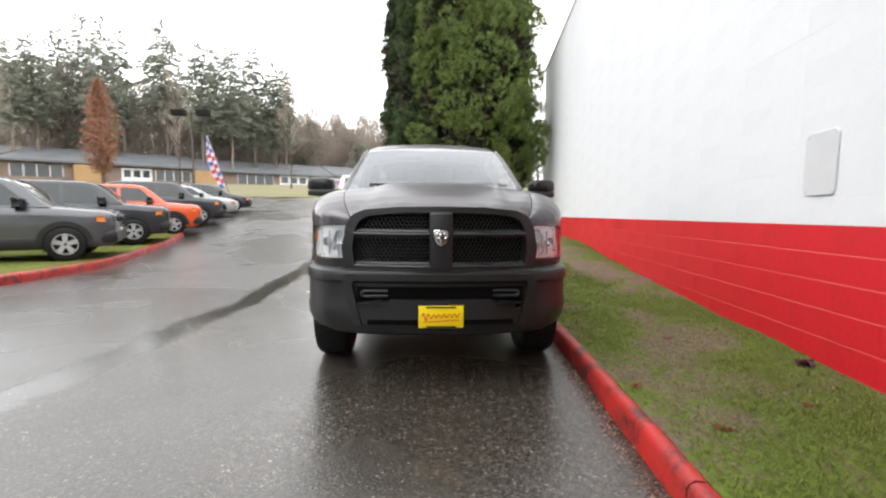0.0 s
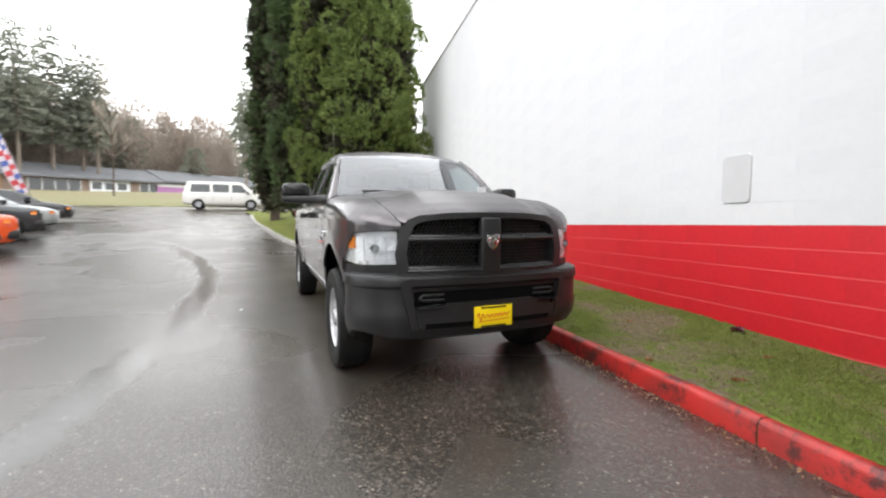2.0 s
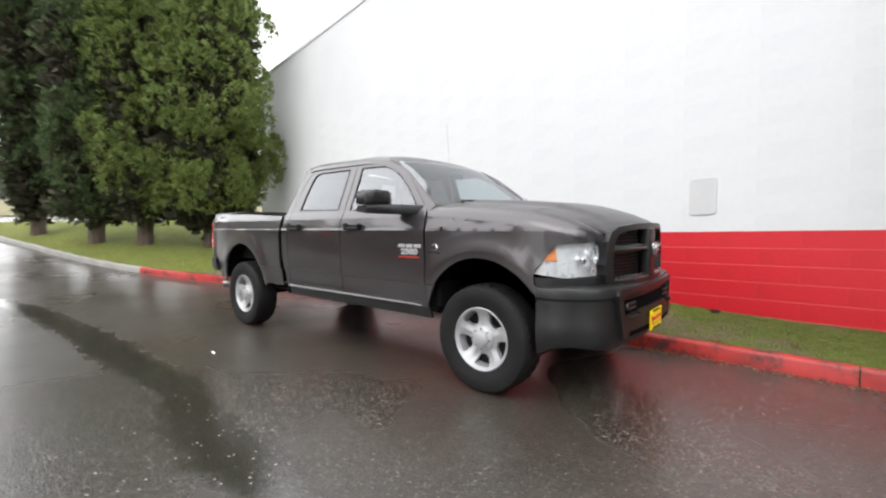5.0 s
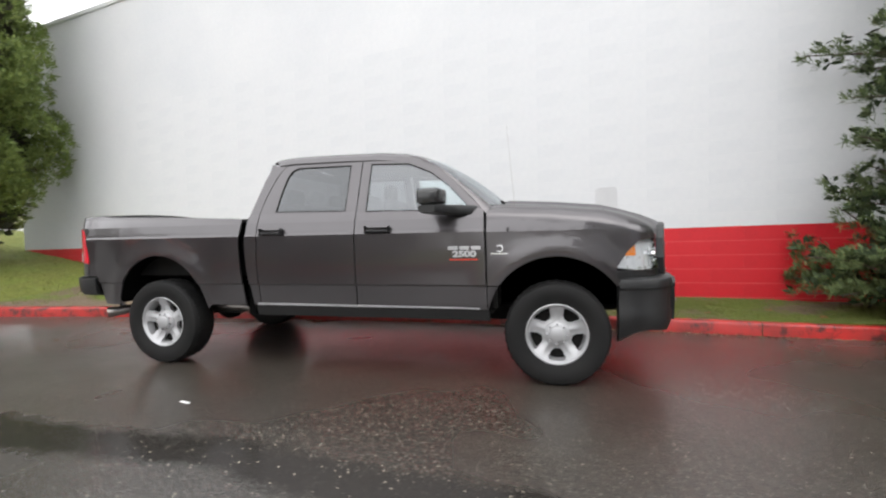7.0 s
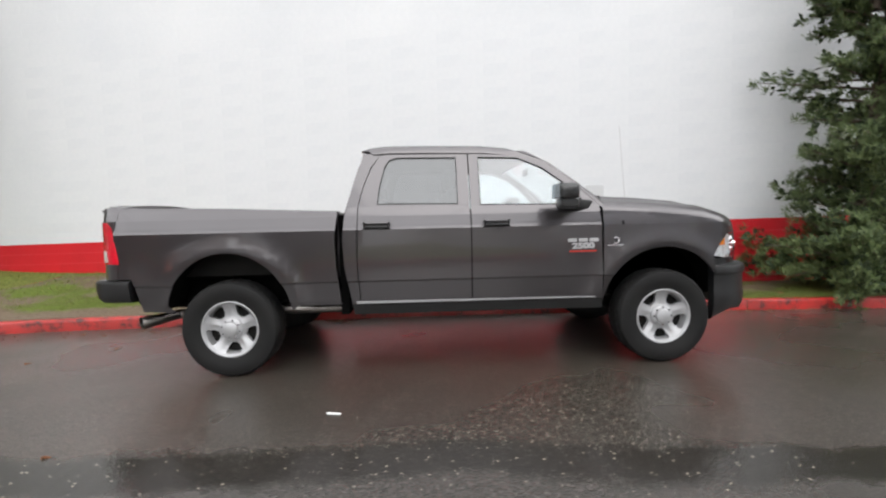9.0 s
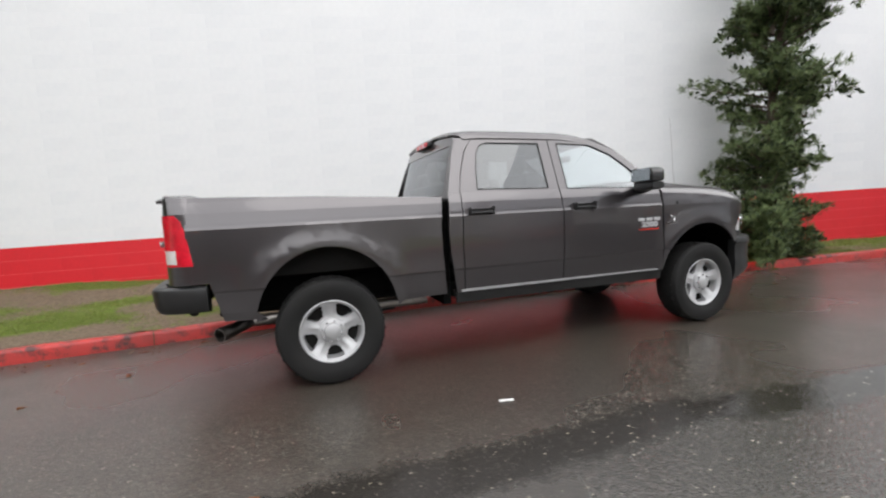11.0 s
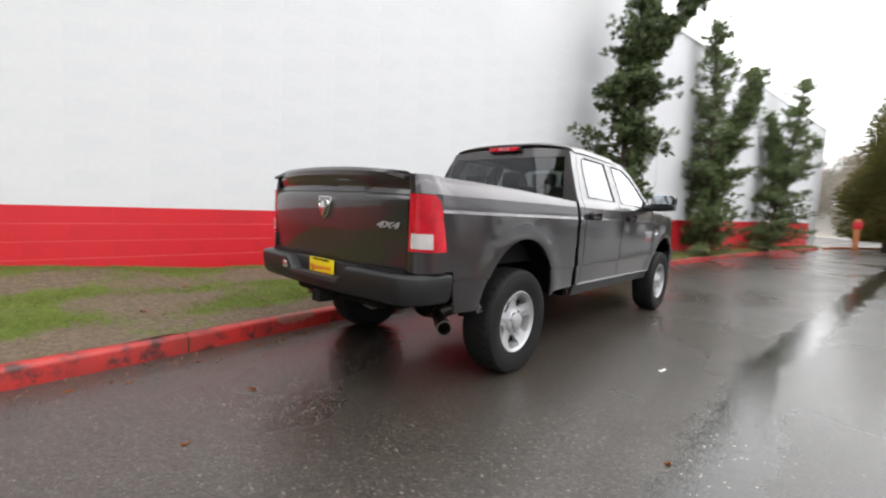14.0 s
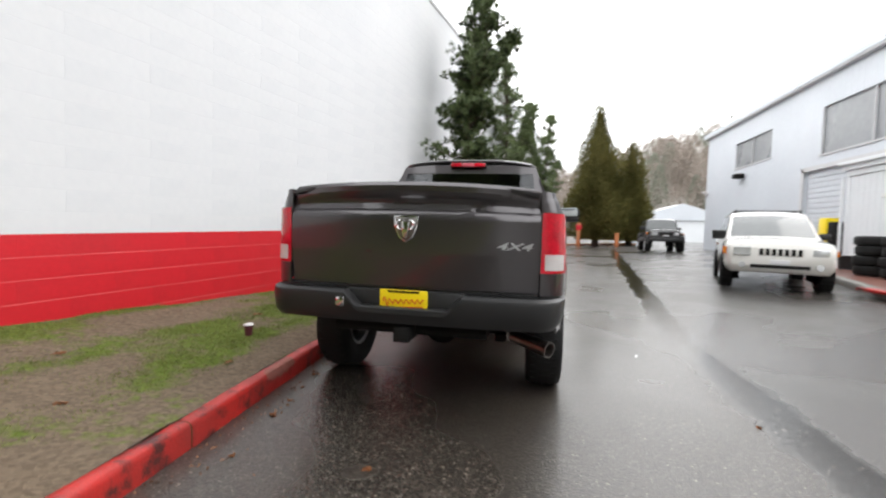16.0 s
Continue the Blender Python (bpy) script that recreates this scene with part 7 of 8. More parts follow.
def vehicle(name, label, category, paint, m, width, body, roof, belt, axles, r, windows, group="", cladding=None, wheel_mat=None, lamp_z=0.8, grille=None, tyre_w=0.11, roof_w=0.80, tails=True):
    """A car: front at y = 0, tail behind. body: (y, low, high, share of width). roof: (y, height)."""
    root = thing(name, label, category, m, group)
    hw = width / 2
    st = []
    for y, lo, hi, f in smooth_rows(body):
        w = hw * f
        st.append((y, [(w * 0.90, lo), (w * 0.985, lo + 0.10), (w, lo + 0.30 * (hi - lo)), (w, hi - 0.22 * (hi - lo)), (w * 0.985, hi - 0.085), (w * 0.955, hi - 0.04), (w * 0.90, hi - 0.012), (w * 0.80, hi), (w * 0.45, hi + 0.02), (w * 0.15, hi + 0.026)]))
    part("body", loft(st), paint, root, smooth=50)
    rs = []
    for y, z in smooth_rows(roof):
        t = max(0, (z - belt)) / (max(p[1] for p in roof) - belt)
        wt = hw * (0.93 - (0.93 - roof_w) * t)
        rs.append((y, [(hw * 0.93, belt - 0.03), (wt * 1.0, max(belt - 0.02, z - 0.07)), (wt * 0.98, max(belt - 0.015, z - 0.035)), (wt * 0.93, max(belt - 0.01, z - 0.012)), (wt * 0.8, max(belt, z)), (wt * 0.4, max(belt, z) + 0.018), (wt * 0.15, max(belt, z) + 0.023)]))
    part("cabin", loft(rs), paint, root, smooth=50)
    top = max(p[1] for p in roof)

    def cab_x(z):
        t = (z - belt) / (top - belt)
        return hw * (0.93 - (0.93 - roof_w) * t) + 0.006
    for s in (-1, 1):
        for poly in windows:
            bm = bmesh.new()
            vs = [bm.verts.new((s * cab_x(z), y, z)) for y, z in poly]
            f = bm.faces.new(vs)
            ex = bmesh.ops.extrude_face_region(bm, geom=[f])
            for v in [g for g in ex["geom"] if isinstance(g, bmesh.types.BMVert)]:
                v.co.x -= s * 0.02
            part("side_window", bm, M["darkglass"], root, smooth=0)
    # screens lie on the first and last slopes of the cabin
    curve = smooth_rows(roof, 4)
    for nm, rows in (("windscreen", curve[0:5]), ("rear_screen", curve[-1:-6:-1])):
        d = Vector((0, rows[-1][0] - rows[0][0], rows[-1][1] - rows[0][1])).normalized()
        nrm = Vector((0, -d.z, d.y)) if d.y > 0 else Vector((0, d.z, -d.y))
        bm = bmesh.new()
        grid = []
        for y, z in rows:
            wt = hw * (0.93 - (0.93 - roof_w) * max(0, z - belt) / (top - belt))
            grid.append([bm.verts.new(Vector((wt * f, y, z + dz)) + nrm * 0.014) for f, dz in ((-0.90, -0.008), (-0.80, 0), (-0.4, 0.018), (-0.15, 0.023), (0.15, 0.023), (0.4, 0.018), (0.80, 0), (0.90, -0.008))])
        for p, q in zip(grid, grid[1:]):
            for k in range(7):
                bm.faces.new((p[k], p[k + 1], q[k + 1], q[k]))
        ex = bmesh.ops.extrude_face_region(bm, geom=bm.faces[:])
        for v in [g for g in ex["geom"] if isinstance(g, bmesh.types.BMVert)]:
            v.co -= nrm * 0.03
        part(nm, bm, M["darkglass"] if nm != "windscreen" else M["screen"], root, smooth=50)
    for y in axles:
        for s in (-1, 1):
            wheel_parts(root, s * (hw + 0.045 - tyre_w), y, r, tyre_w, wheel_mat or M["rim"])
            c = arc(y, r, r * (1.36 if cladding else 1.16), 0, 180, 16)
            ci = arc(y, r, r * 1.06, 0, 180, 16)
            bm = bmesh.new()
            for k in range(16):
                q = [(s * (hw + 0.012), *p) for p in (c[k], c[k + 1], ci[k + 1], ci[k])]
                f = bm.faces.new([bm.verts.new(v) for v in q])
            bmesh.ops.remove_doubles(bm, verts=bm.verts[:], dist=1e-5)
            ex = bmesh.ops.extrude_face_region(bm, geom=bm.faces[:])
            for v in [g for g in ex["geom"] if isinstance(g, bmesh.types.BMVert)]:
                v.co.x -= s * 0.06
            part("wheel_arch", bm, cladding or M["dark"], root)
            # the body is uncut: a near-black plate draws the shaded well
            bm = prism(ci + [(y - r * 1.06, r * 0.6), (y + r * 1.06, r * 0.6)][::-1], s * (hw - 0.30), s * (hw + 0.004), "x")
            part("wheel_well", bm, M["dark"], root, smooth=0)
    y0, lo, hi, f = body[0]
    y1 = body[1][0]
    for s in (-1, 1):
        part("headlamp", box(s * hw * f * 0.62, -0.012 + y0, lamp_z - 0.07, s * hw * f * 0.93, y1 + 0.03, lamp_z + 0.07, 0.02), M["lampglass"], root)
        if tails:
            yl = body[-1][0]
            part("tail_lamp", box(s * hw * body[-1][3] * 0.74, yl - 0.06, belt - 0.28, s * hw * body[-1][3] * 0.95, yl + 0.012, belt - 0.04, 0.015), M["redlens"], root)
        mx = hw * 0.95
        part("mirror", box(s * mx, roof[0][0] + 0.38, belt - 0.02, s * (mx + 0.20), roof[0][0] + 0.50, belt + 0.12, 0.03), cladding or M["black"], root)
        part("side_marker", box(s * hw * 0.97, y1 + 0.06, lamp_z - 0.06, s * (hw + 0.004), y1 + 0.20, lamp_z + 0.05, 0.015), M["amber"], root)
        for poly in windows[:2]:
            ya = poly[-1][0] + (0.045 if poly is windows[0] else 0.02)
            part("door_seam", box(s * (hw - 0.01), ya, body[3][1] + 0.18, s * (hw + 0.002), ya + 0.012, belt - 0.09), M["dark"], root)
            part("door_handle", box(s * (hw - 0.01), ya - 0.24, belt - 0.20, s * (hw + 0.022), ya - 0.06, belt - 0.165, 0.008), cladding or paint, root)
    if cladding:
        part("lower_cladding", box(-hw - 0.008, axles[0] + r, body[2][1], hw + 0.008, axles[1] - r, body[2][1] + 0.24, 0.03), cladding, root)
        part("front_cladding", box(-hw * 0.975, y0 - 0.04, lo - 0.08, hw * 0.975, y1 + 0.22, lo + 0.20, 0.07), cladding, root)
    if grille:
        part("grille", box(-grille[0], y0 - 0.010, grille[1], grille[0], y0 + 0.05, grille[2], 0.012), paint if grille[3] == "light" else M["black"], root)
        n = 7
        for i in range(n):
            x = -grille[0] + grille[0] * 2 * (i + 0.5) / n
            part("grille_slot", box(x - grille[0] * 0.08, y0 - 0.018, grille[1] + 0.015, x + grille[0] * 0.08, y0 - 0.004, grille[2] - 0.015, 0.004), M["dark"] if grille[3] else paint, root)
    part("plate_holder", box(-0.16, y0 - 0.025, lo + 0.12, 0.16, y0 - 0.005, lo + 0.22, 0.006), M["plate_grey"], root)
    return root


SUV_BODY = [(0.0, 0.42, 0.92, 0.86), (0.10, 0.30, 1.00, 0.95), (0.45, 0.26, 1.04, 1.0), (1.15, 0.24, 1.10, 1.0), (3.6, 0.24, 1.14, 1.0), (4.1, 0.30, 1.14, 0.97), (4.22, 0.42, 1.10, 0.92)]
SUV_ROOF = [(1.05, 1.10), (1.62, 1.60), (1.9, 1.67), (3.2, 1.68), (3.85, 1.62), (4.15, 1.14)]
SUV_WIN = [[(1.35, 1.14), (1.76, 1.55), (2.28, 1.59), (2.28, 1.14)], [(2.38, 1.14), (2.38, 1.59), (3.05, 1.58), (3.10, 1.14)], [(3.2, 1.16), (3.16, 1.56), (3.55, 1.53), (3.75, 1.2)]]
SEDAN_BODY = [(0.0, 0.38, 0.66, 0.84), (0.12, 0.24, 0.76, 0.94), (0.5, 0.20, 0.86, 1.0), (1.35, 0.19, 0.95, 1.0), (3.7, 0.19, 1.0, 1.0), (4.4, 0.24, 1.02, 0.96), (4.6, 0.40, 0.98, 0.88)]
SEDAN_ROOF = [(1.15, 0.94), (1.95, 1.38), (2.4, 1.44), (3.0, 1.43), (3.5, 1.34), (4.25, 1.01)]
SEDAN_WIN = [[(1.55, 0.99), (2.0, 1.32), (2.5, 1.38), (2.5, 0.99)], [(2.6, 0.99), (2.6, 1.38), (3.2, 1.34), (3.75, 1.03)]]


def park(x, y, yaw, dz=0.0):
    return pose(x, y, ground_z(x, y) + dz, 0, 0, yaw)


# noses at the kerb, facing the drive
row = [("grey", "compact grey sport utility car slanting to the red kerb", 0), ("dark", "compact dark grey sport utility car parked beside others", 0), ("orange", "compact bright-orange sport utility car in the row", 0), ("dark", "compact dark green-grey sport utility car in the row", 0), ("silver", "low silver-grey saloon car near the end of the row", 1), ("black", "low glossy black saloon car at the end of the row", 1)]
ROW_SPOTS = [(-6.96, 6.59), (-7.57, 9.75), (-8.18, 12.9), (-8.79, 16.1), (-9.4, 19.3), (-9.9, 22.5)]
for i, (c, lab, low) in enumerate(row):
    x, y = ROW_SPOTS[i]
    if low:
        vehicle("parked_car", lab, "car", M["car_" + c], park(x, y, 117, 0.02), 1.80, SEDAN_BODY, SEDAN_ROOF, 0.97, (0.9, 3.6), 0.32, SEDAN_WIN, "parked cars", None, None, 0.66, (0.4, 0.50, 0.64, True))
    else:
        vehicle("parked_car", lab, "car", M["car_" + c], park(x, y, 117, 0.13 if i < 2 else 0.02), 1.80, SUV_BODY, SUV_ROOF, 1.12, (0.83, 3.40), 0.345, SUV_WIN, "parked cars", M["black"], None, 0.86, (0.46, 0.76, 0.90, True))
VAN_BODY = [(0.0, 0.45, 0.95, 0.88), (0.12, 0.35, 1.10, 0.96), (0.9, 0.32, 1.18, 1.0), (5.2, 0.32, 1.25, 1.0), (5.6, 0.42, 1.25, 0.97)]
vehicle("white_van", "white passenger van on the road beyond the drive", "van", M["car_white"], park(-1.3, 34.9, 92, 0.0), 2.0, VAN_BODY, [(0.75, 1.18), (1.5, 1.98), (1.9, 2.08), (5.2, 2.08), (5.58, 1.24)], 1.22, (1.0, 4.6), 0.36, [[(1.2, 1.28), (1.62, 1.85), (2.3, 1.88), (2.3, 1.28)], [(2.5, 1.28), (2.5, 1.88), (3.6, 1.88), (3.6, 1.28)], [(3.8, 1.28), (3.8, 1.88), (5.0, 1.86), (5.1, 1.28)]], "", None, None, 0.85, None, roof_w=0.86)
# the white estate and the black off-roader by the workshop
WJ_BODY = [(0.0, 0.45, 0.86, 0.88), (0.10, 0.40, 1.0, 0.95), (0.5, 0.40, 1.04, 1.0), (1.25, 0.38, 1.10, 1.0), (4.0, 0.38, 1.12, 1.0), (4.5, 0.42, 1.12, 0.96), (4.6, 0.5, 1.08, 0.92)]
wj = vehicle("white_estate_car", "pearl-white four-by-four estate car with roof rails, facing up the drive", "car", M["car_white"], park(-5.42, -2.35, 163, 0.0), 1.84, WJ_BODY, [(1.15, 1.08), (1.85, 1.58), (2.15, 1.69), (3.9, 1.70), (4.5, 1.12)], 1.10, (0.85, 3.54), 0.37, [[(1.52, 1.14), (1.95, 1.55), (2.5, 1.61), (2.5, 1.14)], [(2.6, 1.14), (2.6, 1.61), (3.3, 1.60), (3.35, 1.14)], [(3.45, 1.14), (3.4, 1.6), (3.95, 1.57), (4.25, 1.16)]], "", None, None, 0.83, (0.36, 0.74, 0.90, "light"), 0.12)
for s in (-1, 1):
    bm = tube((s * 0.62, 2.1, 1.745), (s * 0.62, 3.8, 1.745), 0.018, seg=8)
    for y in (2.1, 2.95, 3.8):
        tube((s * 0.62, y, 1.745), (s * 0.62, y, 1.68), 0.018, seg=8, bm=bm)
    part("roof_rail", bm, M["black"], wj)
    part("fog_lamp", lathe([(0.0, -0.02), (0.06, -0.02), (0.07, 0.03)], 20, "x"), M["lampglass"], wj, m=pose(s * 0.62, -0.0, 0.55, 0, 0, 90))
for y in (2.5, 3.4):
    part("cross_rail", tube((-0.62, y, 1.75), (0.62, y, 1.75), 0.015, seg=8), M["black"], wj)
part("bumper_slot", box(-0.48, -0.015, 0.50, 0.48, 0.05, 0.57, 0.01), M["dark"], wj)
JK_BODY = [(0.0, 0.75, 1.20, 0.78), (0.08, 0.62, 1.26, 0.82), (1.0, 0.6, 1.30, 0.86), (1.3, 0.6, 1.32, 0.9), (3.7, 0.6, 1.32, 0.9), (3.8, 0.65, 1.32, 0.88)]
jk = vehicle("black_off_roader", "black lifted off-road car at the far end of the drive", "car", M["car_black"], park(-7.65, -19.2, 176, 0.0), 1.9, JK_BODY, [(1.25, 1.30), (1.5, 1.84), (1.7, 1.90), (3.5, 1.90), (3.75, 1.32)], 1.31, (0.55, 3.2), 0.47, [[(1.5, 1.36), (1.65, 1.8), (2.3, 1.82), (2.3, 1.36)], [(2.4, 1.36), (2.4, 1.82), (3.4, 1.80), (3.5, 1.36)]], "", M["black"], None, 1.05, (0.36, 0.92, 1.15, True), 0.15)
part("steel_bumper", box(-0.85, -0.22, 0.62, 0.85, -0.02, 0.80, 0.04), M["black"], jk)
vehicle("far_white_car", "small pale car parked behind the workshop corner", "car", M["car_white"], park(-17.5, -40, 150, 0.0), 1.8, SEDAN_BODY, SEDAN_ROOF, 0.97, (0.9, 3.6), 0.32, SEDAN_WIN, "", None, None, 0.66)

# ==== the workshop ====
ws_root = thing("workshop_building", "pale grey metal-clad workshop with high windows and roller door", "building")
FX, Y0, Y1, EAVE = -11.2, -24.2, -3.2, 7.45


def clad_wall(name, x, y0, y1, z0, z1, holes, material, parent, pitch=0.30, face=1):
    """A ribbed metal wall facing +x, with openings left out."""
    bm = bmesh.new()
    ribs = []
    ys = sorted({y0, y1, *[h[0] for h in holes], *[h[1] for h in holes]})
    for a, b in zip(ys, ys[1:]):
        spans = [(z0, z1)]
        for h in holes:
            if h[0] < (a + b) / 2 < h[1]:
                nxt = []
                for lo, hi in spans:
                    if h[2] > lo:
                        nxt.append((lo, min(hi, h[2])))
                    if h[3] < hi:
                        nxt.append((max(lo, h[3]), hi))
                spans = nxt
        for lo, hi in spans:
            box(x - 0.2, a, lo, x, b, hi, 0, 1, bm)
            y = math.ceil(a / pitch) * pitch
            while y < b - 0.04:
                ribs.append((y, lo, hi))
                y += pitch
    ob = part(name, bm, material, parent, smooth=0)
    for y, lo, hi in ribs:
        part("rib", box(x - 0.004, y, lo + 0.002, x + 0.0025, y + 0.03, hi - 0.002), material, ob, smooth=0)
    return ob


zw = 0.25
holes = [(-20.0, -16.1, 5.0, 6.35), (-12.3, -4.2, 4.5, 6.3), (-13.3, -8.6, zw, 3.95)]
clad_wall("front_wall", FX, Y0, Y1, -0.3, EAVE, holes, M["siding"], ws_root)
part("side_wall", box(FX - 22, Y0, -0.3, FX - 0.2, Y0 + 0.2, EAVE), M["siding"], ws_root)
roof = bmesh.new()
prism([(FX - 22, EAVE + 0.02), (FX + 0.25, EAVE + 0.02), (FX + 0.25, EAVE + 0.22), (FX - 11, EAVE + 1.5), (FX - 22, EAVE + 0.22)], Y0 - 0.2, Y1, "y", roof)
part("roof", roof, M["siding"], ws_root)
part("gutter", box(FX + 0.02, Y0 - 0.2, EAVE - 0.06, FX + 0.22, Y1, EAVE + 0.10, 0.02), M["plate_grey"], ws_root)
for a, b, lo, hi in holes[:2]:
    w = part("window", box(FX - 0.16, a, lo, FX - 0.10, b, hi), M["palewin"], ws_root, "hazy high window")
    n = max(2, int((b - a) / 2.4))
    for i in range(n + 1):
        y = a + (b - a) * i / n
        part("glazing_bar", box(FX - 0.09, y - 0.02, lo, FX - 0.02, y + 0.02, hi), M["plate_grey"], w)
    part("window_sill", box(FX - 0.1, a - 0.05, lo - 0.06, FX + 0.04, b + 0.05, lo), M["plate_grey"], w)
door = part("roller_door", box(FX - 0.19, -13.3, zw, FX - 0.15, -8.6, 3.95), M["siding"], ws_root, "ribbed grey roller door")
for i in range(18):
    part("door_slat", box(FX - 0.15, -13.28, zw + 0.2 * i + 0.01, FX - 0.12, -8.62, zw + 0.2 * i + 0.18, 0.012, 1), M["siding"], door)
part("door_frame", box(FX - 0.02, -13.48, zw, FX + 0.03, -13.3, 4.1), M["plate_grey"], ws_root)
part("door_frame", box(FX - 0.02, -13.48, 3.95, FX + 0.03, -8.4, 4.12), M["plate_grey"], ws_root)
fl = part("flood_lamp", box(FX + 0.02, -19.2, 4.35, FX + 0.45, -18.7, 4.6, 0.04), M["dark"], ws_root, "dark wall lamp")
part("lamp_bracket", tube((FX, -18.95, 4.5), (FX + 0.1, -18.95, 4.48), 0.04), M["dark"], fl)
part("corner_lamp", box(FX + 0.02, Y0 + 0.1, 3.9, FX + 0.3, Y0 + 0.4, 4.1, 0.03), M["whitelens"], ws_root)
# annex in front
an = thing("annex", "white board-clad annex with a stepped cornice against the workshop", "building")
AX, AY0, AY1, AH = -9.35, -7.35, -2.4, 3.35
for y in [AY0 + 0.22 * i for i in range(int((AY1 - AY0) / 0.22))]:
    part("board", box(AX - 0.02, y + 0.004, 0.2, AX + 0.012, y + 0.216, AH - 0.25, 0.004, 1), M["white_siding"], an)
part("core", box(FX + 0.02, AY0, 0.0, AX - 0.02, AY1, AH - 0.02), M["white_siding"], an)
for k, (d, z0, z1) in enumerate(((0.05, AH - 0.28, AH - 0.12), (0.12, AH - 0.12, AH + 0.02), (0.2, AH + 0.02, AH + 0.12))):
    part("cornice", box(FX + 0.02, AY0 - d, z0, AX + d, AY1, z1, 0.01), M["white_siding"], an)
part("corner_trim", box(AX - 0.12, AY0 - 0.03, 0.2, AX + 0.03, AY0 + 0.12, AH - 0.28, 0.006), M["white_siding"], an)
part("wall_lamp", box(AX + 0.012, -5.9, 2.35, AX + 0.12, -5.65, 2.47, 0.03), M["trim_white"], an, "small white wall lamp")
part("downpipe", tube((AX + 0.08, AY0 - 0.1, 0.3), (AX + 0.08, AY0 - 0.1, AH - 0.3), 0.04), M["white_siding"], an)
# apron with paving and its kerb
AP = [(-9.3, -1.3), (-7.6, -1.25), (-6.95, -1.35), (-6.75, -1.75), (-7.5, -4.4), (-8.2, -7.0), (-9.4, -12.0)]
strip_along(AP, 0.18, 0.15, 7, "kerb_workshop", M["concrete"], "grey concrete kerb before the workshop apron", "kerb", 1, 3.1)
part("red_end", box(-6.86, -2.2, 0.33, -6.62, -1.2, 0.385, 0.01), M["kerb_red"], thing("kerb_marking", "red-painted stretch of the workshop kerb", "kerb paint"))
bm = bmesh.new()
rows = []
for i in range(34):
    y = -12 + 10.3 * i / 33
    x0 = smooth_table(sorted((b, a) for a, b in AP[3:]), y) - 0.16
    rows.append([bm.verts.new((x0 + (FX + 0.01 - x0) * j / 6, y, ground_z(x0, y) + 0.145 + 0.02 * j / 6)) for j in range(7)])
for p, q in zip(rows, rows[1:]):
    for j in range(6):
        bm.faces.new((p[j], p[j + 1], q[j + 1], q[j]))
solid("apron", bm, M["paver"], "wet red-brown brick apron before the workshop", "paving", kind="structure")


def tyre_stack(x, y, n, label):
    root = thing("tyre_stack", label, "tyres", Matrix.Translation((x, y, ground_z(x, y) + 0.13)))
    for i in range(n):
        bm = lathe([(0.20, 0.0), (0.31, 0.0), (0.355, 0.03), (0.365, 0.08), (0.365, 0.15), (0.355, 0.20), (0.31, 0.23), (0.20, 0.23)], 32, "z", closed=True)
        part("tyre", bm, M["tyre"], root, m=Matrix.Translation((0.02 * math.sin(i * 2), 0.02 * math.cos(i * 3), 0.232 * i)))
    return root


tyre_stack(-8.55, -4.9, 4, "stack of black tyres before the annex")
tyre_stack(-8.6, -4.1, 4, "stack of black tyres beside another stack")
bk = thing("black_bin", "small black plastic tub by the annex corner", "tub", Matrix.Translation((-9.0, -6.6, ground_z(-9, -6.6) + 0.13)))
part("tub", lathe([(0.0, 0.0), (0.17, 0.0), (0.20, 0.36), (0.22, 0.37), (0.22, 0.34)], 24, "z"), M["black"], bk)
for (x, y, mm, h, lab) in ((-10.6, -10.4, "yellow", 1.5, "yellow display board in the workshop doorway"), (-10.5, -9.7, "dark", 1.35, "black equipment cabinet in the workshop doorway"), (-10.3, -10.6, "red", 0.62, "red tool box in the workshop doorway")):
    solid("doorway_item", box(x - 0.2, y - 0.22, 0, x + 0.2, y + 0.22, h, 0.03), M[mm], lab, "equipment", Matrix.Translation((0, 0, ground_z(x, y) + 0.10)))
# posts at the drive's end
for (x, y, h, sign) in ((-3.9, -30.4, 1.9, True), (-6.7, -29.4, 1.0, False)):
    p = thing("marker_post", "faded orange timber post with a small notice" if sign else "short faded orange post at the drive's end", "post", Matrix.Translation((x, y, ground_z(x, y))))
    part("post", box(-0.14, -0.14, 0, 0.14, 0.14, h, 0.02), M["post_orange"], p)
    part("cap", box(-0.17, -0.17, h, 0.17, 0.17, h + 0.06, 0.02), M["post_orange"], p)
    if sign:
        part("notice", box(-0.22, 0.145, h - 0.55, 0.22, 0.165, h - 0.1, 0.004), M["red"], p, "small red notice")
shed = thing("far_shed", "low white shed roof beyond the cedars", "building", Matrix.Translation((-19, -60, 0)))
part("wall", box(-6, -4, 0, 6, 4, 3.2), M["white_siding"], shed)
part("roof", prism([(-6.3, 3.2), (6.3, 3.2), (6.3, 3.4), (0, 5.4), (-6.3, 3.4)], -4.3, 4.3, "y"), M["siding"], shed)
brick_house = thing("far_brick_building", "reddish low brick building far behind", "building", Matrix.Translation((-33, -70, 0)))
part("wall", box(-10, -4, 0, 10, 4, 4.5), M["brick"], brick_house)
part("roof", box(-10.4, -4.4, 4.5, 10.4, 4.4, 4.8), M["roofgrey"], brick_house)
part("end_wall", box(-1.2, -31.9, -0.3, 0.9, -31.4, 7.0), M["white_siding"], thing("end_bay", "white end bay of the showroom without the red band", "building"))

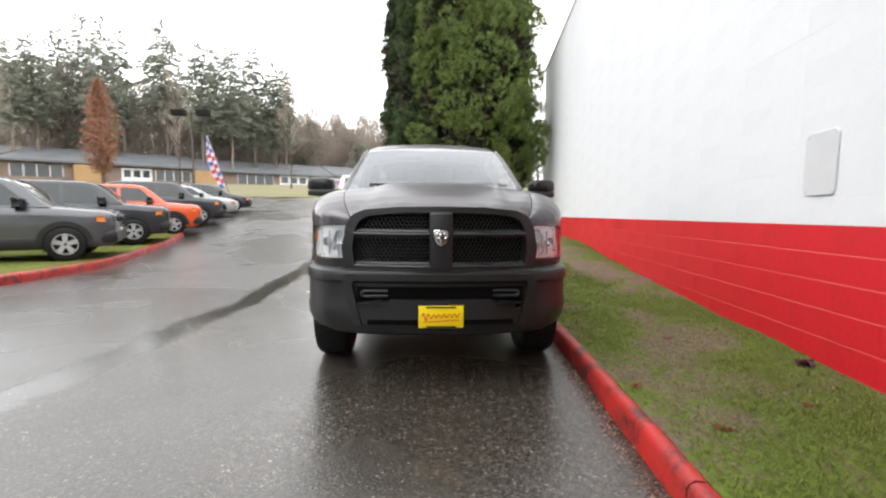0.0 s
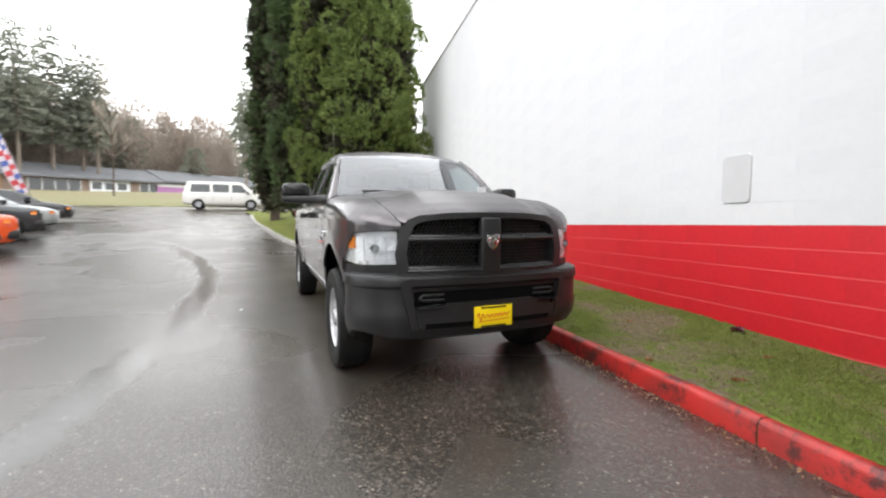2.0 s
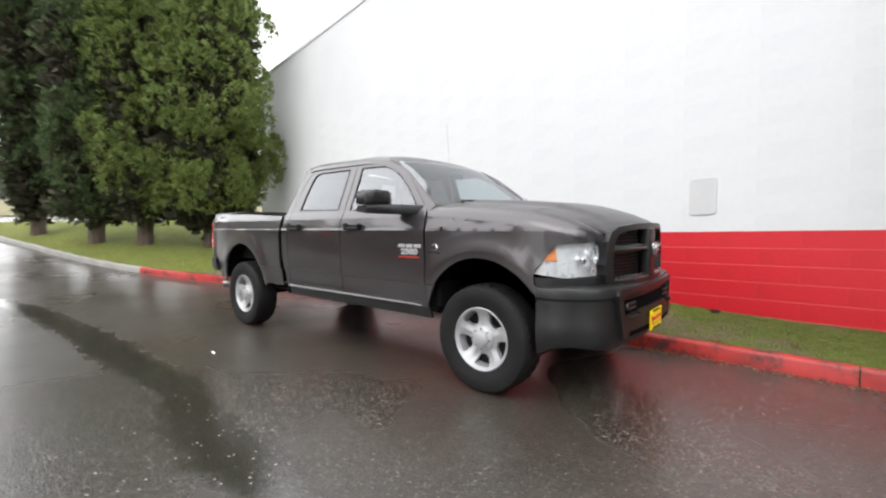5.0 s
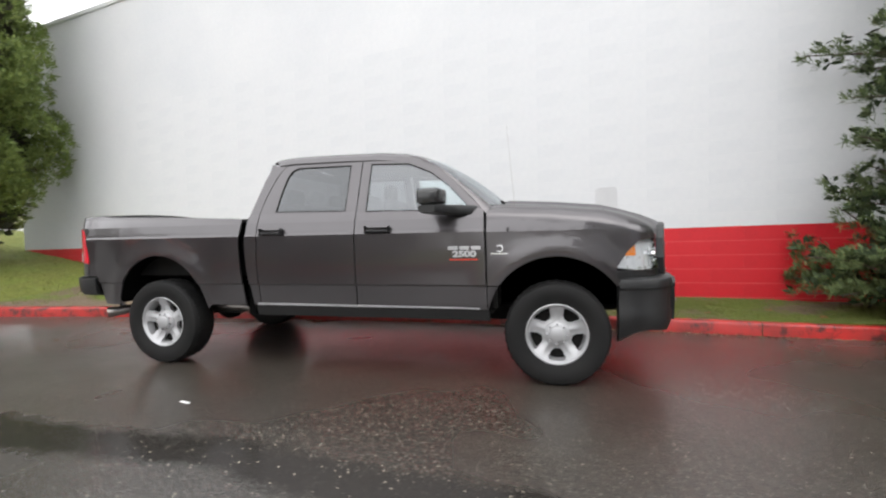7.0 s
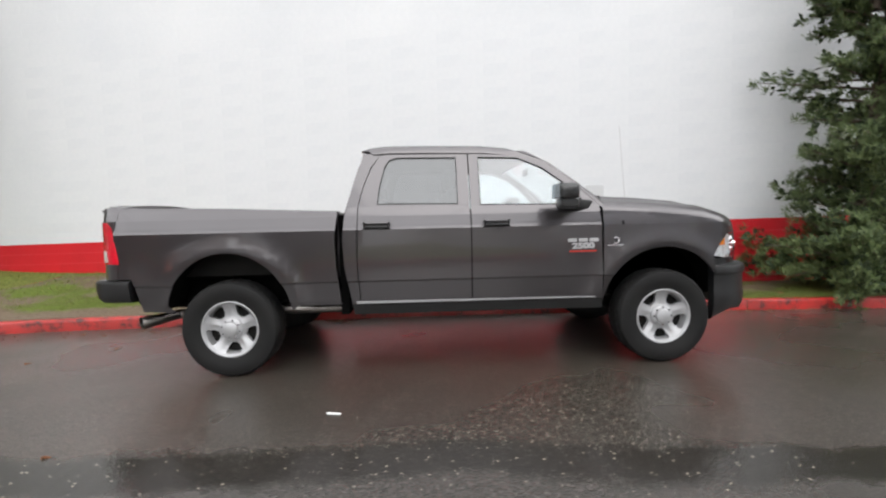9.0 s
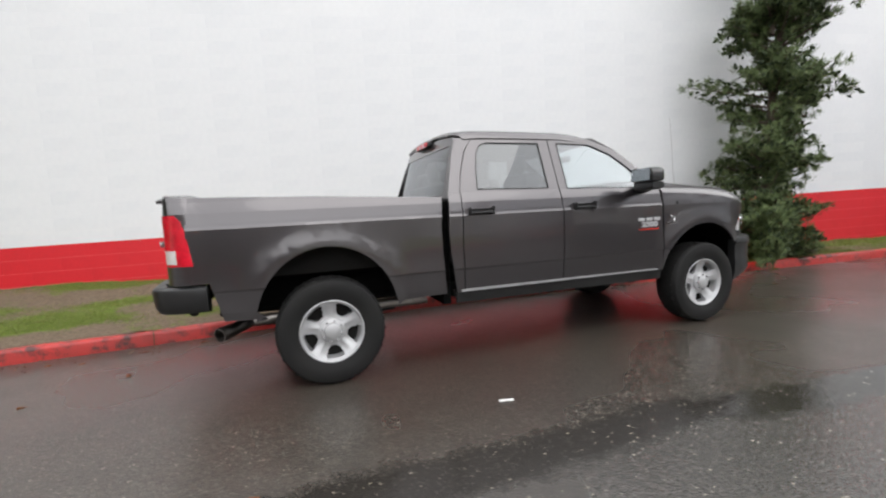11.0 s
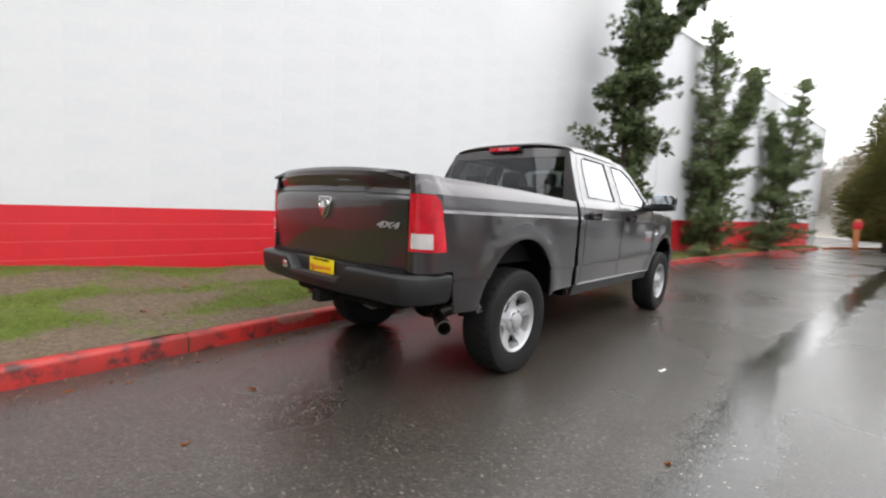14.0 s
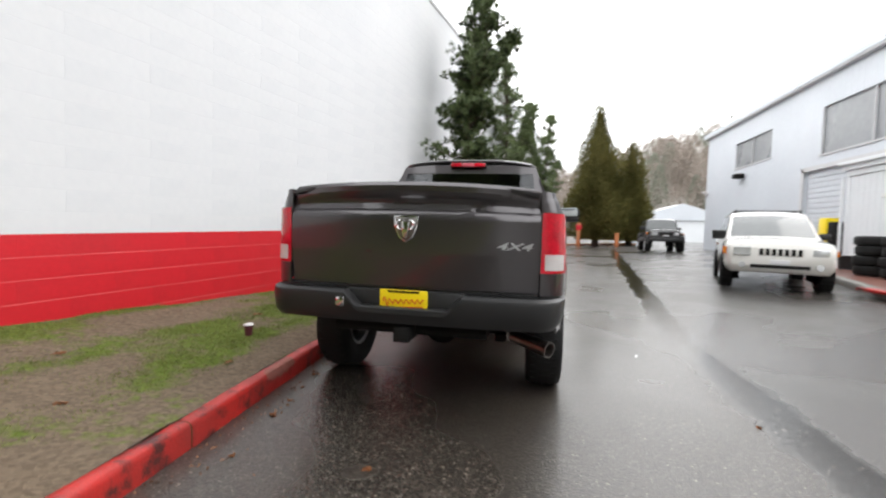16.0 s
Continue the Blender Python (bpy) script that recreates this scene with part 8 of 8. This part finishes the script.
# ==== the low school-like building beyond the road ====
sb = thing("long_low_building", "long low brick building with a grey felt roof beyond the road", "building")
P1, P2 = Vector((-76.71, 47.95, 0)), Vector((31.25, 124.15, 0))
d = (P2 - P1).normalized()
length = (P2 - P1).length
base_m = Matrix.Translation((P1.x, P1.y, 5.3)) @ Matrix.Rotation(math.atan2(d.y, d.x), 4, "Z")
part("wall", box(0, 0, -1.5, length, 12, 2.0), M["brick"], sb, m=base_m)
cuts = [0, 22, 47, 72, 92, length]
for i, (a, b) in enumerate(zip(cuts, cuts[1:])):
    e = 0.2 * (i % 2)
    part("roof", prism([(-1.0, 1.95 + e), (13, 1.95 + e), (13, 2.1 + e), (6, 4.5 + e), (-1.0, 2.15 + e)], a, b - 0.05, "x"), M["roofgrey"], sb, m=base_m)
    part("fascia", box(a, -1.06, 1.85 + e, b - 0.05, -1.0, 2.17 + e), M["roofgrey"], sb, m=base_m)
rr = random.Random(9)
u = 2.0
while u < length - 5:
    w = rr.uniform(3.5, 6.5)
    kind = rr.choice(["white", "glass", "glass", "white", "glass", "ochre"])
    if kind == "white":
        part("white_panel", box(u, -0.06, -0.6, u + w, 0.02, 1.8), M["white_siding"], sb, m=base_m)
        for k in range(3):
            part("window", box(u + 0.3 + k * w / 3.2, -0.10, 0.4, u + 0.3 + k * w / 3.2 + w / 4.5, -0.05, 1.5), M["darkglass"], sb, m=base_m)
    elif kind == "glass":
        win = part("window_band", box(u, -0.05, 0.0, u + w, 0.02, 1.7), M["darkglass"], sb, m=base_m)
        for k in range(5):
            part("mullion", box(u + k * w / 4 - 0.06, -0.10, 0.0, u + k * w / 4 + 0.06, -0.04, 1.7), M["trim_white"], sb, m=base_m)
    elif kind == "ochre":
        part("ochre_bay", box(u, -1.2, -1.0, u + w * 0.7, 0.02, 1.9), M["ochre"], sb, m=base_m)
    u += w + rr.uniform(0.4, 1.6)
part("purple_panel", box(71, -0.3, -0.8, 78, 0.0, 1.75), M["purple"], sb, m=base_m)
part("purple_band", box(71, -0.36, 1.3, 78, -0.3, 1.8), M["trim_white"], sb, m=base_m)

# ==== lamp post and flag ====
lp = thing("lamp_post", "tall dark lamp post with two box heads", "street lamp", Matrix.Translation((-20.36, 37.52, ground_z(-21, 37))))
part("pole", tube((0, 0, 0), (0, 0, 7.6), 0.11, 0.07, 12), M["bark"], lp)
part("cross_arm", tube((-0.9, 0, 7.45), (0.9, 0, 7.45), 0.05, seg=10), M["bark"], lp)
for s in (-1, 1):
    part("lamp_head", box(s * 1.05 - 0.55, -0.35, 7.25, s * 1.05 + 0.55, 0.35, 7.75, 0.04), M["dark"], lp, "dark box lamp head")
fl = thing("feather_flag", "tall feather flag printed red, white and blue", "flag", Matrix.Translation((-13.2, 27.15, ground_z(-14.6, 27) + 0.4)) @ Matrix.Rotation(radians(-15), 4, "Y"))
part("pole", tube((0.34, 0, -0.5), (0.05, 0, 4.5), 0.025, 0.012, 8), M["black"], fl)
bm = bmesh.new()
pts = []
for i in range(15):
    t = i / 14
    pts.append((Vector((0.28 - 0.26 * t, 0.03 * math.sin(7 * t), 0.9 + 3.7 * t)), Vector((0.28 - 0.26 * t - 0.72 * math.sin(math.pi * min(1, 0.18 + t * 0.82)) ** 0.7 * (1 - 0.35 * t), 0.06 * math.sin(7 * t + 1), 0.9 + 3.7 * t - 0.1))))
vs = [(bm.verts.new(a), bm.verts.new(b)) for a, b in pts]
for p, q in zip(vs, vs[1:]):
    bm.faces.new((p[0], q[0], q[1], p[1]))
bmesh.ops.solidify(bm, geom=bm.faces[:], thickness=0.006)
cloth = part("cloth", bm, M["flag_white"], fl)
for i in range(13):
    a, b = pts[i], pts[i + 1]
    bm = bmesh.new()
    t0, t1 = (0.1, 0.5) if i % 2 else (0.45, 0.95)
    q = [a[0].lerp(a[1], t0), a[0].lerp(a[1], t1), b[0].lerp(b[1], t1), b[0].lerp(b[1], t0)]
    f = bm.faces.new([bm.verts.new(v + Vector((0, -0.012, 0))) for v in q])
    ex = bmesh.ops.extrude_face_region(bm, geom=[f])
    for v in [g for g in ex["geom"] if isinstance(g, bmesh.types.BMVert)]:
        v.co.y += 0.02
    part("stripe", bm, M["flag_red"] if i < 9 and i % 3 else M["flag_blue"], cloth, smooth=0)

# shrubs between the row of cars and the road
def shrub(x, y, r, h, seed, label):
    rng = np.random.default_rng(seed)
    root = thing("shrub", label, "shrub", Matrix.Translation((x, y, ground_z(x, y))), "low shrubs")
    part("stem", tube((0, 0, -0.05), (0, 0, h * 0.5), 0.05, 0.02, 7), M["bark"], root)
    n = 260
    a, t = rng.uniform(0, 6.2832, n), rng.random(n)
    q = r * np.sqrt(1 - t * t) * rng.uniform(0.7, 1, n)
    cs = np.stack([np.cos(a) * q, np.sin(a) * q, t * h], 1)
    b, e = tufts(rng, cs, cs / r, 22, 0.10, 0.6, 0.2)
    part("leaves", blades("leaves", b, e, 0.03, M["cypress_dark"], seed), M["cypress_dark"], root)


shrub(-13.7, 26.4, 0.7, 0.8, 91, "low dark evergreen shrub on the verge")
shrub(-12.8, 25.7, 0.95, 0.55, 92, "low dark evergreen shrub on the verge")
shrub(-18.4, 28.0, 1.2, 1.0, 93, "rounded evergreen shrub behind the parked cars")
shrub(-14.5, -20.5, 0.8, 0.9, 94, "rounded evergreen shrub by the workshop corner")

# ==== litter and leaves ====
cup = thing("paper_cup", "small red and white paper cup lying on the turf", "cup", Matrix.Translation((1.87, 3.85, turf_top(1.87, 3.85) + 0.002)))
part("cup_wall", lathe([(0.03, 0.0), (0.042, 0.10), (0.044, 0.10), (0.044, 0.105), (0.040, 0.105), (0.028, 0.004)], 24, "z"), M["maroon"], cup)
part("lid", lathe([(0.0, 0.115), (0.036, 0.115), (0.045, 0.108), (0.045, 0.10)], 24, "z"), M["trim_white"], cup, "white lid")


def leaf_thing(x, y, z, size, yaw, tilt, material, label, name="fallen_leaf"):
    bm = bmesh.new()
    out = []
    for i in range(15):
        a = 2 * math.pi * i / 15
        out.append((size * (0.55 + 0.14 * math.cos(3 * a) + 0.06 * math.cos(7 * a)) * math.cos(a), 0.6 * size * (0.55 + 0.14 * math.cos(3 * a)) * math.sin(a)))
    c = bm.verts.new((0, 0, size * 0.12))
    ring = [bm.verts.new((p[0], p[1], size * 0.16 * math.sin(3 * i))) for i, p in enumerate(out)]
    for i in range(15):
        bm.faces.new((c, ring[i], ring[(i + 1) % 15]))
    bmesh.ops.solidify(bm, geom=bm.faces[:], thickness=0.003)
    return solid(name, bm, material, label, "leaf", pose(x, y, z + size * 0.14, tilt, 0, yaw), "fallen leaves")


rr = random.Random(17)
for x, y in ((-0.41, 6.0), (0.76, 5.51), (0.02, 5.45), (-2.25, 4.3), (0.62, 6.0), (0.85, 5.0), (0.93, 4.5), (0.88, 4.75), (0.7, 6.3), (0.98, 4.2), (-1.0, 6.6)):
    leaf_thing(x, y, 0.0, rr.uniform(0.035, 0.06), rr.uniform(0, 360), rr.uniform(-8, 8), M["dryleaf"], "curled brown leaf on the wet asphalt")
for x, y in ((1.26, -1.23), (1.42, -1.83), (1.9, 1.88), (2.0, -0.3), (1.7, -2.6), (2.1, -1.6), (1.5, 4.6), (1.8, 5.6), (2.6, 5.0), (1.35, -3.0), (2.3, 3.1), (1.6, 0.2)):
    leaf_thing(x, y, turf_top(x, y), rr.uniform(0.05, 0.09), rr.uniform(0, 360), rr.uniform(-10, 10), M["dryleaf"], "curled brown leaf lying on the turf")
# crumbs of leaves blown against the kerb
rng = np.random.default_rng(33)
base, tip = [], []
for i in range(1500):
    y = rng.uniform(-4.5, 7.5)
    off = abs(rng.normal(0, 0.055 if y < 2.5 else 0.20)) + 0.01
    if rng.random() > (0.8 if y < 2.5 else 0.5):
        continue
    x = kerb_x(y) - off
    a, l_ = rng.uniform(0, 6.28), rng.uniform(0.008, 0.035)
    z = ground_z(x, y) + 0.004
    base.append((x, y, z))
    tip.append((x + math.cos(a) * l_, y + math.sin(a) * l_, z + rng.uniform(0, 0.008)))
tagged(new("leaf_litter", blades("leaf_litter", base, tip, 0.014, M["litter"], 34, 0.15)), "crumbled brown leaves along the kerb's foot", "leaf litter", kind="stuff")
leaf_thing(2.62, -1.0, turf_top(2.62, -1.0), 0.15, 30, 0, M["maroon"], "dark maroon leafy sprig against the wall's foot", "leafy_sprig")
solid("paper_scrap", box(-0.05, -0.012, 0, 0.05, 0.012, 0.006, 0.002), M["trim_white"], "scrap of white paper on wet asphalt", "litter", pose(-1.807, 2.746, 0.001, 0, 0, 78))

# ==== blocks of the wall, joints recessed ====
ROW = 0.203


def block_mesh(name, length, h, c, gap, material):
    q = [(0, gap, -0.0021 if gap else -0.0012), (length, gap, -0.0021 if gap else -0.0012), (length, h - gap, -0.0021 if gap else -0.0012), (0, h - gap, -0.0021 if gap else -0.0012), (c * 0.12, gap + c, 0), (length - c * 0.12, gap + c, 0), (length - c * 0.12, h - gap - c, 0), (c * 0.12, h - gap - c, 0)]
    q = [wall_pt(*p) - wall_pt(0, 0, 0) for p in q]
    me = bpy.data.meshes.new(name)
    me.from_pydata(q, [], [(4, 5, 6, 7), (0, 1, 5, 4), (1, 2, 6, 5), (2, 3, 7, 6), (3, 0, 4, 7)])
    me.materials.append(material)
    return me


def block_courses(name, v0, v1, material, u0, u1, length, seed, gap=0.0, most=290):
    rng = random.Random(seed)
    one = block_mesh('block', length, ROW, 0.003, gap, material)
    built = 0
    verts, faces = [], []
    v = v0
    row = 0
    while v < v1 - 0.02:
        h = min(ROW, v1 - v)
        u = u0 - (length / 2 if row % 2 else 0)
        while u < u1:
            a, b = max(u, u0), min(u + length, u1)
            if b - a > length - 0.01 and h > ROW - 0.001 and -7.5 < a < 9.5 and v < 4.6 and built < most:
                built += 1
                ob = new("block", one)
                ob.parent = wall
                ob.location = wall_pt(a, v, rng.uniform(-0.0004, 0.0004))
            elif b - a > 0.02:
                o = rng.uniform(-0.0004, 0.0004)
                c = 0.003
                k = len(verts)
                for (uu, vv, oo) in ((a, v + gap, -0.0021 if gap else -0.0012), (b, v + gap, -0.0021 if gap else -0.0012), (b, v + h - gap, -0.0021 if gap else -0.0012), (a, v + h - gap, -0.0021 if gap else -0.0012), (a + c * 0.12, v + gap + c, o), (b - c * 0.12, v + gap + c, o), (b - c * 0.12, v + h - gap - c, o), (a + c * 0.12, v + h - gap - c, o)):
                    verts.append(wall_pt(uu, vv, oo))
                faces += [(k + 4, k + 5, k + 6, k + 7), (k, k + 1, k + 5, k + 4), (k + 1, k + 2, k + 6, k + 5), (k + 2, k + 3, k + 7, k + 6), (k + 3, k, k + 4, k + 7)]
            u += length
        v += h
        row += 1
    me = bpy.data.meshes.new(name)
    me.from_pydata(verts, [], faces)
    me.materials.append(material)
    ob = new(name, me)
    ob.parent = wall
    return tagged(ob, kind="stuff")


block_courses("white_blocks", RED_TOP, WALL_TOP - 0.02, M["wall"], U0, U1, 0.406 * 4, 1)
block_courses("red_blocks", RED_TOP - ROW * 7, RED_TOP, M["red"], U0 + 2.0, U1, 0.406 * 2, 2, 0.003, 140)
# pale backing that shows as lit lines between the red courses
part("red_base", wall_box(U0 + 2.0, U1 - 0.002, RED_TOP - ROW * 7, RED_TOP - 0.004, -0.05, -0.0012), M["red_joint"], wall)
